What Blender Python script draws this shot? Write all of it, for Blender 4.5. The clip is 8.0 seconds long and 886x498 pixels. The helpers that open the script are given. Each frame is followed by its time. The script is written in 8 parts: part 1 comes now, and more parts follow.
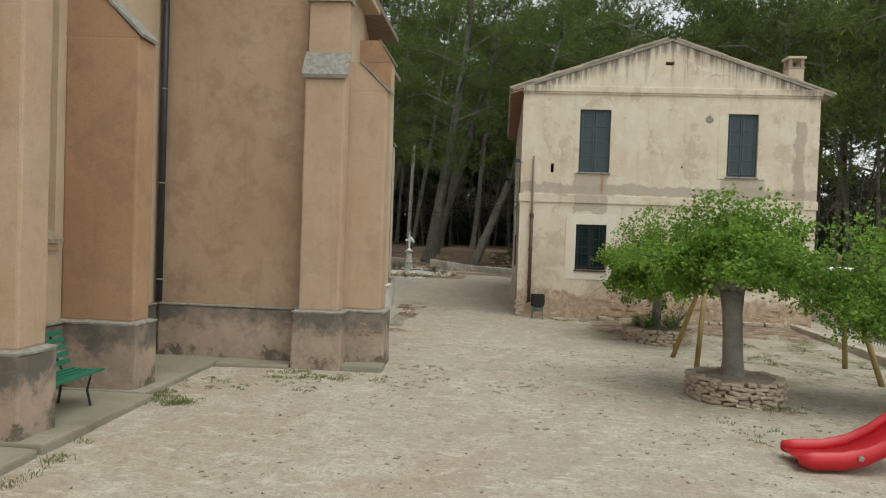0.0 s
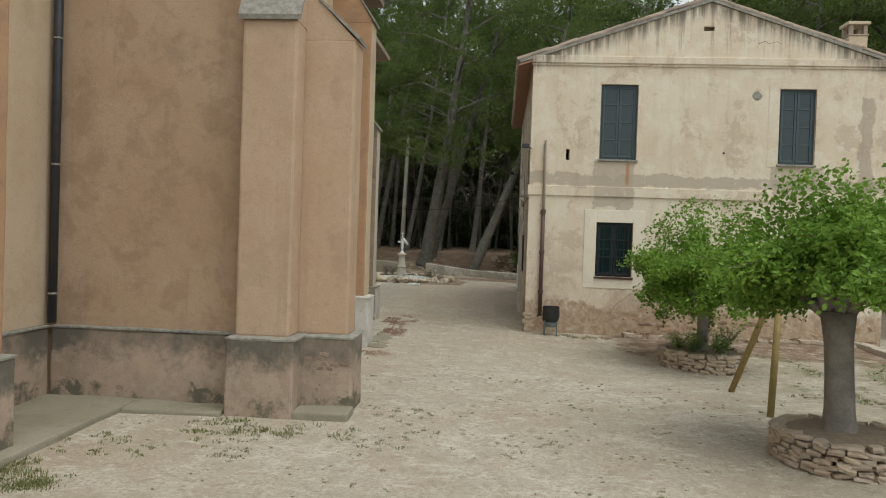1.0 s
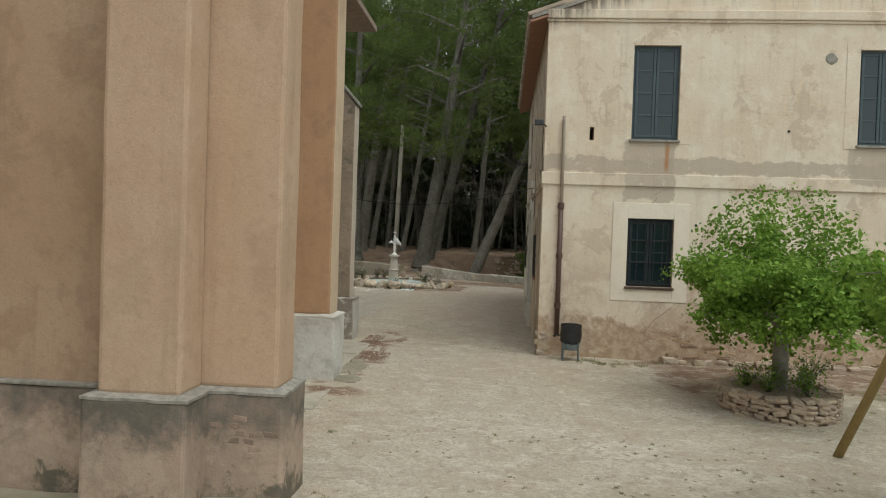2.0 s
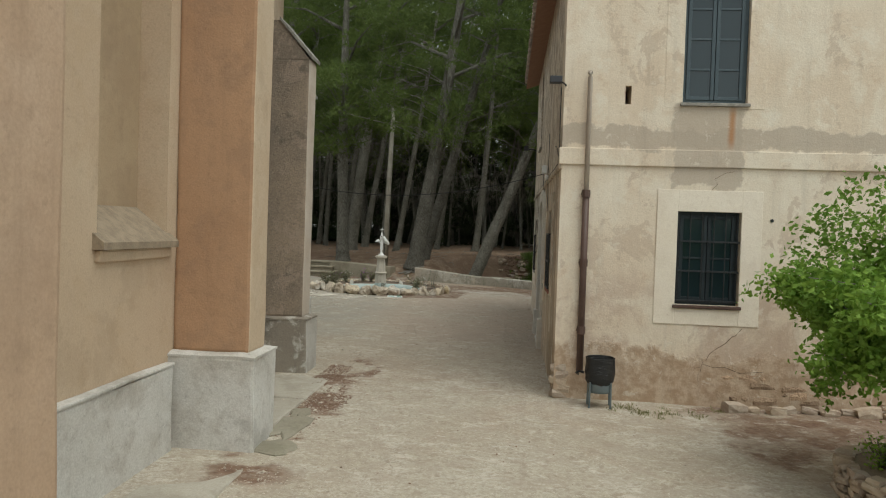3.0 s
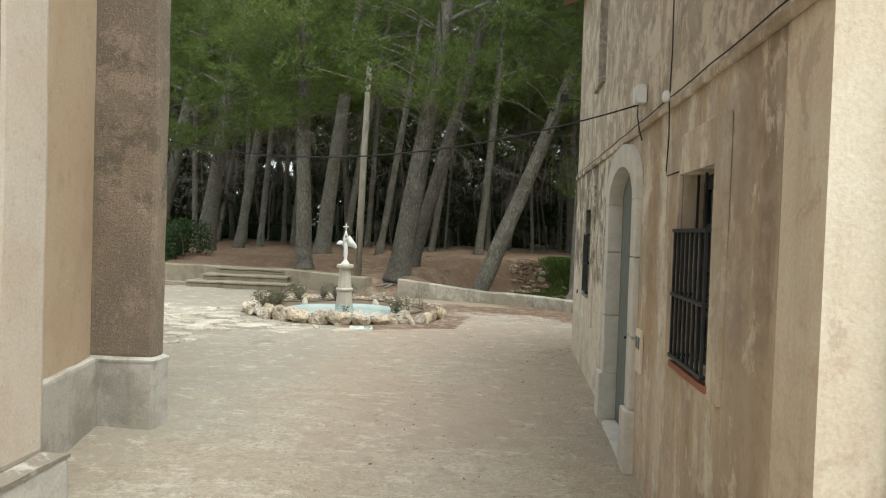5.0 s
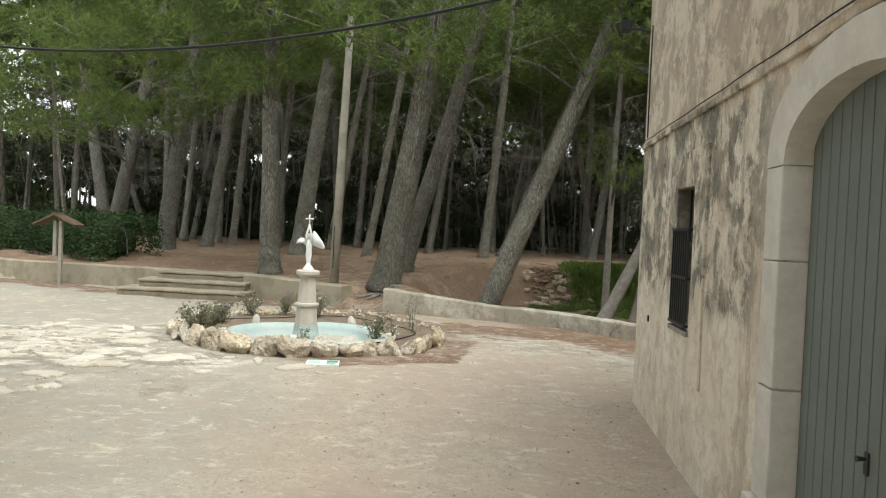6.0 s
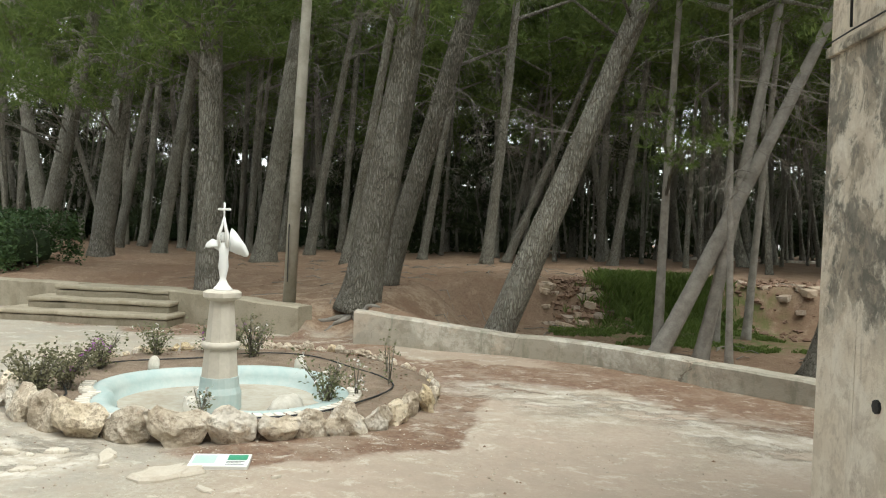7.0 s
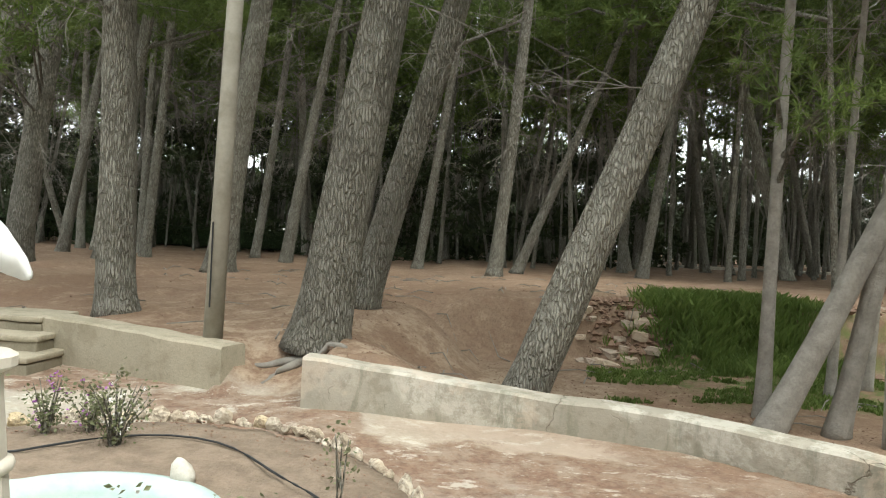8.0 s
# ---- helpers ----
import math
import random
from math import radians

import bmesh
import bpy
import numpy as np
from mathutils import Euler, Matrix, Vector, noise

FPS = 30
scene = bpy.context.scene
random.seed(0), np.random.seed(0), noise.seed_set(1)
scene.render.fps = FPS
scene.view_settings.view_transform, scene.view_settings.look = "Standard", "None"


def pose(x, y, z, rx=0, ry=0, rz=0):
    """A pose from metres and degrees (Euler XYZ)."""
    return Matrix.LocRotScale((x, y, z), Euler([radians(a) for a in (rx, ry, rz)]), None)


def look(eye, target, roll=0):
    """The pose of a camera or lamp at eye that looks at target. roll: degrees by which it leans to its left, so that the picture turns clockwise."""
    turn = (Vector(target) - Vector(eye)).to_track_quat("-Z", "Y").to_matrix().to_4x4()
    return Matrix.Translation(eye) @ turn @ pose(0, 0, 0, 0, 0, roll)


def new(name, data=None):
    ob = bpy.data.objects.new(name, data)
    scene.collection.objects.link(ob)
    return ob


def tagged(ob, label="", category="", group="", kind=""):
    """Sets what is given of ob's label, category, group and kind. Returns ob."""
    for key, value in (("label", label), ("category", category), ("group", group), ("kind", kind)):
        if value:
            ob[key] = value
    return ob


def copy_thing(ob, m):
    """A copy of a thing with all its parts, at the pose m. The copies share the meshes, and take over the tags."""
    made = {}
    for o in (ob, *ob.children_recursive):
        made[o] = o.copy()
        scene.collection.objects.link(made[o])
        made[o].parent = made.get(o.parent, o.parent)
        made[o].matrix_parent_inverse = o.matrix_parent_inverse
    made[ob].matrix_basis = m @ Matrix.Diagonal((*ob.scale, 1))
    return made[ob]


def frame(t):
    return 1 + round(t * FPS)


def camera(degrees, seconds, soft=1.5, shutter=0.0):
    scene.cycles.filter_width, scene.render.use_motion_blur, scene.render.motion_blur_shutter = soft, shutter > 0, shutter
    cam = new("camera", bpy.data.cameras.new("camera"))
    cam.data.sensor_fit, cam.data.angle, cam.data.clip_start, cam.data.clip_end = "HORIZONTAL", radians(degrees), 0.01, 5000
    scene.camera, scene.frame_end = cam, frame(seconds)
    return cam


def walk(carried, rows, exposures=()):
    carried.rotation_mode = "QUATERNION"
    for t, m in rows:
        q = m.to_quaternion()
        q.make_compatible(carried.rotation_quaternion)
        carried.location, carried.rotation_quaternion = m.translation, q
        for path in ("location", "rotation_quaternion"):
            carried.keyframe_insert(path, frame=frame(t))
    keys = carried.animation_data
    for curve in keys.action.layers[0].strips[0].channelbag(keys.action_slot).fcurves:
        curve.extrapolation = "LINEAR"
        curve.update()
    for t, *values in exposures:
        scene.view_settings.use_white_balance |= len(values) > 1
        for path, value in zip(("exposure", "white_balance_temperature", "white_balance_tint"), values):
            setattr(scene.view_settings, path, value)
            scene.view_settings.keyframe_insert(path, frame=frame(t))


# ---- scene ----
cam = camera(62.0, 8.0, soft=1.1)
PATH = [
    (0, (-0.463, -20.115, 2.253), (-0.62, -18.122, 2.207), 2.0),
    (0.5, (-0.503, -18.498, 2.235), (-0.66, -16.505, 2.19), 2.0),
    (1, (-0.579, -16.8, 2.193), (-0.737, -14.807, 2.154), 1.9),
    (1.5, (-0.669, -15.181, 2.188), (-0.828, -13.188, 2.15), 1.9),
    (3, (-0.664, -9.885, 2.238), (-0.84, -7.893, 2.187), 1.9),
    (3.5, (-0.796, -8.2, 2.224), (-0.967, -6.208, 2.175), 1.8),
    (4, (-0.894, -6.424, 2.208), (-1.067, -4.432, 2.161), 1.7),
    (5.5, (-1.33, -0.796, 2.142), (-1.502, 1.196, 2.089), 2.2),
    (6, (-1.509, 1.369, 2.08), (-1.68, 3.361, 2.033), 2.5),
    (6.5, (-1.642, 3.462, 2.057), (-1.813, 5.454, 2.015), 2.5),
    (7, (-1.816, 5.513, 2.01), (-1.98, 7.506, 1.975), 2.2),
    (7.5, (-2.005, 7.375, 1.993), (-2.158, 9.369, 1.972), 2.9),
    (8, (-2.143, 9.314, 2.001), (-2.303, 11.307, 1.982), 2.7),
]
EXPOSURE = [(t, e, 6500, 3) for t, e in ((0, 0.34), (1.5, 0.34), (3.5, 0.44), (4.2, 0.68), (5.5, 1.42), (6.5, 1.38), (7, 1.44), (7.5, 1.75), (8, 1.92))]
walk(cam, [(t, look(eye, target, roll)) for t, eye, target, roll in PATH], EXPOSURE)

# ---- light: an even overcast sky with a faint broad sun ----
SUN_EL, SUN_AZ = radians(66), radians(135)
world = bpy.data.worlds.new("overcast_sky")
scene.world = world
world.use_nodes = True
wn = world.node_tree
wn.nodes.clear()
sky = wn.nodes.new("ShaderNodeTexSky")
sky.sky_type = "NISHITA"
sky.sun_disc = False
sky.sun_elevation, sky.sun_rotation = SUN_EL, SUN_AZ
sky.air_density, sky.dust_density, sky.ozone_density = 1.0, 1.2, 1.0
grey = wn.nodes.new("ShaderNodeHueSaturation")
grey.inputs["Saturation"].default_value = 0.18
bg = wn.nodes.new("ShaderNodeBackground")
bg.inputs["Strength"].default_value = 0.15
wout = wn.nodes.new("ShaderNodeOutputWorld")
wn.links.new(sky.outputs["Color"], grey.inputs["Color"])
wn.links.new(grey.outputs["Color"], bg.inputs["Color"])
wn.links.new(bg.outputs["Background"], wout.inputs["Surface"])
sun_data = bpy.data.lights.new("sun", "SUN")
sun_data.energy, sun_data.angle, sun_data.color = 1.15, radians(45), (1.0, 0.97, 0.93)
sun = new("sun", sun_data)
sun_dir = Vector((math.sin(SUN_AZ) * math.cos(SUN_EL), math.cos(SUN_AZ) * math.cos(SUN_EL), math.sin(SUN_EL)))
sun.matrix_world = look(tuple(sun_dir * 60), (0, 0, 0))
scene.view_settings.exposure = 0.0

# ---- building helpers ----
def part(name, bm, material, parent=None, label="", smooth=False):
    """Links a bmesh as one mesh object under a thing or a part."""
    me = bpy.data.meshes.new(name)
    bmesh.ops.recalc_face_normals(bm, faces=bm.faces)
    bm.to_mesh(me)
    bm.free()
    if smooth:
        me.polygons.foreach_set("use_smooth", [True] * len(me.polygons))
    for m in material if isinstance(material, (list, tuple)) else [material]:
        me.materials.append(m)
    ob = new(name, me)
    if parent is not None:
        ob.parent = parent
        ob.matrix_parent_inverse = parent.matrix_world.inverted()
    if label:
        ob["label"] = label
    if name in ("branchwork", "dry_twiggage", "stemwork"):
        ob["kind"] = "stuff"
    return ob


def thing(name, label, category, group="", kind="", at=(0, 0, 0)):
    ob = new(name)
    ob.location = at
    ob.empty_display_size = 0.2
    ob.matrix_world = Matrix.Translation(at)
    return tagged(ob, label, category, group, kind)


def group_part(name, parent, label=""):
    """A part that only gathers its own pieces."""
    ob = new(name)
    ob.empty_display_size = 0.1
    ob.parent = parent
    ob.matrix_parent_inverse = parent.matrix_world.inverted()
    if label:
        ob["label"] = label
    return ob


def mesh_of(name, verts, faces, material, flat=True):
    me = bpy.data.meshes.new(name)
    me.from_pydata(verts, [], faces)
    if not flat:
        me.polygons.foreach_set("use_smooth", [True] * len(me.polygons))
    me.materials.append(material)
    return me


def share(ob, name, m, parent):
    """One more piece on the mesh of ob."""
    o = bpy.data.objects.new(name, ob.data)
    scene.collection.objects.link(o)
    o.parent = parent
    o.matrix_parent_inverse = parent.matrix_world.inverted()
    o.matrix_basis = m
    return o


def box(bm, x0, x1, y0, y1, z0, z1, bevel=0.0, m=None):
    r = bmesh.ops.create_cube(bm, size=1.0)
    vs = r["verts"]
    for v in vs:
        v.co = Vector((x0 + (v.co.x + 0.5) * (x1 - x0), y0 + (v.co.y + 0.5) * (y1 - y0), z0 + (v.co.z + 0.5) * (z1 - z0)))
    if m is not None:
        bmesh.ops.transform(bm, matrix=m, verts=vs)
    if bevel:
        es = list({e for v in vs for e in v.link_edges})
        bmesh.ops.bevel(bm, geom=es, offset=bevel, segments=2, affect="EDGES", profile=0.6)
    return vs


def rough_box(bm, x0, x1, y0, y1, z0, z1, step=0.25, amp=0.012, seed=0.0, bevel=0.02):
    """A box of hand-laid render: split into a net and pushed about a little, with worn edges."""
    nx, ny, nz = (max(1, min(60, round(d / step))) for d in (x1 - x0, y1 - y0, z1 - z0))
    sub = bmesh.new()
    box(sub, x0, x1, y0, y1, z0, z1, bevel=min(bevel, 0.4 * min(x1 - x0, y1 - y0, z1 - z0)))
    for axis, n, a, b in ((0, nx, x0, x1), (1, ny, y0, y1), (2, nz, z0, z1)):
        for i in range(1, n):
            co, no = Vector((0, 0, 0)), Vector((0, 0, 0))
            co[axis], no[axis] = a + (b - a) * i / n, 1
            bmesh.ops.bisect_plane(sub, geom=sub.verts[:] + sub.edges[:] + sub.faces[:], plane_co=co, plane_no=no)
    for v in sub.verts:
        p = v.co * 1.7 + Vector((seed, seed * 2.3, 0))
        v.co += noise.noise_vector(p) * amp + noise.noise_vector(p * 4.1) * amp * 0.4
    tmp = bpy.data.meshes.new("tmp")
    sub.to_mesh(tmp)
    sub.free()
    bm.from_mesh(tmp)
    bpy.data.meshes.remove(tmp)


def tube(bm, pts, radii, sides=8, wobble=0.0, cap=True, seed=0.0):
    """A tapering tube along points."""
    rings = []
    n = len(pts)
    for i, p in enumerate(pts):
        a, b = Vector(pts[max(0, i - 1)]), Vector(pts[min(n - 1, i + 1)])
        d = (b - a).normalized() if (b - a).length > 1e-6 else Vector((0, 0, 1))
        u = d.orthogonal().normalized() if abs(d.z) < 0.9 else d.cross(Vector((0, 1, 0))).normalized()
        w = d.cross(u)
        r = radii[i] if isinstance(radii, (list, tuple)) else radii
        ring = []
        for k in range(sides):
            t = 2 * math.pi * k / sides
            q = r * (1 + (wobble * noise.noise(Vector((math.cos(t) * 1.7 + seed, math.sin(t) * 1.7, i * 0.35))) if wobble else 0))
            ring.append(bm.verts.new(Vector(p) + (u * math.cos(t) + w * math.sin(t)) * q))
        rings.append(ring)
    for a, b in zip(rings, rings[1:]):
        for k in range(sides):
            bm.faces.new((a[k], a[(k + 1) % sides], b[(k + 1) % sides], b[k]))
    if cap:
        bm.faces.new(rings[0][::-1])
        bm.faces.new(rings[-1])


def lathe(bm, profile, sides=24, at=(0, 0, 0)):
    rings = []
    for r, z in profile:
        rings.append([bm.verts.new((at[0] + r * math.cos(2 * math.pi * k / sides), at[1] + r * math.sin(2 * math.pi * k / sides), at[2] + z)) for k in range(sides)])
    for a, b in zip(rings, rings[1:]):
        for k in range(sides):
            bm.faces.new((a[k], a[(k + 1) % sides], b[(k + 1) % sides], b[k]))
    bm.faces.new(rings[0][::-1])
    bm.faces.new(rings[-1])


def prism(bm, outline, axis, a, b):
    """Extrudes an outline of (u, v) pairs along an axis from a to b: u, v are y, z for x; x, z for y; x, y for z."""
    def place(u, v, w):
        return {"x": (w, u, v), "y": (u, w, v), "z": (u, v, w)}[axis]
    lo = [bm.verts.new(place(u, v, a)) for u, v in outline]
    hi = [bm.verts.new(place(u, v, b)) for u, v in outline]
    n = len(outline)
    fs = [bm.faces.new(lo), bm.faces.new(hi[::-1])]
    fs += [bm.faces.new((lo[i], lo[(i + 1) % n], hi[(i + 1) % n], hi[i])) for i in range(n)]
    return fs


def holed_wall(bm, axis, plane, back, u0, u1, z0, z1, holes, step=0.5, amp=0.008, top=None):
    """A wall sheet with thickness in the plane axis=plane..back, with square holes (u0, u1, z0, z1). top(u): gable line."""
    us = sorted({u0, u1, *(h[i] for h in holes for i in (0, 1))})
    zs = sorted({z0, z1, *(h[i] for h in holes for i in (2, 3))})

    def fill(vals):
        out = [vals[0]]
        for a, b in zip(vals, vals[1:]):
            n = max(1, round((b - a) / step))
            out += [a + (b - a) * i / n for i in range(1, n + 1)]
        return out

    us, zs = fill(us), fill(zs)
    made = {}

    def v(i, j, side):
        key = (i, j, side)
        if key not in made:
            u, z = us[i], zs[j]
            if top is not None:
                z = z0 + (z - z0) * (top(u) - z0) / (z1 - z0) if z > zs_fixed else z
            w = back if side else plane
            if not side:
                w += amp * noise.noise(Vector((u * 0.9, z * 0.9, plane))) + 0.4 * amp * noise.noise(Vector((u * 4, z * 4, plane)))
            made[key] = bm.verts.new((w, u, z) if axis == "x" else (u, w, z))
        return made[key]

    zs_fixed = z1 + 1

    def solid(i, j):
        if i < 0 or j < 0 or i >= len(us) - 1 or j >= len(zs) - 1:
            return False
        cu, cz = (us[i] + us[i + 1]) / 2, (zs[j] + zs[j + 1]) / 2
        return not any(h[0] < cu < h[1] and h[2] < cz < h[3] for h in holes)

    for i in range(len(us) - 1):
        for j in range(len(zs) - 1):
            if not solid(i, j):
                continue
            bm.faces.new((v(i, j, 0), v(i + 1, j, 0), v(i + 1, j + 1, 0), v(i, j + 1, 0)))
            bm.faces.new((v(i, j, 1), v(i, j + 1, 1), v(i + 1, j + 1, 1), v(i + 1, j, 1)))
            for di, dj, e in ((-1, 0, ((i, j), (i, j + 1))), (1, 0, ((i + 1, j), (i + 1, j + 1))), (0, -1, ((i, j), (i + 1, j))), (0, 1, ((i, j + 1), (i + 1, j + 1)))):
                if not solid(i + di, j + dj):
                    (a, b), (c, d) = e
                    bm.faces.new((v(a, b, 0), v(c, d, 0), v(c, d, 1), v(a, b, 1)))


def lerp(x, xs, ys):
    return float(np.interp(x, xs, ys))


def smooth(x, a, b):
    t = min(1.0, max(0.0, (x - a) / (b - a)))
    return t * t * (3 - 2 * t)


def fbm(x, y, s=1.0, z=0.0):
    return noise.noise(Vector((x * s, y * s, z))) + 0.5 * noise.noise(Vector((x * s * 2.1, y * s * 2.1, z + 5)))

# ---- materials ----
class Nodes:
    def __init__(self, name):
        self.m = bpy.data.materials.new(name)
        self.m.use_nodes = True
        self.t = self.m.node_tree
        self.t.nodes.clear()
        self.out = self.t.nodes.new("ShaderNodeOutputMaterial")
        self.b = self.t.nodes.new("ShaderNodeBsdfPrincipled")
        self.link(self.b.outputs[0], self.out.inputs["Surface"])
        geo = self.t.nodes.new("ShaderNodeNewGeometry")
        self.pos = geo.outputs["Position"]
        self.island = geo.outputs["Random Per Island"]
        self.rand = self.t.nodes.new("ShaderNodeObjectInfo").outputs["Random"]

    def link(self, a, b):
        self.t.links.new(a, b)

    def scaled(self, vec, s):
        n = self.t.nodes.new("ShaderNodeMapping")
        n.inputs["Scale"].default_value = s
        self.link(vec, n.inputs["Vector"])
        return n.outputs[0]

    def local(self):
        return self.t.nodes.new("ShaderNodeTexCoord").outputs["Object"]

    def noise(self, scale, detail=6, rough=0.6, vec=None, dist=0.0):
        n = self.t.nodes.new("ShaderNodeTexNoise")
        n.inputs["Scale"].default_value, n.inputs["Detail"].default_value = scale, detail
        n.inputs["Roughness"].default_value, n.inputs["Distortion"].default_value = rough, dist
        self.link(vec if vec is not None else self.pos, n.inputs["Vector"])
        return n.outputs["Fac"]

    def warped(self, amount, scale, vec=None):
        """The position pushed about by noise."""
        n = self.t.nodes.new("ShaderNodeTexNoise")
        n.inputs["Scale"].default_value, n.inputs["Detail"].default_value = scale, 5
        self.link(vec if vec is not None else self.pos, n.inputs["Vector"])
        sub = self.t.nodes.new("ShaderNodeVectorMath")
        sub.operation = "SUBTRACT"
        sub.inputs[1].default_value = (0.5, 0.5, 0.5)
        self.link(n.outputs["Color"], sub.inputs[0])
        mul = self.t.nodes.new("ShaderNodeVectorMath")
        mul.operation = "SCALE"
        mul.inputs["Scale"].default_value = amount
        self.link(sub.outputs[0], mul.inputs[0])
        add = self.t.nodes.new("ShaderNodeVectorMath")
        self.link(vec if vec is not None else self.pos, add.inputs[0])
        self.link(mul.outputs[0], add.inputs[1])
        return add.outputs[0]

    def voronoi(self, scale, vec=None, feature="F1", out="Distance", rand=1.0):
        n = self.t.nodes.new("ShaderNodeTexVoronoi")
        n.feature = feature
        n.inputs["Scale"].default_value, n.inputs["Randomness"].default_value = scale, rand
        self.link(vec if vec is not None else self.pos, n.inputs["Vector"])
        return n.outputs[out]

    def ramp(self, fac, a, b, lo=0.0, hi=1.0):
        n = self.t.nodes.new("ShaderNodeMapRange")
        n.interpolation_type = "SMOOTHSTEP"
        for k, v in (("From Min", a), ("From Max", b), ("To Min", lo), ("To Max", hi)):
            n.inputs[k].default_value = v
        self.link(fac, n.inputs["Value"])
        return n.outputs[0]

    def math(self, op, a, b=None, clamp=False):
        n = self.t.nodes.new("ShaderNodeMath")
        n.operation, n.use_clamp = op, clamp
        for k, v in ((0, a), (1, b)):
            if v is None:
                continue
            if isinstance(v, (int, float)):
                n.inputs[k].default_value = v
            else:
                self.link(v, n.inputs[k])
        return n.outputs[0]

    def axis(self, k):
        n = self.t.nodes.new("ShaderNodeSeparateXYZ")
        self.link(self.pos, n.inputs[0])
        return n.outputs[k]

    def mix(self, fac, a, b, mode="MIX"):
        n = self.t.nodes.new("ShaderNodeMix")
        n.data_type, n.blend_type = "RGBA", mode
        for sock, v in ((n.inputs["Factor"], fac), (n.inputs["A"], a), (n.inputs["B"], b)):
            if isinstance(v, (int, float)):
                sock.default_value = v if sock.type == "VALUE" else (v, v, v, 1)
            elif isinstance(v, tuple):
                sock.default_value = (*v, 1)
            else:
                self.link(v, sock)
        return n.outputs["Result"]

    def done(self, color, rough=0.9, bump=None, strength=0.3, dist=0.02, metal=0.0, spec=0.3):
        if isinstance(color, tuple):
            self.b.inputs["Base Color"].default_value = (*color, 1)
        else:
            self.link(color, self.b.inputs["Base Color"])
        if isinstance(rough, (int, float)):
            self.b.inputs["Roughness"].default_value = rough
        else:
            self.link(rough, self.b.inputs["Roughness"])
        self.b.inputs["Metallic"].default_value = metal
        self.b.inputs["Specular IOR Level"].default_value = spec
        if bump is not None:
            n = self.t.nodes.new("ShaderNodeBump")
            n.inputs["Strength"].default_value, n.inputs["Distance"].default_value = strength, dist
            self.link(bump, n.inputs["Height"])
            self.link(n.outputs[0], self.b.inputs["Normal"])
        return self.m


def plain(name, a, b, scale=8.0, rough=0.8, bump=0.2, dist=0.01, metal=0.0, spec=0.3, vary=0.0):
    n = Nodes(name)
    c = n.mix(n.ramp(n.noise(scale), 0.35, 0.65), a, b)
    c = n.mix(0.35, c, n.mix(n.ramp(n.noise(scale * 6), 0.3, 0.7), a, b))
    if vary:
        v = n.ramp(n.rand, 0, 1, 1 - vary, 1 + vary)
        c = n.mix(1.0, c, v, "MULTIPLY")
    return n.done(c, rough, n.noise(scale * 5), bump, dist, metal, spec)


def plaster(name, main, alt, dirt, patch, amount=0.5, streaks=0.3, edge=0.05, bump=0.45):
    """Old lime render: cloudy tone, paler and darker patches with edges, runs of dirt, hairline cracks, fine grain."""
    n = Nodes(name)
    cloud = n.ramp(n.noise(0.55, 5, 0.6), 0.36, 0.66)
    c = n.mix(cloud, main, alt)
    c = n.mix(n.ramp(n.noise(2.0, 7, 0.65, vec=n.warped(0.5, 1.7)), 0.54 - edge, 0.56 + edge, 0, amount), c, patch)
    c = n.mix(n.ramp(n.noise(0.9, 6, 0.65, vec=n.warped(0.8, 0.9)), 0.56, 0.64, 0, amount * 0.6), c, dirt)
    c = n.mix(n.ramp(n.noise(7.0, 8, 0.7), 0.52, 0.75, 0, 0.35), c, dirt)
    run = n.noise(1.0, 6, 0.65, vec=n.scaled(n.pos, (5.0, 5.0, 0.35)))
    c = n.mix(n.ramp(run, 0.55, 0.75, 0, streaks), c, dirt)
    c = n.mix(n.ramp(n.noise(60, 3), 0.3, 0.7, 0, 0.24), c, dirt)
    c = n.mix(n.ramp(n.noise(19, 8, 0.75), 0.54, 0.70, 0, 0.4), c, dirt)
    c = n.mix(n.ramp(n.noise(11, 9, 0.75, vec=n.warped(0.1, 6.0)), 0.56, 0.68, 0, 0.35), c, alt)
    h = n.math("ADD", n.math("MULTIPLY", n.noise(3.0, 8, 0.6), 1.0), n.math("MULTIPLY", n.noise(45, 4, 0.6), 0.25))
    return n.done(c, 0.93, h, bump, 0.02, spec=0.15)


M_CREAM = plaster("cream_lime_render", (0.62, 0.50, 0.36), (0.66, 0.56, 0.42), (0.34, 0.26, 0.19), (0.50, 0.40, 0.30), 0.45, 0.25)
M_ORANGE = plaster("ochre_orange_render", (0.43, 0.30, 0.195), (0.48, 0.35, 0.245), (0.25, 0.175, 0.12), (0.345, 0.23, 0.15), 0.6, 0.4, 0.05)
M_BUTT = plaster("pinkish_ochre_render", (0.50, 0.355, 0.24), (0.53, 0.395, 0.285), (0.30, 0.21, 0.145), (0.44, 0.30, 0.20), 0.35, 0.3, 0.08)
M_DARKORANGE = plaster("brown_orange_render", (0.44, 0.265, 0.155), (0.48, 0.30, 0.18), (0.24, 0.16, 0.11), (0.34, 0.22, 0.145), 0.45, 0.25)
M_PALE = plaster("pale_buff_render", (0.545, 0.42, 0.295), (0.59, 0.475, 0.345), (0.34, 0.26, 0.18), (0.50, 0.37, 0.24), 0.4, 0.2)
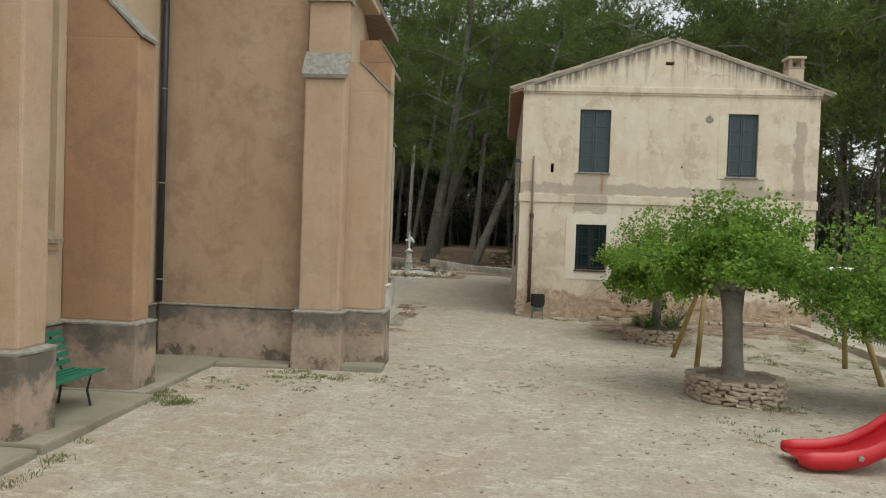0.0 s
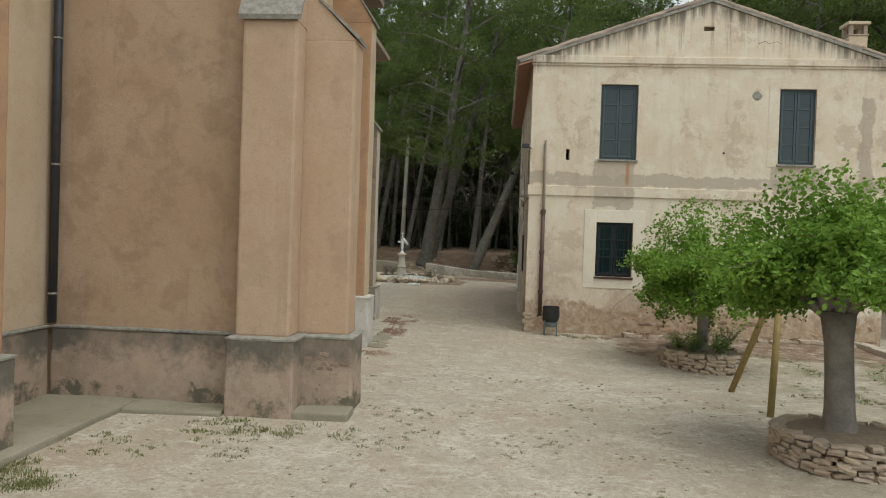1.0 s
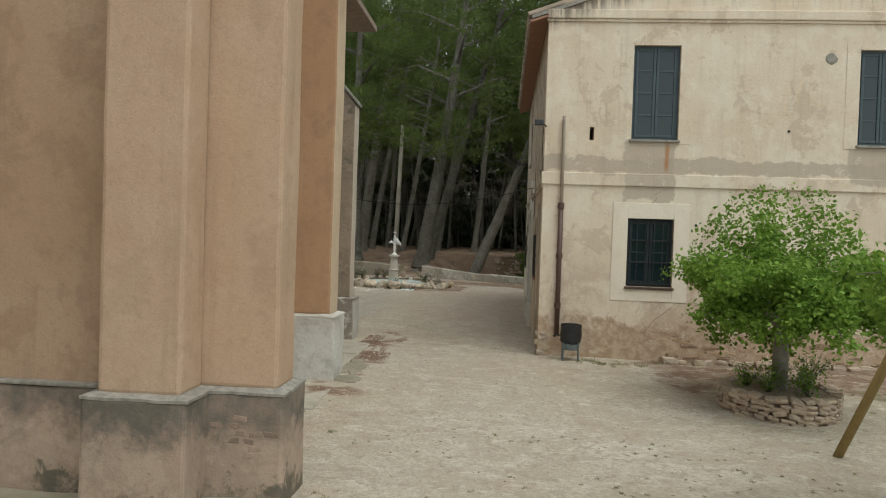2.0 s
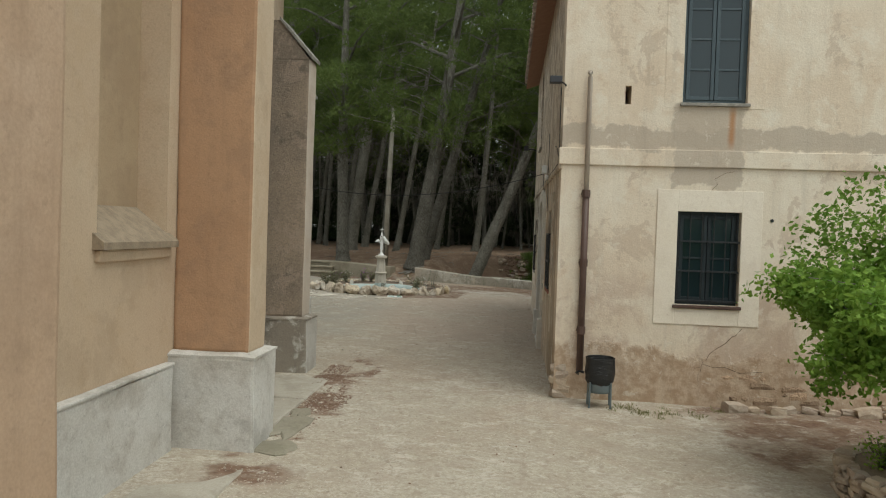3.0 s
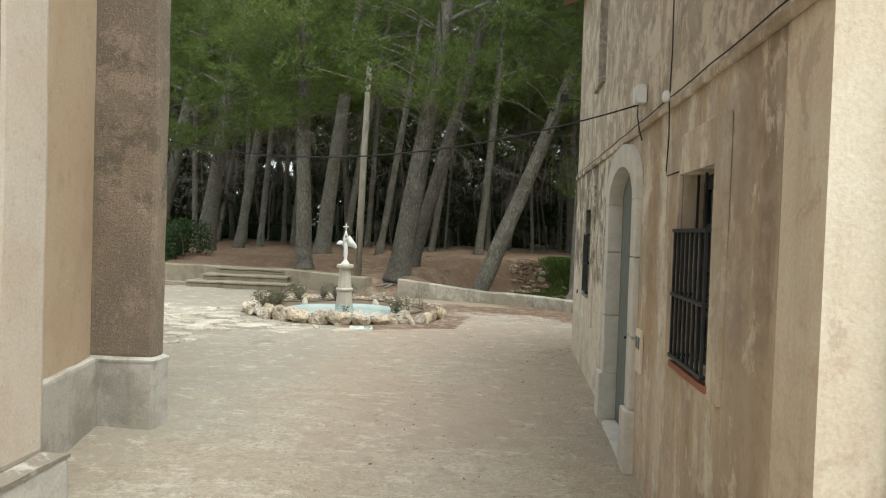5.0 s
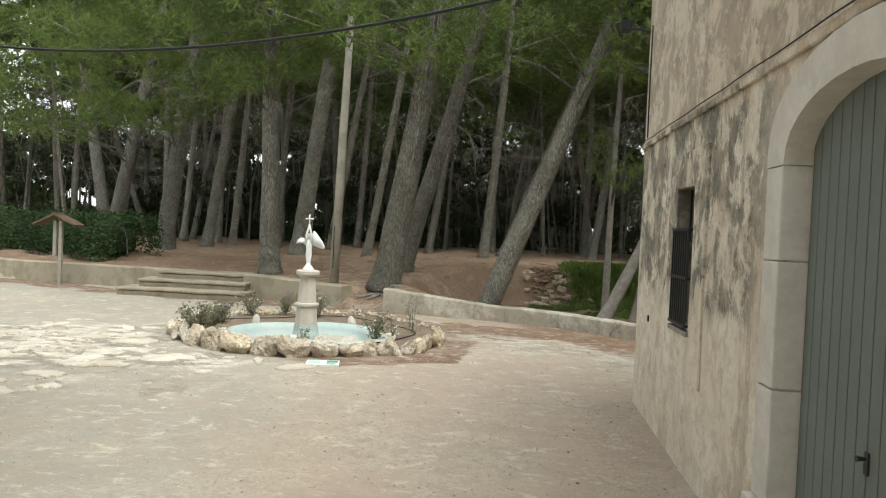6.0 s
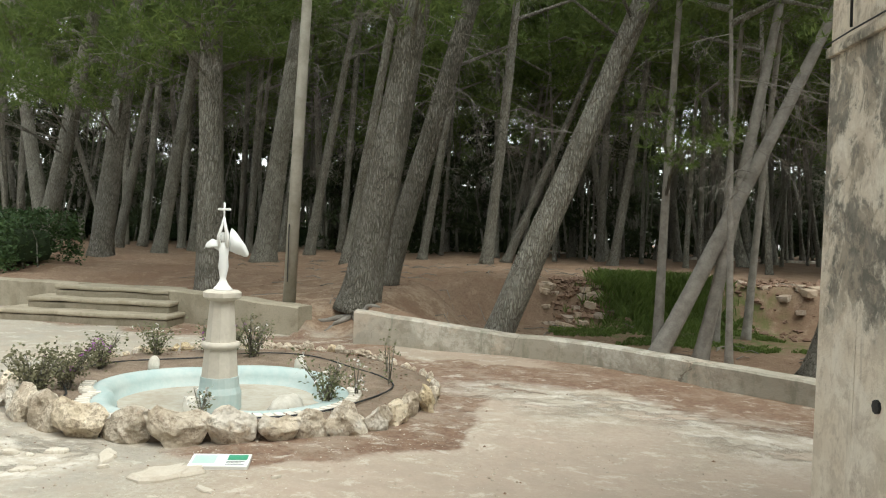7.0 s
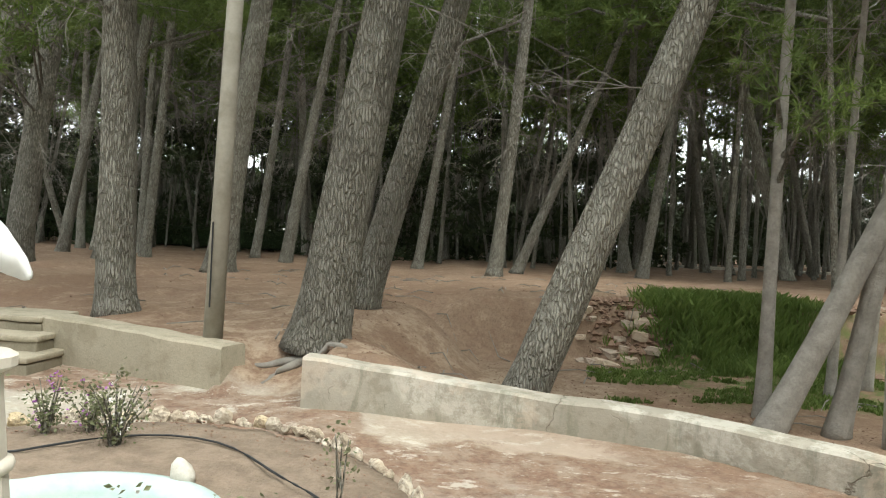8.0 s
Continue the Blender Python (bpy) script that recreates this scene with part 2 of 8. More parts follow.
def pebbledash():
    n = Nodes("rough_brown_pebbledash")
    c = n.mix(n.ramp(n.noise(0.8, 6, 0.65), 0.38, 0.62), (0.34, 0.27, 0.20), (0.25, 0.205, 0.16))
    c = n.mix(n.ramp(n.noise(2.4, 8, 0.7, vec=n.warped(0.5, 2.0)), 0.54, 0.60, 0, 0.6), c, (0.41, 0.32, 0.25))
    c = n.mix(n.ramp(n.noise(1.4, 8, 0.7, vec=n.warped(0.6, 1.6)), 0.56, 0.62, 0, 0.6), c, (0.13, 0.115, 0.095))
    grit = n.noise(42.0, 6, 0.75)
    c = n.mix(n.ramp(grit, 0.46, 0.66, 0, 0.5), c, (0.14, 0.12, 0.095))
    c = n.mix(n.ramp(n.noise(30, 6, 0.7), 0.52, 0.66, 0, 0.5), c, (0.44, 0.36, 0.28))
    h = n.math("ADD", n.noise(4.0, 7), n.math("MULTIPLY", grit, 1.5))
    return n.done(c, 0.96, h, 0.6, 0.02, spec=0.1)


M_PEBBLE = pebbledash()
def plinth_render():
    """Cement plinth: grey-black band under the ledge, pinkish patches, mossy blotches at the foot."""
    n = Nodes("banded_cement_render")
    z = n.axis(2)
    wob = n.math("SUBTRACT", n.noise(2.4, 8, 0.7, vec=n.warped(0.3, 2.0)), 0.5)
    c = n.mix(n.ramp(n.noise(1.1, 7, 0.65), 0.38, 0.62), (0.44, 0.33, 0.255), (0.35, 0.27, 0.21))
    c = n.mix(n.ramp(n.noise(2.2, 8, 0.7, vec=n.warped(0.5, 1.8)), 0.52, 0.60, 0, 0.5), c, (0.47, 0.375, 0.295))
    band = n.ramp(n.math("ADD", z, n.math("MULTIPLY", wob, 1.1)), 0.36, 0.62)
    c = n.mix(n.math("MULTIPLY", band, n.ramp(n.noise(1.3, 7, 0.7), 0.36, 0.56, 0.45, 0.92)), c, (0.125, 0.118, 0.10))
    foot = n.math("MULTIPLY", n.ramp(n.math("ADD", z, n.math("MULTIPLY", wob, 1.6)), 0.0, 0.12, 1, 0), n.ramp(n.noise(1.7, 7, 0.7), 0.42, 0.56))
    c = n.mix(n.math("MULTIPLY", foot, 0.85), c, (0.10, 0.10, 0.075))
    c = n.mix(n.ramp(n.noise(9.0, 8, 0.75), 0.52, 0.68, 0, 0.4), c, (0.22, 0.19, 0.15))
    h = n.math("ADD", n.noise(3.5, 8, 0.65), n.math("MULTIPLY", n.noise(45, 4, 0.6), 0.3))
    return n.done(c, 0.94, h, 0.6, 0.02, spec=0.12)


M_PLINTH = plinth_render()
M_APRON = plaster("stained_apron_cement", (0.28, 0.255, 0.195), (0.335, 0.305, 0.24), (0.17, 0.155, 0.11), (0.25, 0.235, 0.165), 0.7, 0.2, 0.06, 0.7)
M_PLINTHPALE = plaster("pale_cement_render", (0.66, 0.65, 0.61), (0.54, 0.515, 0.46), (0.22, 0.20, 0.165), (0.36, 0.32, 0.265), 0.6, 0.4, 0.10, 0.7)
M_MOTTLE = plaster("blotched_grey_cement", (0.34, 0.305, 0.25), (0.27, 0.235, 0.19), (0.12, 0.105, 0.085), (0.58, 0.55, 0.49), 0.85, 0.3, 0.03, 0.7)
M_STONE = plain("pale_dressed_stone", (0.66, 0.635, 0.575), (0.54, 0.515, 0.455), 5, 0.85, 0.3)
M_CAP = plain("weathered_grey_stone", (0.36, 0.34, 0.30), (0.20, 0.19, 0.165), 12, 0.95, 0.6)
M_CONC = plaster("old_concrete", (0.50, 0.44, 0.36), (0.56, 0.50, 0.42), (0.22, 0.19, 0.16), (0.36, 0.33, 0.28), 0.5, 0.35)
M_SLATE = plain("slate_grey_paint", (0.055, 0.078, 0.09), (0.07, 0.096, 0.108), 3, 0.5, 0.1)
M_DOOR = plain("grey_green_painted_wood", (0.145, 0.17, 0.155), (0.165, 0.19, 0.175), 3, 0.6, 0.2)
M_BLACK = plain("black_iron", (0.018, 0.02, 0.022), (0.03, 0.032, 0.034), 9, 0.5, 0.2)
M_TILE = plain("weathered_terracotta_tile", (0.37, 0.29, 0.225), (0.25, 0.20, 0.155), 6, 0.85, 0.3, vary=0.2)
M_BROWNPIPE = plain("brown_plastic_pipe", (0.085, 0.05, 0.04), (0.11, 0.07, 0.055), 5, 0.45, 0.1)
M_GREYPIPE = plain("dusty_buff_pipe", (0.46, 0.40, 0.33), (0.40, 0.34, 0.28), 5, 0.6, 0.1)
M_DARKPIPE = plain("dark_grey_pipe", (0.035, 0.037, 0.042), (0.05, 0.05, 0.055), 5, 0.4, 0.1)
M_WHITE = plain("white_paint", (0.78, 0.78, 0.75), (0.70, 0.71, 0.69), 6, 0.6, 0.2)
M_WATERBLUE = plain("pale_blue_basin_paint", (0.35, 0.455, 0.445), (0.46, 0.515, 0.49), 4.0, 0.6, 0.3)
M_PED = plain("cream_stone", (0.53, 0.49, 0.415), (0.45, 0.41, 0.345), 6, 0.85, 0.3)
M_SOIL = plain("brown_soil", (0.27, 0.21, 0.155), (0.17, 0.127, 0.092), 6, 0.97, 0.8, 0.04)
M_RED = plain("red_moulded_plastic", (0.55, 0.012, 0.02), (0.50, 0.015, 0.025), 3, 0.4, 0.03, spec=0.5)
M_GREENWOOD = plain("green_painted_slats", (0.02, 0.14, 0.085), (0.03, 0.18, 0.11), 6, 0.5, 0.2)
M_STAKE = plain("treated_pine_stake", (0.34, 0.26, 0.11), (0.26, 0.19, 0.08), 5, 0.8, 0.3)
M_POLE = plain("grey_weathered_pole", (0.36, 0.335, 0.28), (0.25, 0.23, 0.185), 3, 0.9, 0.3)
M_BIN = plain("black_bin_bag", (0.006, 0.0065, 0.007), (0.010, 0.011, 0.011), 9, 0.22, 1.0, 0.03, spec=0.5)
M_BINGREY = plain("blue_grey_metal_bin", (0.15, 0.18, 0.185), (0.11, 0.14, 0.145), 5, 0.5, 0.1)
M_RUST = plain("brown_brick_sill", (0.36, 0.15, 0.10), (0.30, 0.13, 0.09), 8, 0.85, 0.3)


def glass_dark():
    n = Nodes("dark_window_glass")
    m = n.done((0.016, 0.03, 0.034), 0.06, n.noise(1.2, 2), 0.15, 0.02, spec=0.5)
    return m


M_GLASS = glass_dark()


def bark():
    """Grey pine bark: long upright plates parted by dark furrows."""
    n = Nodes("furrowed_pine_bark")
    vec = n.scaled(n.warped(0.05, 7.0, n.local()), (1.0, 1.0, 0.17))
    plate = n.voronoi(33.0, vec=vec, feature="DISTANCE_TO_EDGE")
    furrow = n.ramp(plate, 0.02, 0.20, 1, 0)
    fine = n.noise(55.0, 6, 0.7, vec=n.scaled(n.local(), (1.0, 1.0, 0.45)))
    flake = n.noise(14.0, 7, 0.7, vec=n.scaled(n.local(), (1.0, 1.0, 0.6)))
    c = n.mix(n.ramp(n.noise(2.2, 6, 0.65), 0.35, 0.65), (0.325, 0.312, 0.262), (0.235, 0.222, 0.182))
    c = n.mix(n.ramp(flake, 0.5, 0.62, 0, 0.6), c, (0.40, 0.388, 0.335))
    c = n.mix(n.ramp(fine, 0.4, 0.7, 0, 0.5), c, (0.175, 0.16, 0.13))
    c = n.mix(n.math("MULTIPLY", furrow, n.ramp(n.noise(3.0, 5), 0.3, 0.6, 0.25, 0.65)), c, (0.105, 0.092, 0.072))
    c = n.mix(1.0, c, n.ramp(n.rand, 0, 1, 0.85, 1.15), "MULTIPLY")
    h = n.math("ADD", n.math("SUBTRACT", n.math("MULTIPLY", flake, 0.6), furrow), n.math("MULTIPLY", fine, 0.4))
    return n.done(c, 0.95, h, 1.0, 0.05, spec=0.1)


M_BARK = bark()
M_THINBARK = plain("smooth_grey_young_bark", (0.30, 0.28, 0.245), (0.19, 0.172, 0.148), 7, 0.92, 0.6, 0.02)


def leafy(name, a, b, c3, trans=0.25):
    n = Nodes(name)
    c = n.mix(n.island, a, b)
    c = n.mix(n.ramp(n.noise(0.7, 3), 0.4, 0.65, 0, 0.6), c, c3)
    m = n.done(c, 0.6, spec=0.25)
    tr = n.t.nodes.new("ShaderNodeBsdfTranslucent")
    n.link(c, tr.inputs["Color"])
    mx = n.t.nodes.new("ShaderNodeMixShader")
    mx.inputs[0].default_value = trans
    n.link(n.b.outputs[0], mx.inputs[1])
    n.link(tr.outputs[0], mx.inputs[2])
    n.link(mx.outputs[0], n.out.inputs["Surface"])
    return m


M_NEEDLE = leafy("pine_needles", (0.11, 0.16, 0.04), (0.20, 0.26, 0.075), (0.08, 0.115, 0.04), 0.48)
M_LEAF = leafy("fresh_green_leaves", (0.145, 0.265, 0.036), (0.28, 0.43, 0.08), (0.10, 0.20, 0.03), 0.42)
# darker copy of the needle colour: the deep wood's shade is painted in
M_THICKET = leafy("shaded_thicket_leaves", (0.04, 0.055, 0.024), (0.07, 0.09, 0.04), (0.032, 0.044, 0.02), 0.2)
M_HEDGE = leafy("dark_hedge_leaves", (0.03, 0.06, 0.018), (0.06, 0.10, 0.03), (0.025, 0.05, 0.018), 0.15)
M_GRASS = leafy("grass_blades", (0.14, 0.19, 0.06), (0.26, 0.27, 0.12), (0.32, 0.27, 0.16), 0.35)

# ---- ground: one sheet from the yard through the wood to the horizon ----
WALL_X = [-60, -13.7, -9.9, -9.3, -7.4, -4.87, -4.8, -3.9, -1.8, -0.6, 0.4, 1.4, 3.0, 9.0, 60]
WALL_Y = [34, 19.1, 18.2, 17.9, 17.5, 16.7, 16.35, 16.15, 16.13, 15.78, 15.03, 14.26, 12.9, 12.0, 10.0]


def yard(x, y):
    z = lerp(y, [-60, -25, -8, 0, 5, 11, 14, 16, 18], [-0.6, -0.32, -0.15, 0.05, 0.15, 0.25, 0.29, 0.36, 0.38])
    z += 0.05 * smooth(-x, 2.0, 3.6) * smooth(y, -8, -2)
    z -= 0.9 * smooth(x, 8.2, 11.0) * (1 - smooth(y, 8, 14))
    z -= 0.22 * (1 - smooth(math.hypot(x + 4.62, y - 13.1), 1.5, 2.0))
    return z + 0.018 * fbm(x, y, 0.6) + 0.006 * fbm(x, y, 3.0)


def wood(x, y, d):
    """The wood floor behind the low walls; d: metres behind the wall line."""
    hi = 0.86 + 0.25 * smooth(d, 0.3, 4.0) + 0.06 * fbm(x, y, 0.5) + 0.04 * fbm(x, y, 2.2)
    lo = 0.24 + 0.10 * smooth(d, 0.4, 3.5) + 0.88 * smooth(y + 0.5 * fbm(x, y, 0.9), 20.1, 20.9) + 0.05 * fbm(x, y, 0.7)
    side = smooth(x + 0.08 * d + 0.45 * fbm(x, y, 0.7), -3.4, -2.2)
    hi += 0.10 * smooth(fbm(x, y, 0.45), 0.0, 0.5) * smooth(d, 0.8, 2.0) + 0.035 * fbm(x, y, 1.3)
    return hi * (1 - side) + lo * side


def ground_z(x, y):
    d = y - lerp(x, WALL_X, WALL_Y)
    k = smooth(d, -0.02, 0.14)
    gap = smooth(x, -4.95, -4.7) * (1 - smooth(x, -4.05, -3.85))
    k = k * (1 - gap) + gap * smooth(d + 0.25 * fbm(x, y, 2.0), -0.1, 1.5)
    return yard(x, y) * (1 - k) + wood(x, y, max(0.0, d)) * k


def forest_share(x, y):
    d = y - lerp(x, WALL_X, WALL_Y)
    k = smooth(d + 0.3 * fbm(x, y, 1.5), -0.25, 0.2)
    drift = 0.3 * smooth(d + 0.9 * fbm(x, y, 0.9), -1.9, -0.3) * smooth(x, -3.9, -3.0) * (1 - smooth(d, 0.0, 0.2))
    return max(k, drift)


def make_ground():
    def axis(lo, hi, step, far):
        vals = list(np.arange(lo, hi + 1e-6, step))
        s, a, b = step, lo, hi
        while b < far:
            s *= 1.35
            a, b = a - s, b + s
            vals = [a] + vals + [b]
        return vals
    xs, ys = axis(-15, 9, 0.2, 420), axis(-21, 24, 0.2, 420)
    verts, faces = [], []
    shares, greens, pales, bares, damps, pinks, greys = [], [], [], [], [], [], []
    for y in ys:
        for x in xs:
            verts.append((x, y, ground_z(x, y)))
            shares.append(forest_share(x, y))
            d = y - lerp(x, WALL_X, WALL_Y)
            g = smooth(x + 0.6 * fbm(x, y, 0.8), -0.6, 0.6) * smooth(y + 0.5 * fbm(x, y, 0.9), 17.4, 18.4) * (1 - smooth(y + 0.4 * fbm(x, y, 1.1), 21.0, 22.0)) * (1 - smooth(x, 3.0, 4.2))
            bares.append(smooth(x, -7.5, -5.5) * (1 - smooth(x, -1.2, 0.2)) * smooth(d, -0.4, 0.0) * (1 - smooth(d, 2.0, 4.5)))
            bright = 0.75 * smooth(d + 0.5 * fbm(x, y, 1.0), -3.6, -2.6) * (1 - smooth(d + 0.4 * fbm(x, y, 1.4), -2.1, -1.6)) * smooth(x, -3.0, -1.8) * (1 - smooth(x, 1.5, 3.5))
            pales.append(bright if bright > 0.02 else smooth(1.0 - math.hypot((x + 7.3) / 2.9, (y - 11.0) / 2.7) + 0.6 * fbm(x, y, 1.1), 0.0, 0.45))
            w = smooth(x, 3.4, 4.6) * smooth(y, -8.5, -6.0) * (1 - smooth(y, -2.5, -0.8)) * (1 - smooth(x, 7.5, 8.5)) * 0.8
            far = 1.0 - 0.75 * smooth(-x, 0.2, 1.6) * smooth(d + 0.25 * fbm(x, y, 1.2), -1.0, -0.55)
            strip = smooth(d + 0.55 * fbm(x, y, 0.9) + 0.25 * fbm(x, y, 2.6), -2.15, -1.7) * far * smooth(x, -3.4, -2.2) * (1 - smooth(d, 0.0, 0.2)) * (1 - smooth(x, 3, 5))
            ring = (1 - smooth(abs(math.hypot(x + 4.6, y - 13.2) - 2.35) + 0.3 * fbm(x, y, 1.5), 0.1, 0.55)) * smooth(x, -5.2, -3.4)
            back = 0.85 * smooth(d + 0.5 * fbm(x, y, 1.2), -1.9, -0.8) * (1 - smooth(d, 0.0, 0.15)) * smooth(fbm(x, y, 0.8), -0.55, 0.0) * (1 - smooth(x, -3.6, -3.0))
            kerb_side = smooth(x, -3.5, -3.25) * (1 - smooth(x + 0.25 * fbm(x, y, 1.3), -2.75, -2.45)) * smooth(y, -4.5, -3.0) * (1 - smooth(y, 0.5, 3.0)) * smooth(fbm(x, y, 1.9), -0.25, 0.15)
            lane = 0.22 * smooth(fbm(x, y, 0.35), -0.1, 0.5) * smooth(y, 3, 7) * smooth(x, -4.5, -2.5)
            house_foot = 0.62 * smooth(x, 0.9, 2.4) * (1 - smooth(x, 7.4, 8.0)) * smooth(y + 0.9 * fbm(x, y, 0.7), -3.6, -1.6) * (1 - smooth(y, 0.2, 0.6))
            damps.append(max(strip, ring, kerb_side, lane, back, house_foot))
            greys.append(smooth(-x + 0.8 * fbm(x, y, 0.4), 3.2, 4.6) * smooth(y, 1.0, 5.0) * (1 - smooth(d, 0.0, 0.2)))
            pinks.append(smooth(x + 0.9 * fbm(x, y, 0.35), -4.2, -2.4) * smooth(y + 1.2 * fbm(x, y, 0.3), 2.0, 5.5) * (1 - smooth(d, 0.0, 0.2)))
            greens.append(max(g, w * smooth(fbm(x, y, 0.9), -0.3, 0.5)))
    nx = len(xs)
    for j in range(len(ys) - 1):
        for i in range(nx - 1):
            k = j * nx + i
            faces.append((k, k + 1, k + nx + 1, k + nx))
    me = bpy.data.meshes.new("ground")
    me.from_pydata(verts, [], faces)
    me.polygons.foreach_set("use_smooth", [True] * len(faces))
    for name, vals in (("litter", shares), ("green", greens), ("pale", pales), ("bare", bares), ("damp", damps), ("pink", pinks), ("grey", greys)):
        at = me.attributes.new(name, "FLOAT", "POINT")
        at.data.foreach_set("value", vals)
    n = Nodes("yard_and_wood_floor")

    def attr(name):
        a = n.t.nodes.new("ShaderNodeAttribute")
        a.attribute_name = name
        return a.outputs["Fac"]

    sand = n.mix(n.ramp(n.noise(0.28, 6, 0.6), 0.38, 0.62), (0.475, 0.435, 0.352), (0.43, 0.38, 0.297))
    sand = n.mix(n.ramp(n.noise(0.7, 8, 0.65, vec=n.warped(1.2, 0.8)), 0.50, 0.60, 0, 0.7), sand, (0.55, 0.51, 0.43))
    sand = n.mix(n.ramp(n.noise(0.45, 8, 0.7, vec=n.warped(1.5, 0.5)), 0.50, 0.60, 0, 0.6), sand, (0.405, 0.325, 0.245))
    sweep = n.noise(1.0, 6, 0.65, vec=n.scaled(n.warped(0.6, 0.7), (0.5, 2.6, 1.0)))
    sand = n.mix(n.ramp(sweep, 0.55, 0.66, 0, 0.45), sand, (0.57, 0.54, 0.465))
    sand = n.mix(n.ramp(n.noise(22.0, 6, 0.75), 0.40, 0.64, 0.0, 0.6), sand, (0.27, 0.225, 0.172))
    sand = n.mix(n.ramp(n.noise(48.0, 4, 0.7), 0.54, 0.66, 0.0, 0.5), sand, (0.66, 0.61, 0.52))
    sand = n.mix(n.ramp(n.noise(5.5, 8, 0.75, vec=n.warped(0.25, 4.0)), 0.52, 0.62, 0.0, 0.6), sand, (0.29, 0.235, 0.175))
    sand = n.mix(n.math("MULTIPLY", attr("pink"), n.ramp(n.noise(0.6, 7, 0.65, vec=n.warped(0.9, 0.7)), 0.32, 0.56, 0.25, 0.8)), sand, (0.435, 0.35, 0.28))
    sand = n.mix(n.math("MULTIPLY", attr("grey"), n.ramp(n.noise(0.8, 8, 0.7, vec=n.warped(0.8, 0.8)), 0.34, 0.58, 0.3, 0.85)), sand, (0.315, 0.295, 0.25))
    soft = n.noise(1.7, 9, 0.72, vec=n.warped(0.6, 1.6))
    damp = n.ramp(n.math("ADD", attr("damp"), n.math("MULTIPLY", n.math("SUBTRACT", soft, 0.5), 1.3)), 0.30, 0.62, 0, 0.93)
    earth = n.mix(n.ramp(n.noise(14.0, 8, 0.75), 0.38, 0.62), (0.215, 0.135, 0.092), (0.145, 0.088, 0.06))
    sand = n.mix(damp, sand, earth)
    sand = n.mix(n.ramp(n.noise(2.6, 9, 0.75, vec=n.warped(0.35, 2.2)), 0.44, 0.60, 0, 0.5), sand, (0.36, 0.305, 0.24))
    sand = n.mix(n.ramp(n.noise(3.4, 9, 0.75, vec=n.scaled(n.warped(0.5, 1.1), (1.0, 1.6, 1.0))), 0.54, 0.64, 0, 0.55), sand, (0.61, 0.57, 0.485))
    stone = n.ramp(n.voronoi(22.0, vec=n.warped(0.05, 12.0)), 0.10, 0.2, 1, 0)
    pick = n.ramp(n.noise(1.6, 6, 0.7), 0.44, 0.60)
    stone = n.math("MULTIPLY", stone, pick)
    sand = n.mix(n.math("MULTIPLY", stone, 0.7), sand, n.mix(n.noise(9.0), (0.62, 0.57, 0.49), (0.27, 0.215, 0.165)))
    fl = n.mix(n.ramp(n.noise(0.5, 6, 0.65), 0.35, 0.65), (0.205, 0.135, 0.09), (0.262, 0.186, 0.13))
    fl = n.mix(n.ramp(n.noise(3.0, 7, 0.7), 0.5, 0.66, 0, 0.55), fl, (0.36, 0.28, 0.20))
    fl = n.mix(n.ramp(n.noise(30.0, 4, 0.7), 0.45, 0.7, 0, 0.6), fl, (0.12, 0.078, 0.056))
    fl = n.mix(n.ramp(n.noise(9.0, 8, 0.75), 0.5, 0.62, 0, 0.5), fl, (0.17, 0.105, 0.072))
    rock = n.mix(n.ramp(n.noise(4.0, 9, 0.72, vec=n.warped(0.3, 3.0)), 0.36, 0.56), (0.64, 0.61, 0.54), (0.43, 0.385, 0.315))
    crust = n.math("MULTIPLY", attr("pale"), n.ramp(n.noise(1.3, 9, 0.72, vec=n.scaled(n.warped(0.7, 1.2), (0.8, 1.5, 1.0))), 0.43, 0.53))
    sand = n.mix(crust, sand, rock)
    fl = n.mix(n.math("MULTIPLY", attr("bare"), n.ramp(n.noise(2.2, 8, 0.75), 0.46, 0.60, 0, 0.6)), fl, (0.39, 0.31, 0.225))
    c = n.mix(attr("litter"), sand, fl)
    gr = n.mix(n.noise(9.0, 5), (0.075, 0.105, 0.028), (0.14, 0.155, 0.06))
    c = n.mix(n.math("MULTIPLY", attr("green"), n.ramp(n.noise(4.0, 6, 0.7), 0.38, 0.62), clamp=True), c, gr)
    h = n.math("ADD", n.math("ADD", n.math("MULTIPLY", n.noise(28.0, 5, 0.7), 0.3), n.math("MULTIPLY", crust, 1.2)), n.math("ADD", n.noise(5.0, 8, 0.65), n.math("MULTIPLY", stone, 0.5)))
    n.done(c, 0.97, h, 0.75, 0.035, spec=0.1)
    me.materials.append(n.m)
    ob = new("ground", me)
    tagged(ob, "pale sandy gravel yard running into brown needle litter", "ground", kind="structure")


make_ground()

# ---- the two-storey house with the gable ----
HW, HD = 7.75, 9.9
RIDGE_X, EAVE_Z, RIDGE_Z = 3.87, 6.22, 7.52


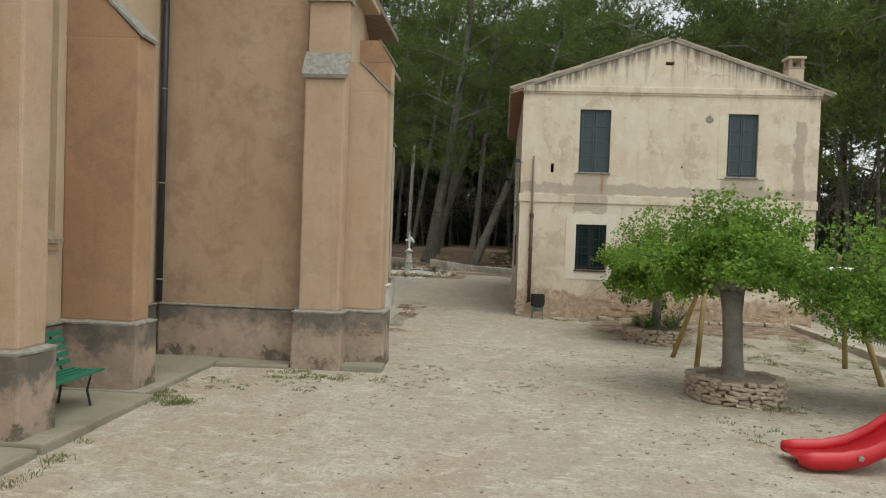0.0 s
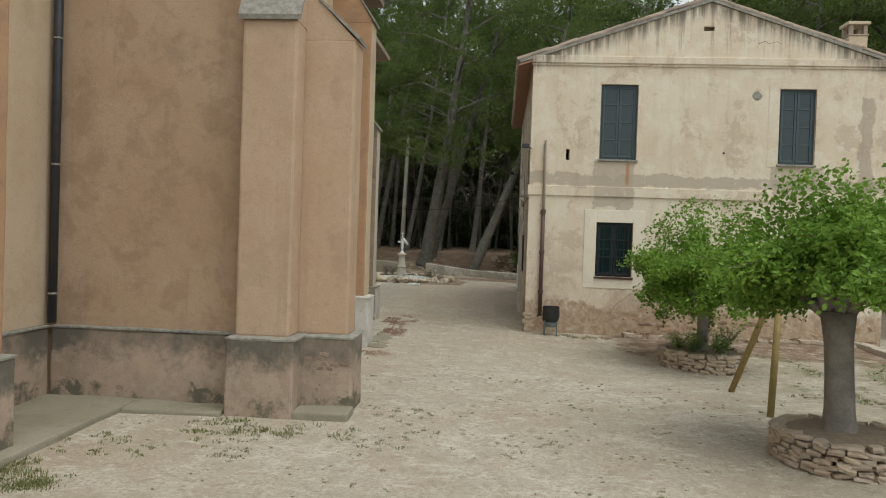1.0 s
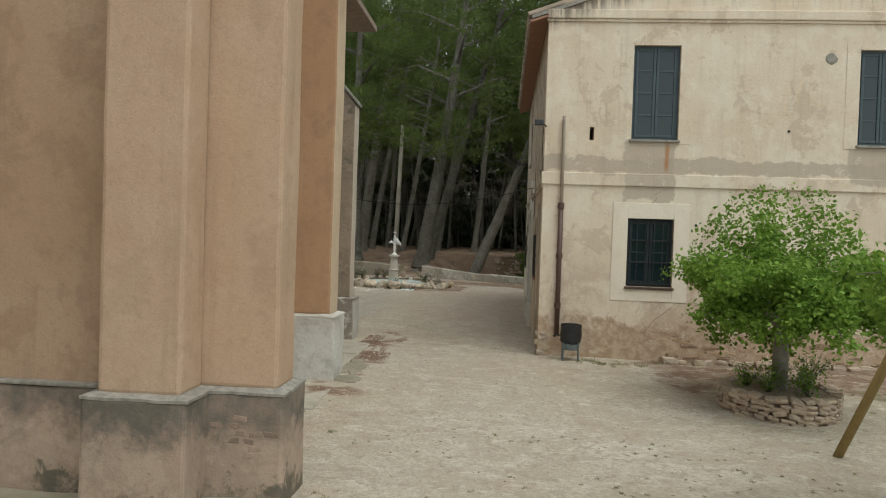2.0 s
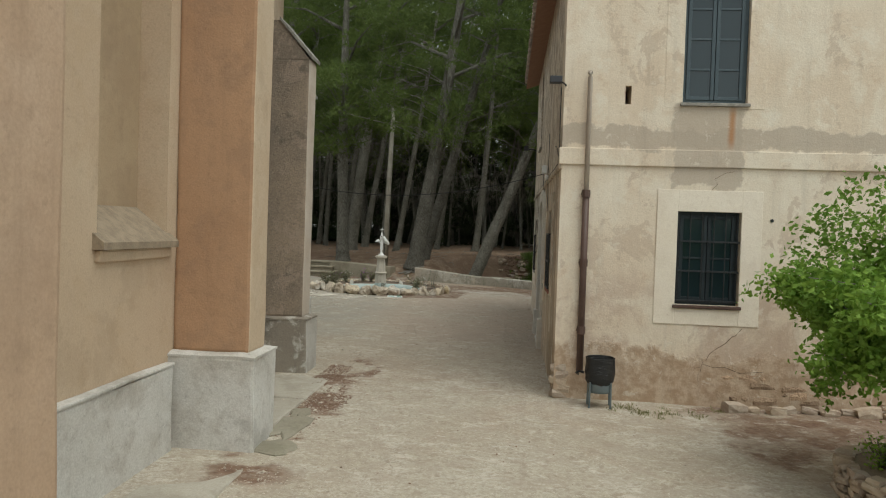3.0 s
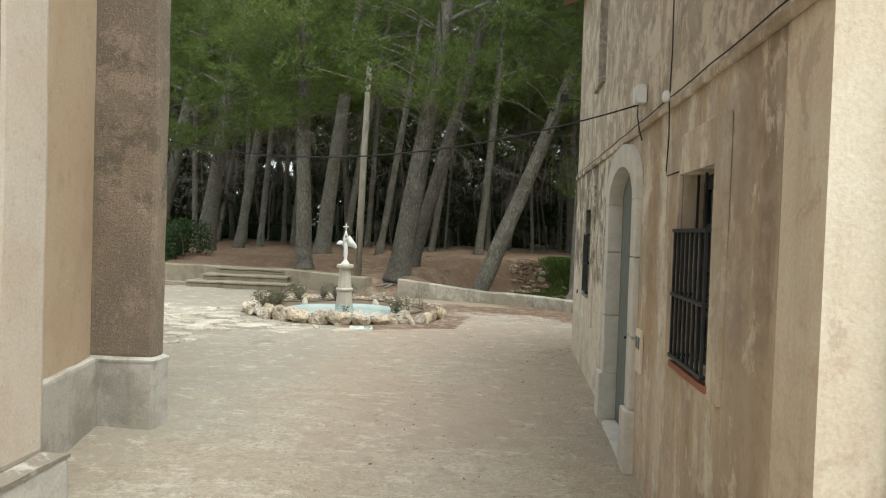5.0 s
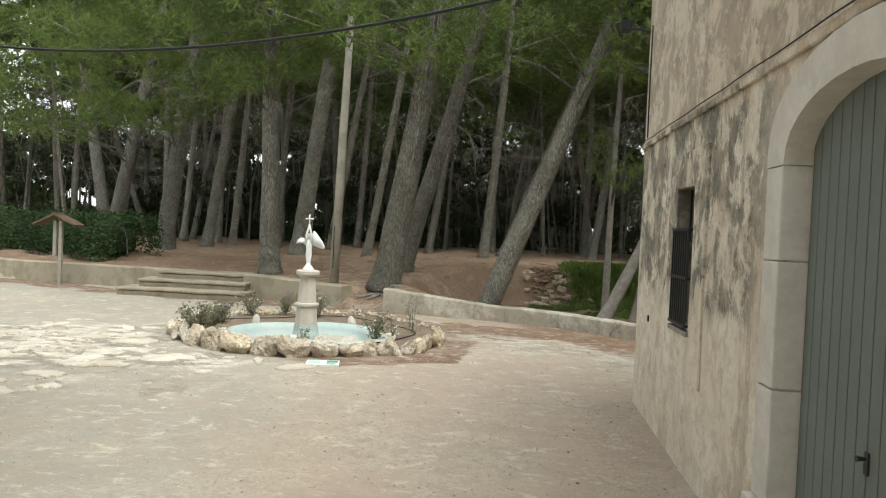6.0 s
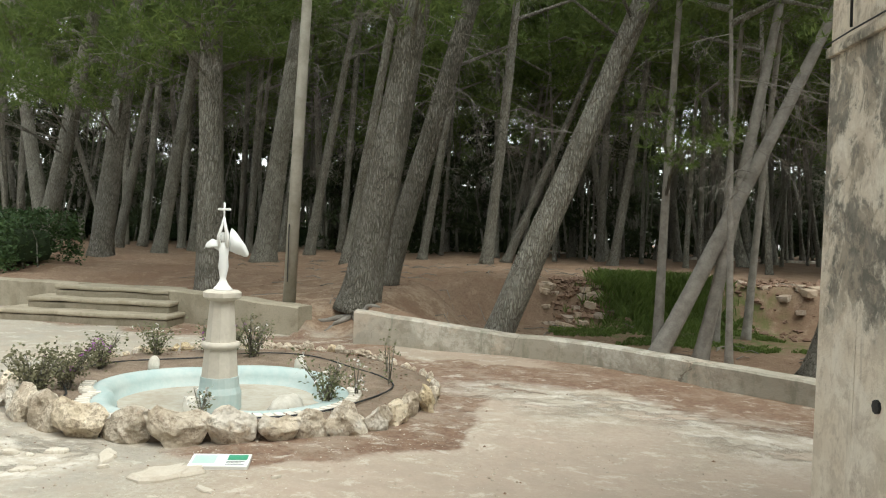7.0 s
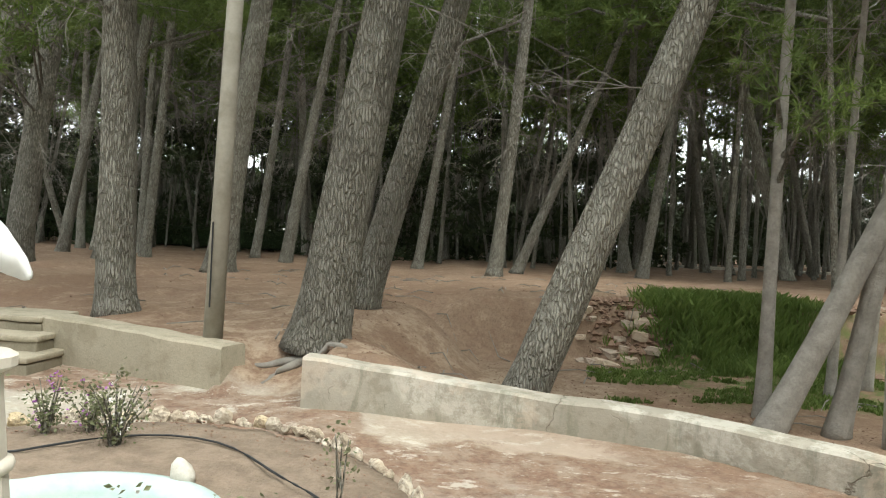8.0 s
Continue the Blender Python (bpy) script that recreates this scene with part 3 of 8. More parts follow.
def front_render():
    """Cream render with grey repairs under the sills, a bare brown foot, rust below one sill and dark runs under the verge."""
    n = Nodes("patched_cream_render")
    x, z = n.axis(0), n.axis(2)
    c = n.mix(n.ramp(n.noise(0.6, 5, 0.6), 0.36, 0.66), (0.75, 0.665, 0.535), (0.69, 0.575, 0.44))
    c = n.mix(n.ramp(n.noise(1.8, 8, 0.65, vec=n.warped(0.7, 1.4)), 0.48, 0.60, 0, 0.6), c, (0.79, 0.725, 0.60))
    c = n.mix(n.ramp(n.noise(1.2, 8, 0.7, vec=n.warped(0.8, 1.2)), 0.55, 0.58, 0, 0.65), c, (0.55, 0.445, 0.34))
    c = n.mix(n.math("MULTIPLY", n.ramp(n.noise(0.8, 7, 0.7, vec=n.warped(0.9, 0.9)), 0.46, 0.58), n.ramp(z, 1.2, 2.2, 0.75, 0.0)), c, (0.50, 0.375, 0.285))
    c = n.mix(n.ramp(n.noise(5.0, 8, 0.7), 0.54, 0.72, 0, 0.4), c, (0.52, 0.34, 0.21))
    wob = n.math("MULTIPLY", n.math("SUBTRACT", n.noise(2.0, 6, 0.65), 0.5), 0.5)
    zz, xx = n.math("ADD", z, wob), n.math("ADD", x, wob)

    def band(v, a, b, soft=0.02):
        return n.math("MULTIPLY", n.ramp(v, a - soft, a + soft), n.ramp(v, b - soft, b + soft, 1, 0))
    grey = (0.45, 0.385, 0.31)
    c = n.mix(n.math("MULTIPLY", band(zz, 3.40, 3.66), 0.8), c, grey)
    c = n.mix(n.math("MULTIPLY", n.math("MULTIPLY", band(xx, 1.45, 2.30), band(zz, 2.90, 4.0)), 0.75), c, grey)
    c = n.mix(n.math("MULTIPLY", n.math("MULTIPLY", band(xx, 5.3, 6.4), band(zz, 3.3, 3.95)), 0.75), c, grey)
    c = n.mix(n.math("MULTIPLY", n.math("MULTIPLY", band(xx, 7.15, 7.42), band(zz, 3.2, 5.5)), 0.7), c, (0.40, 0.33, 0.265))
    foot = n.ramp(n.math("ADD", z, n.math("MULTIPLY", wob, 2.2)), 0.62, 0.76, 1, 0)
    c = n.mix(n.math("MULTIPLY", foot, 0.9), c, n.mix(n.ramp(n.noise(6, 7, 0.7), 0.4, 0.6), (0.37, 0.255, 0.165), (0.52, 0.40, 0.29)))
    rust = n.math("MULTIPLY", n.math("MULTIPLY", band(n.math("ADD", x, n.math("MULTIPLY", wob, 0.12)), 2.13, 2.20, 0.03), band(z, 3.45, 3.93, 0.1)), 0.8)
    c = n.mix(rust, c, (0.42, 0.19, 0.07))
    run = n.noise(1.0, 6, 0.7, vec=n.scaled(n.pos, (6.0, 6.0, 0.3)))
    c = n.mix(n.math("MULTIPLY", n.ramp(run, 0.50, 0.68), n.ramp(z, 6.25, 6.7, 0.15, 0.8)), c, (0.24, 0.20, 0.165))
    drop = n.math("SUBTRACT", RIDGE_Z, n.math("ADD", z, n.math("MULTIPLY", n.math("ABSOLUTE", n.math("SUBTRACT", x, RIDGE_X)), (RIDGE_Z - EAVE_Z) / RIDGE_X)))
    verge = n.math("MULTIPLY", n.ramp(drop, 0.06, 0.42, 0.9, 0), n.ramp(run, 0.38, 0.58))
    c = n.mix(verge, c, (0.17, 0.15, 0.125))
    c = n.mix(n.ramp(n.noise(55, 3), 0.3, 0.7, 0, 0.2), c, (0.36, 0.28, 0.2))
    c = n.mix(n.ramp(n.noise(17, 9, 0.75), 0.55, 0.70, 0, 0.4), c, (0.44, 0.34, 0.25))
    c = n.mix(n.ramp(n.noise(3.2, 9, 0.74, vec=n.warped(0.4, 2.4)), 0.57, 0.62, 0, 0.45), c, (0.74, 0.69, 0.585))
    h = n.math("ADD", n.noise(3.0, 8, 0.6), n.math("ADD", n.math("MULTIPLY", n.noise(40, 4), 0.25), n.math("MULTIPLY", foot, n.math("MULTIPLY", n.noise(9, 5), 1.2))))
    return n.done(c, 0.93, h, 0.45, 0.025, spec=0.15)


def side_render():
    """Stained render of the side wall: ochre round the barred window, pale and mouldy further on, grey-brown above the ledge."""
    n = Nodes("mouldy_ochre_render")
    y, z = n.axis(1), n.axis(2)
    wob = n.math("MULTIPLY", n.math("SUBTRACT", n.noise(1.6, 8, 0.7), 0.5), 1.6)
    yy, zz = n.math("ADD", y, wob), n.math("ADD", z, n.math("MULTIPLY", wob, 0.7))
    yn = n.math("ADD", y, n.math("MULTIPLY", wob, 0.22))

    def band(v, a, b, soft):
        return n.math("MULTIPLY", n.ramp(v, a - soft, a + soft), n.ramp(v, b - soft, b + soft, 1, 0))
    pale = n.mix(n.ramp(n.noise(1.3, 7, 0.65), 0.38, 0.62), (0.74, 0.685, 0.575), (0.65, 0.575, 0.46))
    ochre = n.mix(n.ramp(n.noise(0.9, 8, 0.7, vec=n.warped(0.8, 1.0)), 0.44, 0.56), (0.62, 0.515, 0.39), (0.52, 0.415, 0.295))
    streak = n.noise(1.0, 7, 0.68, vec=n.scaled(n.pos, (2.6, 2.6, 0.28)))
    c = n.mix(n.math("MULTIPLY", n.ramp(yy, 5.4, 6.0, 1, 0), n.ramp(streak, 0.44, 0.52)), pale, ochre)
    c = n.mix(n.math("MULTIPLY", band(yn, 3.0, 3.42, 0.10), n.ramp(z, 1.0, 1.5, 0.3, 0.9)), c, (0.46, 0.325, 0.20))
    c = n.mix(n.math("MULTIPLY", band(yn, 0.5, 1.15, 0.15), 0.7), c, (0.38, 0.285, 0.20))
    foot = n.math("MULTIPLY", n.ramp(zz, 0.5, 1.1, 1, 0), n.ramp(yy, 1.2, 2.2, 1, 0))
    c = n.mix(n.math("MULTIPLY", foot, 0.75), c, (0.30, 0.235, 0.165))
    # grey-black mould in clouds on the upper half beyond the door, broken by paler flakes
    cloud = n.ramp(n.noise(1.5, 9, 0.74, vec=n.scaled(n.warped(0.6, 1.8), (1.0, 1.0, 0.7))), 0.40, 0.48)
    high = n.math("MULTIPLY", n.ramp(zz, 1.45, 1.75), n.ramp(yy, 5.6, 6.2, 0.35, 1.0))
    flake = n.noise(2.3, 9, 0.70, vec=n.scaled(n.warped(0.45, 2.0), (1.0, 1.0, 0.75)))
    mould = n.math("MULTIPLY", n.math("MULTIPLY", cloud, high), n.ramp(flake, 0.48, 0.56, 0.97, 0.12))
    c = n.mix(mould, c, n.mix(n.ramp(n.noise(6.0, 8, 0.75), 0.4, 0.6), (0.135, 0.13, 0.112), (0.23, 0.215, 0.18)))
    c = n.mix(n.math("MULTIPLY", n.ramp(streak, 0.56, 0.64), n.ramp(z, 0.4, 2.0, 0.2, 0.65)), c, (0.27, 0.225, 0.17))
    c = n.mix(n.ramp(flake, 0.56, 0.62, 0, 0.7), c, (0.74, 0.69, 0.59))
    c = n.mix(n.ramp(n.noise(1.9, 9, 0.72, vec=n.scaled(n.warped(0.5, 1.8), (1.0, 1.0, 0.5))), 0.54, 0.62, 0, 0.55), c, (0.40, 0.32, 0.24))
    up = n.ramp(n.math("ADD", z, n.math("MULTIPLY", wob, 0.04)), 3.13, 3.17)
    upc = n.mix(n.ramp(n.noise(2.0, 9, 0.75, vec=n.warped(0.5, 2.0)), 0.46, 0.56), (0.42, 0.355, 0.28), (0.62, 0.55, 0.44))
    upc = n.mix(n.ramp(n.noise(3.1, 9, 0.75, vec=n.warped(0.4, 3.0)), 0.52, 0.60, 0, 0.6), upc, (0.28, 0.24, 0.19))
    upc = n.mix(n.ramp(flake, 0.57, 0.63, 0, 0.7), upc, (0.68, 0.63, 0.53))
    c = n.mix(n.ramp(n.noise(4.2, 9, 0.76, vec=n.warped(0.35, 3.5)), 0.47, 0.58, 0, 0.5), c, (0.47, 0.40, 0.31))
    c = n.mix(up, c, upc)
    c = n.mix(n.ramp(n.noise(9.0, 8, 0.75), 0.52, 0.68, 0, 0.4), c, (0.27, 0.22, 0.165))
    h = n.math("ADD", n.math("MULTIPLY", n.ramp(flake, 0.52, 0.62), 0.5), n.math("ADD", n.noise(3.0, 8, 0.6), n.math("MULTIPLY", n.noise(35, 4), 0.3)))
    return n.done(c, 0.94, h, 0.45, 0.022, spec=0.12)


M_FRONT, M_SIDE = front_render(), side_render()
house = thing("house", "two-storey cream rendered house with stained walls and tiled gable roof", "house", kind="structure", at=(0, 0, 0))


def window_unit(name, wall, u0, u1, z0, z1, depth, panes, grille=False, sill=None, paint=None):
    """A pair of painted casements in a reveal. wall: 'front' (faces -y at y=0) or 'side' (faces -x at x=0). depth: how far back it sits."""
    w = group_part(name, house)
    paint = paint or M_SLATE
    tagged(w, "slate blue painted casement window" + (" behind black iron bars" if grille else ""))

    def bx(bm, a, b, d0, d1, c, d, bevel=0.006):
        if wall == "front":
            box(bm, a, b, d0, d1, c, d, bevel)
        else:
            box(bm, d0, d1, a, b, c, d, bevel)
    bm = bmesh.new()
    for a, b, c, d in ((u0, u0 + 0.05, z0, z1), (u1 - 0.05, u1, z0, z1), (u0 + 0.05, u1 - 0.05, z1 - 0.05, z1), (u0 + 0.05, u1 - 0.05, z0, z0 + 0.05)):
        bx(bm, a, b, depth, depth + 0.07, c, d)
    part("window_frame", bm, paint, w)
    mid = (u0 + u1) / 2
    for a, b in ((u0 + 0.05, mid - 0.004), (mid + 0.004, u1 - 0.05)):
        bm = bmesh.new()
        s = 0.048
        bx(bm, a, a + s, depth - 0.02, depth + 0.03, z0 + 0.05, z1 - 0.05)
        bx(bm, b - s, b, depth - 0.02, depth + 0.03, z0 + 0.05, z1 - 0.05)
        n = panes
        zs = [z0 + 0.05 + (z1 - z0 - 0.1) * i / n for i in range(n + 1)]
        for i, z in enumerate(zs):
            t = s if i in (0, n) else 0.028
            zz = z + t / 2 if i == 0 else (z - t / 2 if i == n else z)
            bx(bm, a + s, b - s, depth - 0.014, depth + 0.026, zz - t / 2, zz + t / 2)
        leaf = part("casement", bm, paint, w)
        for i in range(n):
            bm = bmesh.new()
            bx(bm, a + s, b - s, depth + 0.0, depth + 0.008, zs[i], zs[i + 1], 0)
            part("pane", bm, M_GLASS, leaf)
    bm = bmesh.new()
    bx(bm, u0 + 0.02, u1 - 0.02, depth + 0.075, depth + 0.09, z0, z1, 0)
    part("inner_shutter", bm, M_SLATE, w)
    if sill:
        bm = bmesh.new()
        bx(bm, u0 - 0.03, u1 + 0.03, -0.05, depth + 0.02, z0 - 0.045, z0 - 0.002, 0.008)
        part("window_sill", bm, sill, w)
    if grille:
        g0, g1 = (0.03, 0.05) if wall == "front" else (-0.055, -0.037)
        n = 6 if wall == "front" else 8
        bw = 0.007 if wall == "front" else 0.011
        gt = z1 if wall == "front" else z0 + 0.70 * (z1 - z0)
        for i in range(n):
            u = u0 + 0.03 + (u1 - u0 - 0.06) * i / (n - 1)
            bm = bmesh.new()
            bx(bm, u - bw, u + bw, g0, g1 - 0.004 if wall == "front" else g1, z0 + 0.02, gt - 0.01, 0.003)
            part("grille_bar", bm, M_BLACK, w)
        if wall == "side":
            for i in range(4):
                u = u0 + 0.12 + (u1 - u0 - 0.24) * i / 3
                bm = bmesh.new()
                bx(bm, u - 0.008, u + 0.008, 0.06, 0.076, gt - 0.1, z1 - 0.005, 0.002)
                part("grille_bar", bm, M_BLACK, w)
        for k in ((0.04, 0.36, 0.68) if wall == "front" else (0.03, 0.36, 0.70)):
            z = z0 + (z1 - z0) * k
            bm = bmesh.new()
            bx(bm, u0 + 0.002, u1 - 0.002, g0 - 0.006, g1 + 0.006, z - 0.012, z + 0.012, 0.003)
            if wall == "side":
                for u in (u0 + 0.012, u1 - 0.012):
                    bx(bm, u - 0.01, u + 0.01, g1 - 0.004, 0.1, z - 0.01, z + 0.01, 0.002)
            part("grille_rail", bm, M_BLACK, w)
    return w


LW = (1.53, 2.34, 1.37, 2.59)
W1 = (1.53, 2.35, 4.0, 5.68)
W2 = (5.41, 6.19, 3.98, 5.64)
SLIT, GV = (0.795, 0.875, 3.97, 4.21), (3.72, 3.95, 6.89, 6.99)
WA = (1.40, 2.23, 1.37, 2.60)
DOOR = (3.95, 5.50, -0.1, 2.88)
WF = (7.46, 8.04, 1.36, 2.54)
UPS = [(6.60, 7.40, 4.15, 5.80)]

bm = bmesh.new()
holed_wall(bm, "y", 0.0, 0.45, 0.0, HW, -0.4, 6.12, [LW, W1, W2, SLIT])
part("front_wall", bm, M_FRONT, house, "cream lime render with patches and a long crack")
bm = bmesh.new()
holed_wall(bm, "x", 0.0, 0.45, 0.452, HD - 0.452, -0.4, 6.2, [WA, DOOR, WF] + UPS)
part("side_wall", bm, M_SIDE, house, "heavily stained buff render with black mould")
bm = bmesh.new()
holed_wall(bm, "x", HW, HW - 0.45, 0.452, HD - 0.452, -0.4, 6.2, [])
part("side_wall", bm, M_CREAM, house)
bm = bmesh.new()
holed_wall(bm, "y", HD, HD - 0.45, 0.0, HW, -0.4, 6.12, [])
part("rear_wall", bm, M_SIDE, house)


def roof_z(x):
    return RIDGE_Z - abs(x - RIDGE_X) * (RIDGE_Z - EAVE_Z) / RIDGE_X


for y0, y1 in ((0.0, 0.45), (HD - 0.45, HD)):
    bm = bmesh.new()
    lo = 6.122
    holes_x = [0.0, HW] if y0 > 1 else [0.0, GV[0], GV[1], HW]
    if y0 > 1:
        prism(bm, [(0, lo), (HW, lo), (HW, roof_z(HW)), (RIDGE_X, RIDGE_Z), (0, roof_z(0))], "y", y0, y1)
    else:
        for a, b, c, d in ((0.0, GV[0], lo, None), (GV[1], HW, lo, None), (GV[0], GV[1], lo, GV[2]), (GV[0], GV[1], GV[3], None)):
            top = [(b, roof_z(b)), (RIDGE_X, RIDGE_Z), (a, roof_z(a))] if a < RIDGE_X < b else [(b, roof_z(b)), (a, roof_z(a))]
            prism(bm, [(a, c), (b, c), (b, d), (a, d)] if d else [(a, c), (b, c)] + top, "y", y0, y1)
    part("gable", bm, M_FRONT, house)

# bands of the front and side
bm = bmesh.new()
rough_box(bm, -0.035, HW + 0.03, -0.035, -0.002, 3.16, 3.385, 0.4, 0.006)
part("string_course", bm, M_FRONT, house)
bm = bmesh.new()
rough_box(bm, -0.035, -0.002, -0.001, HD, 3.10, 3.16, 0.4, 0.006)
part("string_course", bm, M_SIDE, house)
for z0, z1, out in ((6.13, 6.30, 0.06), (6.08, 6.13, 0.03)):
    bm = bmesh.new()
    rough_box(bm, -0.03, HW + 0.03, -out, -0.002, z0, z1, 0.4, 0.006)
    part("cornice", bm, M_FRONT, house)


def surround(name, u0, u1, z0, z1, o0, o1, o2, o3, out, material, wall):
    bm = bmesh.new()
    for a, b, c, d in ((o0, u0, o2, o3), (u1, o1, o2, o3), (u0, u1, z1, o3), (u0, u1, o2, z0)):
        if wall == "front":
            rough_box(bm, a, b, -out, -0.001, c, d, 0.3, 0.004, bevel=0.006)
        else:
            rough_box(bm, -out, -0.001, a, b, c, d, 0.3, 0.004, bevel=0.006)
    part(name, bm, material, house)


M_PALECREAM = plaster("whitewashed_render", (0.82, 0.75, 0.63), (0.77, 0.69, 0.56), (0.54, 0.45, 0.35), (0.68, 0.59, 0.47), 0.3, 0.15)
surround("window_surround", LW[0], LW[1], LW[2] - 0.05, LW[3], 1.26, 2.60, 1.11, 2.87, 0.014, M_PALECREAM, "front")
surround("window_surround", WA[0], WA[1], WA[2] - 0.05, WA[3], 1.18, 2.45, 1.30, 2.86, 0.03, M_SIDE, "side")
surround("window_surround", WF[0], WF[1], WF[2] - 0.05, WF[3], 7.10, 8.34, 0.95, 2.84, 0.022, M_SIDE, "side")
surround("window_surround", W1[0], W1[1], W1[2] - 0.05, W1[3], 1.30, 2.58, 3.93, 5.86, 0.006, M_FRONT, "front")
surround("window_surround", W2[0], W2[1], W2[2] - 0.05, W2[3], 5.18, 6.42, 3.91, 5.82, 0.006, M_FRONT, "front")
M_DARKSLATE = plain("dark_slate_paint", (0.018, 0.026, 0.03), (0.026, 0.036, 0.04), 3, 0.5, 0.1)
window_unit("window", "front", *LW, 0.10, 2, grille=True, sill=M_BROWNPIPE, paint=M_DARKSLATE)
window_unit("window", "front", *W1, 0.08, 4, sill=M_CAP)
window_unit("window", "front", *W2, 0.08, 4, sill=M_CAP)
window_unit("window", "side", *WA, 0.14, 4, grille=True, sill=M_RUST, paint=M_DARKSLATE)
window_unit("window", "side", *WF, 0.14, 4, grille=True, sill=M_CAP, paint=M_DARKSLATE)
for u in UPS:
    window_unit("window", "side", *u, 0.14, 4, sill=M_CAP)

# the arched doorway
DMID, DHALF, OHALF, SPRING, APEX = 4.725, 0.775, 1.0, 2.52, 2.89


def arch(half, spring, rise, n=14):
    return [(DMID + half * math.cos(math.pi * i / n), spring + rise * math.sin(math.pi * i / n) ** 0.9) for i in range(n + 1)]


inner = arch(DHALF - 0.02, SPRING, APEX - SPRING - 0.02)
outer = arch(OHALF, 2.60, 0.49)
door = group_part("door_1", house)
tagged(door, "grey-green planked door in a pale stone arched surround, shut")
for side_sign in (1, -1):
    u0, u1 = (DMID + DHALF - 0.02, DMID + OHALF) if side_sign > 0 else (DMID - OHALF, DMID - DHALF + 0.02)
    z = 0.66
    for k in range(3):
        z1 = (1.30, 2.0, SPRING)[k]
        bm = bmesh.new()
        rough_box(bm, -0.05, 0.30, u0, u1, z + 0.004, z1 - 0.004, 0.3, 0.005, seed=k, bevel=0.012)
        part("jamb_stone", bm, M_STONE, door)
        z = z1
    bm = bmesh.new()
    a, b = (u0, u1 + 0.04) if side_sign > 0 else (u0 - 0.04, u1)
    rough_box(bm, -0.09, 0.30, a, b, -0.05, 0.656, 0.3, 0.005, seed=9, bevel=0.015)
    part("jamb_base", bm, M_STONE, door)
for i in range(7):
    bm = bmesh.new()
    k0, k1 = 2 * i, 2 * i + 2
    ring = inner[k0:k1 + 1] + outer[k0:k1 + 1][::-1]
    if i == 0:
        ring.append((DMID + OHALF, SPRING))
    if i == 6:
        ring.insert(3, (DMID - OHALF, SPRING))
    prism(bm, ring, "x", -0.05, 0.30)
    part("arch_stone", bm, M_STONE, door)
n_planks = 14
for i in range(n_planks):
    a = DMID - DHALF + 0.03 + (2 * DHALF - 0.06) * i / n_planks
    b = DMID - DHALF + 0.03 + (2 * DHALF - 0.06) * (i + 1) / n_planks - 0.006
    bm = bmesh.new()
    box(bm, 0.10, 0.14, a, b, 0.16, 2.87, 0.006)
    part("plank", bm, M_DOOR, door)
bm = bmesh.new()
box(bm, 0.145, 0.17, DMID - DHALF, DMID + DHALF, 0.14, 2.875)
part("door_back", bm, M_DOOR, door)
bm = bmesh.new()
rough_box(bm, -0.08, 0.33, DMID - DHALF - 0.0, DMID + DHALF, -0.1, 0.15, 0.3, 0.006)
part("threshold", bm, M_STONE, door)
bm = bmesh.new()
box(bm, 0.09, 0.10, 4.69, 4.73, 1.10, 1.20, 0.004)
tube(bm, [(0.092, 4.71, 1.17), (0.06, 4.71, 1.17), (0.05, 4.71, 1.17)], [0.008, 0.012, 0.016], 8)
part("door_handle", bm, M_BLACK, door, "small black door knob on a plate")

# roof
roof = group_part("roof", house)
tagged(roof, "weathered terracotta tile roof")
for s in (-1, 1):
    bm = bmesh.new()
    xe = -0.30 if s < 0 else HW + 0.30
    sl = (RIDGE_Z - EAVE_Z) / RIDGE_X
    ze = RIDGE_Z - abs(xe - RIDGE_X) * sl
    prism(bm, [(xe, ze + 0.004), (RIDGE_X, RIDGE_Z + 0.004), (RIDGE_X, RIDGE_Z + 0.07), (xe, ze + 0.07)], "y", -0.05, HD + 0.1)
    part("roof_slab", bm, M_CAP, roof)


def half_tile(length=0.42, r=0.085, t=0.014):
    bm = bmesh.new()
    n = 6
    prof = [(r * math.cos(math.pi * k / n), r * math.sin(math.pi * k / n)) for k in range(n + 1)]
    prof += [((r - t) * math.cos(math.pi * k / n), (r - t) * math.sin(math.pi * k / n)) for k in range(n, -1, -1)]
    prism(bm, prof, "y", 0, length)
    return bm


first = None
rnd = random.Random(5)
for s in (-1, 1):
    sl = (RIDGE_Z - EAVE_Z) / RIDGE_X
    ang = math.degrees(math.atan(sl))
    xe = -0.36 if s < 0 else HW + 0.36
    spots = []
    length = abs(xe - RIDGE_X) / math.cos(math.radians(ang))
    k = int(length / 0.33)
    for i in range(k):
        f = i * 0.33 / length
        spots.append((xe + (RIDGE_X - xe) * f, 0.03))
    if s < 0:
        spots += [(xe, 0.15 + 0.2 * i) for i in range(49)]
    for x, y in spots:
        z = RIDGE_Z - abs(x - RIDGE_X) * sl + 0.075
        m = pose(x, y, z + rnd.uniform(-0.008, 0.008), 0, 0, -90 if s < 0 else 90) @ pose(0, 0, 0, ang + rnd.uniform(-2, 2), 0, rnd.uniform(-2, 2))
        if first is None:
            first = part("roof_tile", half_tile(), M_TILE, roof)
            first.matrix_basis = m
        else:
            share(first, "roof_tile", m, roof)
bm = bmesh.new()
prism(bm, [(-0.33, EAVE_Z - 0.17), (0.0, EAVE_Z - 0.06), (0.0, EAVE_Z - 0.02), (-0.33, EAVE_Z - 0.13)], "y", -0.06, HD)
part("eave_board", bm, plain("faded_red_eave_board", (0.33, 0.19, 0.13), (0.27, 0.15, 0.10), 8, 0.85, 0.3), roof)

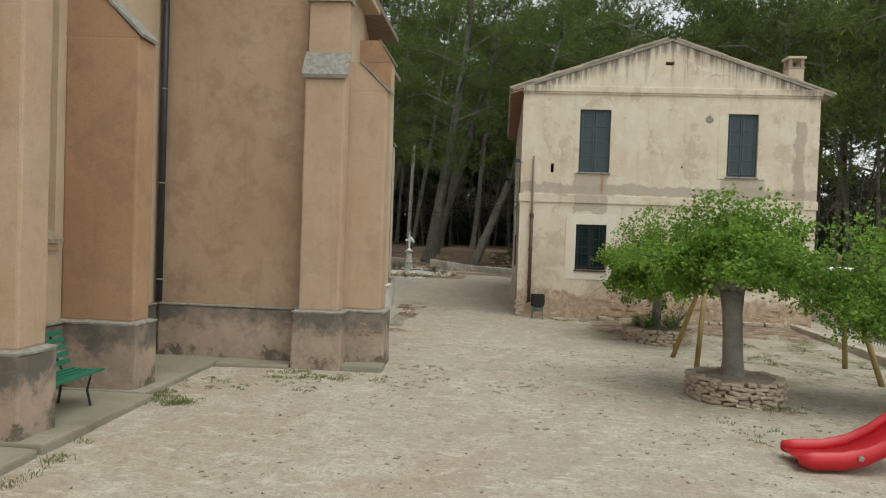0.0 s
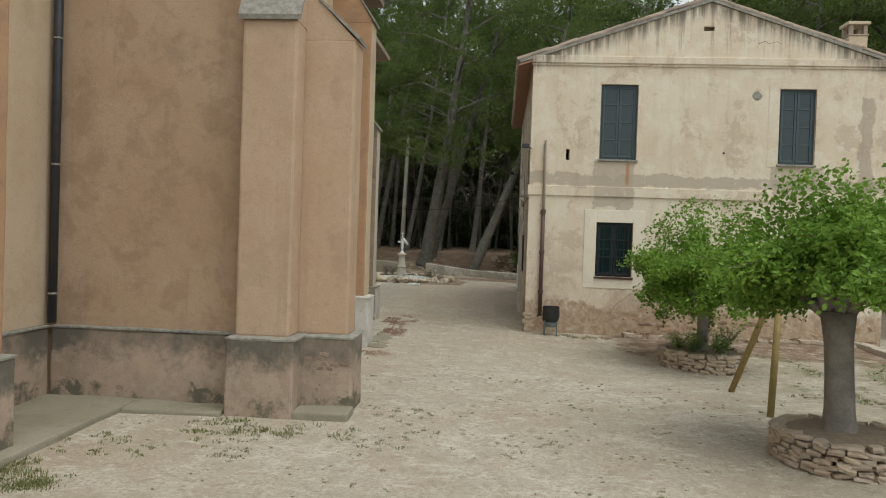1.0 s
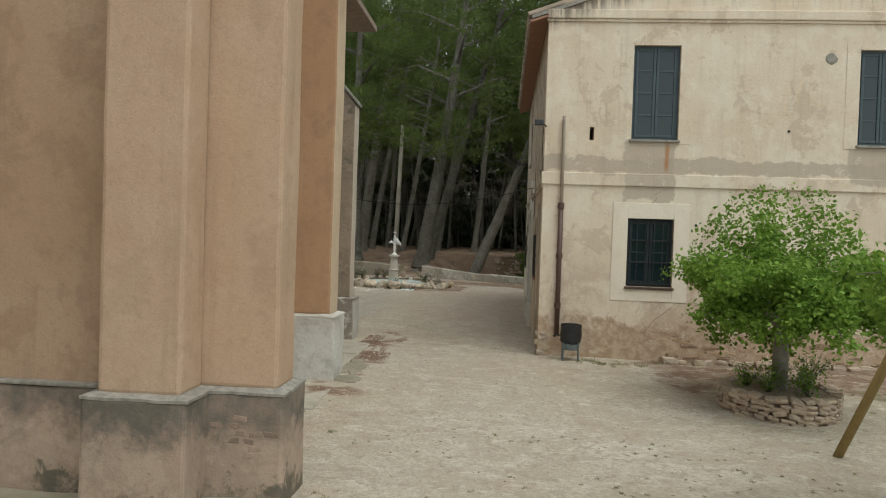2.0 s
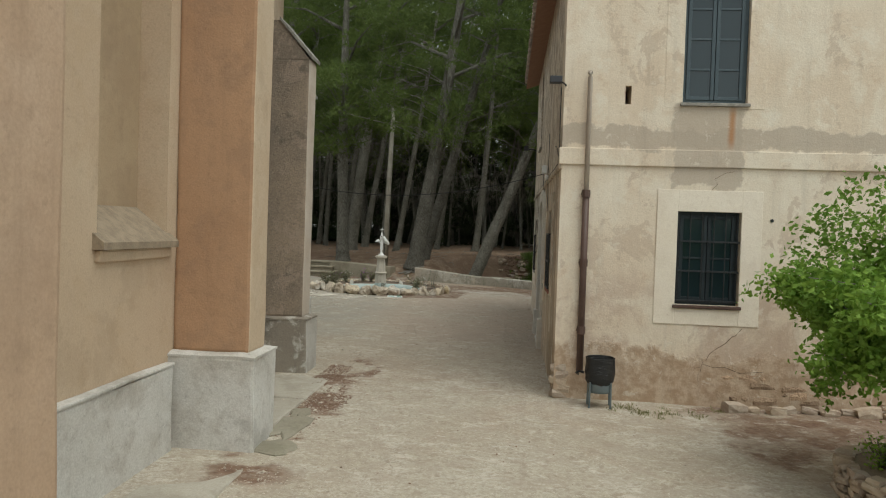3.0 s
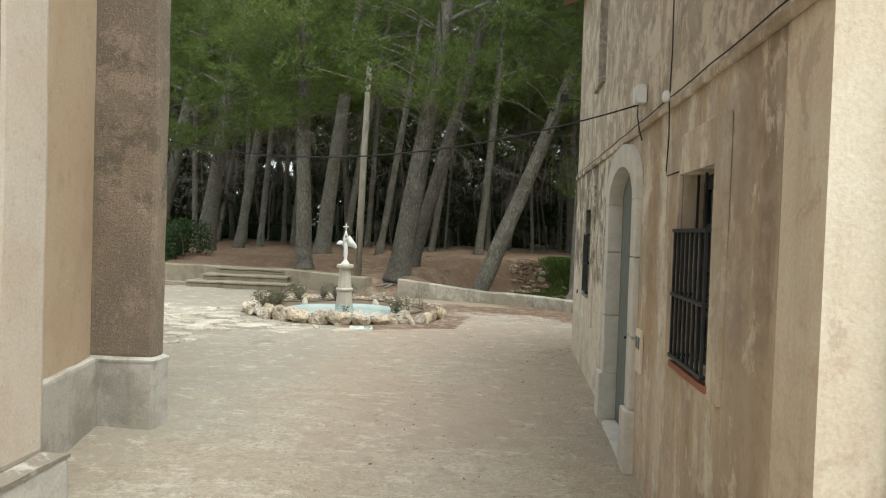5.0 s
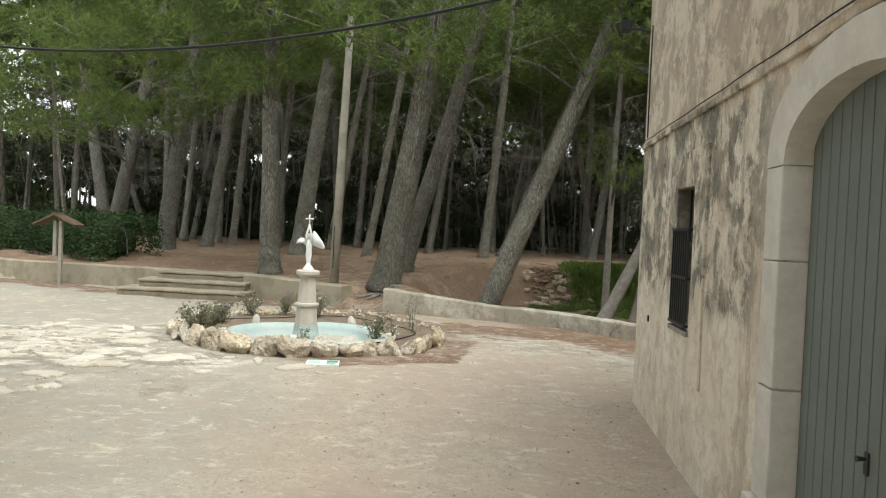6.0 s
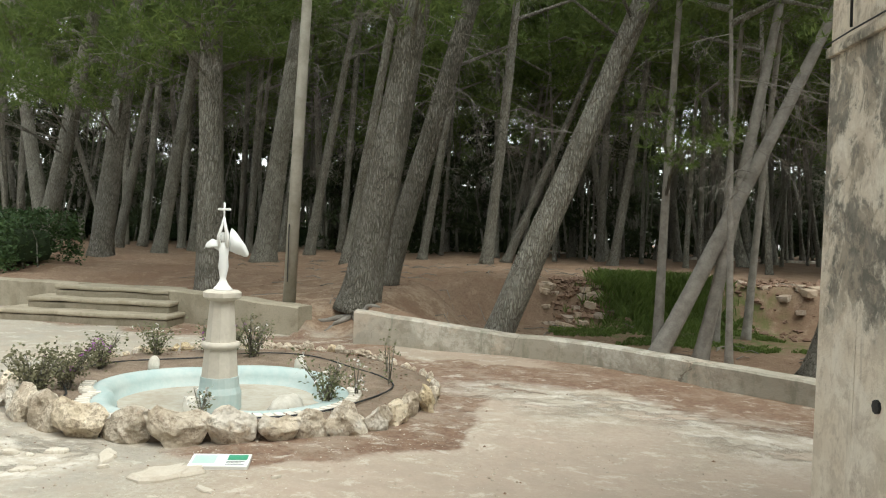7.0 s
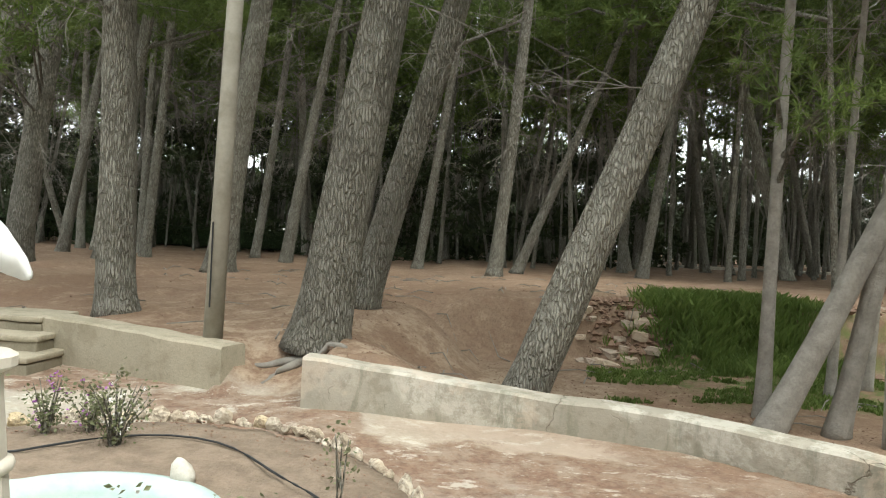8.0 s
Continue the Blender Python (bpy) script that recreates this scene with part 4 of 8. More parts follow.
# chimney
chim = group_part("chimney", house)
CX, CY = 7.50, 1.3
bm = bmesh.new()
rough_box(bm, CX - 0.21, CX + 0.21, CY - 0.21, CY + 0.21, 6.1, 7.12, 0.2, 0.006)
part("stack", bm, M_CREAM, chim)
for dx in (-0.16, 0.16):
    for dy in (-0.16, 0.16):
        bm = bmesh.new()
        box(bm, CX + dx - 0.045, CX + dx + 0.045, CY + dy - 0.045, CY + dy + 0.045, 7.16, 7.38, 0.006)
        part("brick_pier", bm, M_TILE, chim)
bm = bmesh.new()
box(bm, CX - 0.23, CX + 0.23, CY - 0.23, CY + 0.23, 7.12, 7.16, 0.008)
part("brick_course", bm, M_TILE, chim)
bm = bmesh.new()
box(bm, CX - 0.25, CX + 0.25, CY - 0.25, CY + 0.25, 7.38, 7.45, 0.012)
part("cap", bm, M_CREAM, chim)

# drainpipe on the front
pipe = group_part("drainpipe", house)
tagged(pipe, "buff pipe above a dark brown lower length")
bm = bmesh.new()
tube(bm, [(0.33, -0.02, 4.37), (0.33, -0.055, 4.36), (0.33, -0.06, 4.30), (0.33, -0.06, 2.80)], 0.032, 10)
part("upper_length", bm, M_GREYPIPE, pipe, smooth=True)
bm = bmesh.new()
tube(bm, [(0.33, -0.06, 2.82), (0.33, -0.06, 0.44)], 0.045, 10)
part("lower_length", bm, M_BROWNPIPE, pipe, smooth=True)
for z in (2.78, 1.87, 0.98):
    bm = bmesh.new()
    tube(bm, [(0.33, -0.06, z - 0.05), (0.33, -0.06, z + 0.05)], 0.056, 10)
    box(bm, 0.27, 0.39, -0.03, -0.002, z - 0.015, z + 0.015)
    part("collar", bm, M_BROWNPIPE, pipe)

M_CRACK = plain("dark_crack", (0.10, 0.07, 0.05), (0.15, 0.11, 0.08), 20, 0.97, 0.3)
# the long settlement crack and small fixings of the front
for pts, rad in (([(2.40, 1.08), (2.33, 0.99), (2.28, 0.97), (2.20, 0.88), (2.08, 0.80), (2.01, 0.74), (1.97, 0.66), (1.92, 0.62), (1.90, 0.50), (1.86, 0.44), (1.88, 0.33), (1.82, 0.22), (1.78, 0.12)], 0.0055), ([(1.90, 0.56), (1.80, 0.53), (1.70, 0.55), (1.58, 0.50), (1.40, 0.52), (1.2, 0.46), (1.05, 0.55)], 0.004), ([(1.92, 0.60), (2.05, 0.56), (2.2, 0.57), (2.4, 0.50), (2.7, 0.53)], 0.004), ([(1.95, 2.88), (2.02, 2.95), (1.98, 3.02), (2.12, 3.10), (2.22, 3.12)], 0.004), ([(2.0, 5.86), (2.05, 5.80), (1.95, 5.77), (2.1, 5.72), (2.2, 5.74)], 0.005), ([(4.9, 6.62), (5.05, 6.68), (5.12, 6.62), (5.3, 6.67), (5.42, 6.60)], 0.006)):
    bm = bmesh.new()
    tube(bm, [(x, 0.001, z) for x, z in pts], [rad * (1 - 0.5 * i / len(pts)) for i in range(len(pts))], 5)
    part("wall_crack", bm, M_CRACK, house)
bm = bmesh.new()
lathe(bm, [(0.10, -0.001), (0.085, 0.006), (0.05, 0.010), (0.01, 0.011)], 9)
for v in bm.verts:
    v.co = Vector((4.92 + v.co.x * 1.1, -v.co.z, 5.48 + v.co.y)) + Vector((noise.noise(v.co * 20) * 0.02, 0, noise.noise(v.co * 17) * 0.02))
part("wall_patch", bm, M_CAP, house, "grey cement plug")
bm = bmesh.new()
tube(bm, [(4.25, 0.01, 4.2), (4.25, -0.008, 4.2)], 0.025, 8)
part("wall_peg", bm, M_BLACK, house)
bm = bmesh.new()
tube(bm, [(2.72, 0.01, 2.50), (2.72, -0.01, 2.50)], 0.022, 8)
part("wall_peg", bm, M_BLACK, house)
bm = bmesh.new()
tube(bm, [(0.01, 9.2, 1.27), (-0.012, 9.2, 1.27)], 0.035, 8)
part("wall_peg", bm, M_BLACK, house)

# ---- the church: nave wall, transept and apse with buttresses ----
church = thing("church", "ochre rendered church with stepped buttresses and grey plinth", "church", kind="structure", at=(-8, -6, 0))


def buttress(x0, x1, y0, y1, zp, zs, slope, face, shaft_m, plinth_m, rise=0.5, z0=-0.5, out=0.09, side_m=None):
    """A buttress: plinth with a sloped ledge, shaft, and a sloping cap that falls toward face ('-y' or '+x')."""
    b = group_part("buttress", church)
    bm = bmesh.new()
    rough_box(bm, x0 - out, x1 + out, y0 - out, y1 + out, z0, zp, 0.25, 0.014, seed=x0 + y0, bevel=0.03)
    bm.normal_update()
    # +x faces turn pale: partly paler cement, partly the side light painted in
    for f in bm.faces:
        f.material_index = 1 if f.normal.x > 0.6 and plinth_m is not M_PLINTH else 0
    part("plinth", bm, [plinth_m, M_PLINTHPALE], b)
    bm = bmesh.new()
    lo_, hi_ = out + 0.006, 0.008
    corners = [[bm.verts.new((x0 - q, y0 - q, z)), bm.verts.new((x1 + q, y0 - q, z)), bm.verts.new((x1 + q, y1 + q, z)), bm.verts.new((x0 - q, y1 + q, z))] for q, z in ((lo_, zp - 0.012), (lo_, zp + 0.012), (hi_, zp + 0.036))]
    for qa, qb in zip(corners, corners[1:]):
        for k in range(4):
            bm.faces.new((qa[k], qa[(k + 1) % 4], qb[(k + 1) % 4], qb[k]))
    bm.faces.new(corners[0][::-1])
    bm.faces.new(corners[-1])
    bmesh.ops.subdivide_edges(bm, edges=bm.edges[:], cuts=6, use_grid_fill=True)
    for v in bm.verts:
        v.co += noise.noise_vector(v.co * 5.0 + Vector((x0, 0, 0))) * 0.012
    part("ledge", bm, M_CAP if plinth_m is M_PLINTH else plinth_m, b)
    bm = bmesh.new()
    rough_box(bm, x0, x1, y0, y1, zp + 0.025, zs, 0.35, 0.010, seed=y1, bevel=0.035)
    # side_m covers the +x faces: real paler render and painted sidelight together
    if side_m is not None:
        bm.normal_update()
        for f in bm.faces:
            f.material_index = 1 if f.normal.x > 0.5 else 0
    part("shaft", bm, [shaft_m, side_m] if side_m is not None else shaft_m, b)
    bm = bmesh.new()
    if face == "-y":
        prism(bm, [(y0, zs - 0.01), (y1, zs - 0.01), (y1, zs + rise), (y0 + slope, zs + rise)], "x", x0, x1)
    else:
        prism(bm, [(x0, zs - 0.01), (x1, zs - 0.01), (x1 - slope, zs + rise), (x0, zs + rise)], "y", y0, y1)
    part("shoulder", bm, shaft_m, b)
    bm = bmesh.new()
    if face == "-y":
        prism(bm, [(y0 - 0.05, zs - 0.01), (y0 + slope, zs + rise + 0.002), (y0 + slope, zs + rise + 0.06), (y0 - 0.06, zs + 0.05)], "x", x0 - 0.05, x1 + 0.05)
    else:
        prism(bm, [(x1 + 0.04, zs - 0.01), (x1 - slope, zs + rise + 0.002), (x1 - slope, zs + rise + 0.045), (x1 + 0.05, zs + 0.035)], "y", y0 - 0.025, y1 + 0.025)
    part("cap", bm, M_CAP, b)
    return b


M_PALEPINK = plaster("pale_pink_cement_render", (0.56, 0.48, 0.39), (0.60, 0.54, 0.46), (0.34, 0.28, 0.22), (0.50, 0.40, 0.31), 0.45, 0.3)
# ochre niche back, with the shade of the recess mixed into its colour
M_NICHE = plaster("shaded_niche_ochre", (0.40, 0.30, 0.19), (0.45, 0.35, 0.23), (0.26, 0.19, 0.13), (0.34, 0.25, 0.165), 0.4, 0.35)
M_LEADED = plain("dusty_brown_leaded_glass", (0.10, 0.07, 0.05), (0.15, 0.11, 0.08), 4, 0.4, 0.2)
M_SILL = plain("mossy_buff_stone", (0.36, 0.29, 0.205), (0.24, 0.195, 0.14), 10, 0.95, 0.7)
NX = -6.58      # nave wall
TX = -3.95      # transept side wall
TY = -7.43       # transept front wall
TOP = 7.6
# nave wall with a blind lancet
NICHE = (-11.6, -10.45, 1.95, 5.6)
bm = bmesh.new()
holed_wall(bm, "x", NX, NX - 0.6, -24, TY + 0.3, -0.6, TOP - 0.01, [NICHE])
part("nave_wall", bm, M_PALE, church)
bm = bmesh.new()
holed_wall(bm, "y", TY, TY + 0.5, NX + 0.002, TX, -0.6, TOP - 0.01, [])
part("transept_front_wall", bm, M_ORANGE, church)
NICHE2 = (-4.25, -3.04, 2.02, 5.8)
bm = bmesh.new()
holed_wall(bm, "x", TX, TX - 0.5, TY + 0.502, -2.45, -0.6, TOP - 0.01, [NICHE2])
part("transept_side_wall", bm, M_PALE, church)
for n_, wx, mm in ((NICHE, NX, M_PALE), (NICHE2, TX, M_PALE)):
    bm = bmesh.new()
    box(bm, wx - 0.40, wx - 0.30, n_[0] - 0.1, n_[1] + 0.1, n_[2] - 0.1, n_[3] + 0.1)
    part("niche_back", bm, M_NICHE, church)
    bm = bmesh.new()
    prism(bm, [(wx - 0.30, n_[2] + 0.34), (wx + 0.10, n_[2] + 0.03), (wx + 0.10, n_[2] - 0.03), (wx - 0.30, n_[2] - 0.03)], "y", n_[0] - 0.06, n_[1] + 0.06)
    part("niche_sill", bm, M_SILL, church)
    bm = bmesh.new()
    rough_box(bm, wx - 0.05, wx + 0.05, n_[0] - 0.03, n_[1] + 0.03, n_[2] - 0.13, n_[2] - 0.032, 0.3, 0.006)
    part("niche_moulding", bm, mm, church)
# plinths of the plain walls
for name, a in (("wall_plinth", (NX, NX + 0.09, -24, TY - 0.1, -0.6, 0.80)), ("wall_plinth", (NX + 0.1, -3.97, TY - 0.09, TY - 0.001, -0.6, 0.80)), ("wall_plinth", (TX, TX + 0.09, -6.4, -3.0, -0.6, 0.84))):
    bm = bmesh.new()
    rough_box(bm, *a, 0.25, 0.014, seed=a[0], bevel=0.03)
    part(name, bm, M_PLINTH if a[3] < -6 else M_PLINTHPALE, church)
    bm = bmesh.new()
    rough_box(bm, a[0] - 0.0, a[1] + 0.014 if a[1] - a[0] < 0.2 else a[1], a[2] - (0.014 if a[1] - a[0] > 0.2 else 0), a[3], 0.80 if a[5] < 0.82 else 0.84, 0.835 if a[5] < 0.82 else 0.872, 0.2, 0.01, bevel=0.012)
    part("ledge", bm, M_CAP if a[3] < -6 else M_PLINTHPALE, church)

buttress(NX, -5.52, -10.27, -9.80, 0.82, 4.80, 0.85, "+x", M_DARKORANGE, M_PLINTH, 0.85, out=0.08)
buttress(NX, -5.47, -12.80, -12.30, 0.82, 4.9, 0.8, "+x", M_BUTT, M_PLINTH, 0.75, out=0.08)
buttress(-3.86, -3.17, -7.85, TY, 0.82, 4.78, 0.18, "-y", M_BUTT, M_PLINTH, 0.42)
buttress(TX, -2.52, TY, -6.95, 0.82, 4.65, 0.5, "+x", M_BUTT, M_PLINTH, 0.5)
bm = bmesh.new()
rough_box(bm, -3.86, -3.17, -7.68, TY, 5.1, 6.1, 0.35, 0.01)
part("upper_shaft", bm, M_BUTT, church)
bm = bmesh.new()
prism(bm, [(-7.74, 6.1), (TY, 6.1), (TY, 6.45), (-7.55, 6.4), (-7.74, 6.15)], "x", -3.9, -3.13)
part("upper_cap", bm, M_CAP, church)
# pale +x side: some repaired render, some brightness of the light from that side
buttress(TX, -3.17, -2.85, -2.35, 0.93, 6.2, 0.3, "+x", M_DARKORANGE, M_PLINTHPALE, 0.5, side_m=M_PALE)

# apse walls beyond the transept, stepping back toward the plaza
APSE = [((TX - 0.05, -2.4), (-4.4, 0.7)), ((-4.4, 0.7), (-5.2, 4.3)), ((-5.2, 4.25), (-8.5, 6.2)), ((-8.5, 6.2), (-14.0, 5.5))]
for k, ((ax, ay), (bx_, by)) in enumerate(APSE):
    d = Vector((bx_ - ax, by - ay, 0))
    ln = d.length
    m = Matrix.Translation((ax, ay, 0)) @ Matrix.Rotation(math.atan2(d.y, d.x), 4, "Z")
    bm = bmesh.new()
    hole = [(1.15, 2.38, 2.05, 5.8)] if k == 0 else []
    holed_wall(bm, "y", 0, 0.5, 0, ln, -0.6, TOP - 0.01, hole)
    bmesh.ops.transform(bm, matrix=m, verts=bm.verts)
    part("apse_wall", bm, M_PALE, church)
    if k == 0:
        lancet = group_part("lancet_window", church, "pair of narrow dark leaded lancet windows over an orange panel")
        for nm, a, mt in (("mullion", (1.68, 1.85, 0.0, 0.30, 2.12, 5.8), M_PALE), ("pane", (1.15, 1.68, 0.085, 0.11, 2.60, 5.8), M_LEADED), ("pane", (1.85, 2.38, 0.085, 0.11, 2.60, 5.8), M_LEADED), ("apron_panel", (1.15, 1.68, 0.07, 0.34, 2.11, 2.6), M_DARKORANGE), ("apron_panel", (1.85, 2.38, 0.07, 0.34, 2.11, 2.6), M_DARKORANGE), ("window_sill", (1.02, 2.52, -0.09, 0.28, 2.04, 2.10), M_SILL), ("sill_moulding", (1.06, 2.48, -0.045, -0.002, 1.94, 2.038), M_PALE), ("glazing_bar", (1.15, 1.70, 0.07, 0.084, 3.4, 3.43), M_BLACK), ("glazing_bar", (1.83, 2.38, 0.07, 0.084, 3.4, 3.43), M_BLACK), ("glazing_bar", (1.15, 1.70, 0.07, 0.084, 4.3, 4.33), M_BLACK), ("glazing_bar", (1.83, 2.38, 0.07, 0.084, 4.3, 4.33), M_BLACK)):
            bm = bmesh.new()
            rough_box(bm, *a, 0.3, 0.004, bevel=0.008)
            bmesh.ops.transform(bm, matrix=m, verts=bm.verts)
            part(nm, bm, mt, lancet)
        bm = bmesh.new()
        prism(bm, [(2.42, 0.90), (3.08, 0.90), (3.08, 2.4), (2.96, 2.0), (2.90, 1.5), (2.84, 1.42), (2.78, 1.55), (2.70, 1.28), (2.56, 1.12), (2.5, 1.0)], "y", -0.012, -0.001)
        bmesh.ops.transform(bm, matrix=m, verts=bm.verts)
        part("wall_patch", bm, M_PLINTHPALE, church, "whitish cement repair")
        bm = bmesh.new()
        rough_box(bm, 2.46, 2.86, -0.007, -0.001, 2.2, 7.4, 0.3, 0.0005, bevel=0.002)
        bmesh.ops.transform(bm, matrix=m, verts=bm.verts)
        part("pale_strip", bm, M_PALEPINK, church, "whitish repaired strip of render")
    bm = bmesh.new()
    rough_box(bm, 0, ln, -0.09, -0.001, -0.6, 0.86, 0.25, 0.014, bevel=0.03)
    bmesh.ops.transform(bm, matrix=m, verts=bm.verts)
    part("wall_plinth", bm, M_PLINTHPALE, church)
buttress(-4.5, -3.60, 0.56, 0.95, 0.88, 4.64, 0.45, "+x", M_PEBBLE, M_MOTTLE, 0.55, side_m=M_PALEPINK)
buttress(-5.5, -4.50, 3.98, 4.22, 0.83, 4.7, 0.45, "+x", M_PEBBLE, M_PLINTHPALE, 0.55, out=0.035)
for (x, y, zb, zt) in ((-6.47, -7.51, 0.86, 7.4), (-4.2, 0.34, 0.90, 7.4)):
    p = group_part("drainpipe", church)
    bm = bmesh.new()
    tube(bm, [(x, y, zb), (x, y, zt)], 0.056, 10)
    part("pipe_length", bm, M_DARKPIPE, p, smooth=True)
    for z in (1.25, 2.95, 4.6, 6.2):
        bm = bmesh.new()
        tube(bm, [(x, y, z - 0.012), (x, y, z + 0.012)], 0.064, 10)
        part("bracket", bm, M_CAP, p)
# eaves
for a in ((NX - 0.3, NX + 0.35, -24, TY), (-4.5, TX + 0.35, TY - 0.35, -2.2)):
    bm = bmesh.new()
    box(bm, *a, TOP - 0.12, TOP - 0.004, 0.02)
    part("eave", bm, M_PALE, church)

# roof and plain rear walls that close the church
for name, outline, y0, y1 in (("nave_roof", [(-6.05, 7.72), (-11.2, 9.9), (-16.4, 7.72), (-16.4, 7.6), (-6.05, 7.6)], -24.2, TY - 0.36), ("transept_roof", [(-3.6, 7.74), (-11.2, 9.9), (-16.4, 7.74), (-16.4, 7.6), (-3.6, 7.6)], TY - 0.35, 0.9), ("apse_roof", [(-4.3, 7.74), (-10.2, 9.4), (-14.4, 7.74), (-14.4, 7.6), (-4.3, 7.6)], 0.905, 6.4)):
    bm = bmesh.new()
    prism(bm, outline, "y", y0, y1)
    part(name, bm, M_TILE, church)
bm = bmesh.new()
box(bm, -16.3, -15.9, -24, 5.8, -0.6, 7.59)
part("rear_wall", bm, M_ORANGE, church)
bm = bmesh.new()
box(bm, -15.895, NX - 0.605, -24, -23.6, -0.6, 7.59)
part("end_wall", bm, M_ORANGE, church)

# ---- low walls, steps and edgings of the plaza ----
def wall_run(name, pts, thick, label, material):
    """A low rendered wall along (x, y, top) points, with a worn, slightly proud top."""
    bm = bmesh.new()
    n_all = []
    for (ax, ay, az), (bx_, by, bz) in zip(pts, pts[1:]):
        n = max(2, round(math.hypot(bx_ - ax, by - ay) / 0.22))
        n_all += [(ax + (bx_ - ax) * i / n, ay + (by - ay) * i / n, az + (bz - az) * i / n) for i in range(n)]
    n_all.append(pts[-1])
    rows = []
    for i, (x, y, z) in enumerate(n_all):
        a, b = n_all[max(0, i - 1)], n_all[min(len(n_all) - 1, i + 1)]
        d = Vector((b[0] - a[0], b[1] - a[1], 0)).normalized()
        nrm = Vector((-d.y, d.x, 0))
        z += 0.02 * noise.noise(Vector((x * 2.3, y * 2.3, 1)))
        ring = []
        for off, h in ((0.0, -0.4), (0.0, 0.2), (0.0, z - 0.14), (0.0, z - 0.025), (0.025, z), (thick - 0.025, z + 0.004), (thick, z - 0.03), (thick, -0.4)):
            w = 0.014 * noise.noise(Vector((x * 3.1, h * 4, y * 3.1))) if off in (0.0, 0.025) else 0
            ring.append(bm.verts.new((x + nrm.x * (off + w), y + nrm.y * (off + w), h)))
        rows.append(ring)
    for a, b in zip(rows, rows[1:]):
        for k in range(len(a)):
            bm.faces.new((a[k], a[(k + 1) % len(a)], b[(k + 1) % len(a)], b[k]))
    bm.faces.new(rows[0])
    bm.faces.new(rows[-1][::-1])
    return tagged(part(name, bm, material), label, "wall", kind="structure")


def wall_render():
    n = Nodes("cracked_pale_cement")
    z = n.axis(2)
    c = n.mix(n.ramp(n.noise(0.9, 6, 0.6), 0.38, 0.62), (0.34, 0.31, 0.25), (0.42, 0.385, 0.32))
    c = n.mix(n.ramp(n.noise(1.5, 8, 0.7, vec=n.warped(0.8, 1.4)), 0.46, 0.60, 0, 0.75), c, (0.32, 0.30, 0.245))
    c = n.mix(n.ramp(n.noise(1.1, 8, 0.7, vec=n.warped(0.9, 1.1)), 0.52, 0.60, 0, 0.5), c, (0.60, 0.57, 0.50))
    c = n.mix(n.ramp(n.noise(7.0, 9, 0.75), 0.48, 0.64, 0, 0.6), c, (0.24, 0.215, 0.165))
    drip = n.noise(1.0, 8, 0.7, vec=n.scaled(n.warped(0.15, 3.0), (3.2, 3.2, 0.5)))
    c = n.mix(n.ramp(drip, 0.52, 0.62, 0, 0.6), c, (0.20, 0.20, 0.15))
    c = n.mix(n.ramp(n.noise(0.9, 8, 0.7, vec=n.warped(0.6, 1.3)), 0.54, 0.60, 0, 0.5), c, (0.52, 0.43, 0.34))
    crack = n.ramp(n.voronoi(0.8, vec=n.warped(0.7, 3.0), feature="DISTANCE_TO_EDGE"), 0.0, 0.010, 1, 0)
    crack = n.math("MULTIPLY", crack, n.ramp(n.noise(0.7, 3), 0.53, 0.58))
    c = n.mix(n.math("MULTIPLY", crack, 0.7), c, (0.16, 0.13, 0.1))
    h = n.math("SUBTRACT", n.math("ADD", n.noise(4, 8, 0.65), n.math("MULTIPLY", n.noise(40, 4), 0.25)), crack)
    return n.done(c, 0.95, h, 0.55, 0.025, spec=0.12)


M_LOWWALL = wall_render()
M_OLDWALL = plaster("green_stained_cement", (0.34, 0.305, 0.23), (0.40, 0.35, 0.265), (0.16, 0.14, 0.095), (0.235, 0.205, 0.145), 0.65, 0.4, 0.08, 0.7)
wall_run("low_wall", [(-3.92, 15.95, 0.89), (-1.8, 15.95, 0.66), (-0.6, 15.6, 0.63), (0.4, 14.85, 0.6), (1.4, 14.08, 0.57), (3.0, 12.7, 0.5), (9.0, 11.8, 0.5)], 0.28, "low cracked cement retaining wall along the wood's edge", M_LOWWALL)
wall_run("low_wall", [(-7.42, 17.36, 0.95), (-6.7, 17.1, 0.93), (-4.87, 16.42, 0.86)], 0.36, "low stained cement wall beside the utility pole", M_OLDWALL)
wall_run("low_wall", [(-34, 27.2, 0.88), (-20, 21.7, 0.88), (-13.7, 18.95, 0.90), (-9.9, 18.02, 0.93), (-9.15, 17.7, 0.95)], 0.3, "long low cement wall in front of the hedge", M_OLDWALL)
M_STEP = plaster("stained_step_cement", (0.235, 0.21, 0.155), (0.295, 0.255, 0.19), (0.11, 0.097, 0.066), (0.17, 0.15, 0.105), 0.75, 0.35, 0.08, 0.7)
steps = thing("garden_steps", "three shallow worn concrete steps up to the wood", "steps", kind="structure", at=(-8.4, 17.2, 0.3))
for k, (x0, x1, yf, z0, z1) in enumerate(((-9.85, -6.98, 16.55, 0.1, 0.60), (-9.55, -7.12, 16.92, 0.2, 0.77), (-9.3, -7.3, 17.28, 0.3, 0.94))):
    bm = bmesh.new()
    rough_box(bm, x0 + 0.015, x1 - 0.015, yf + 0.022, yf + 0.75, z0, z1 - 0.07, 0.25, 0.016, seed=k * 3.1, bevel=0.03)
    part("riser", bm, M_STEP, steps)
    bm = bmesh.new()
    rough_box(bm, x0, x1, yf, yf + 0.75, z1 - 0.066, z1, 0.2, 0.016, seed=k * 2.1 + 5, bevel=0.025)
    part("tread", bm, M_OLDWALL, steps, "paler worn tread with a projecting nose")

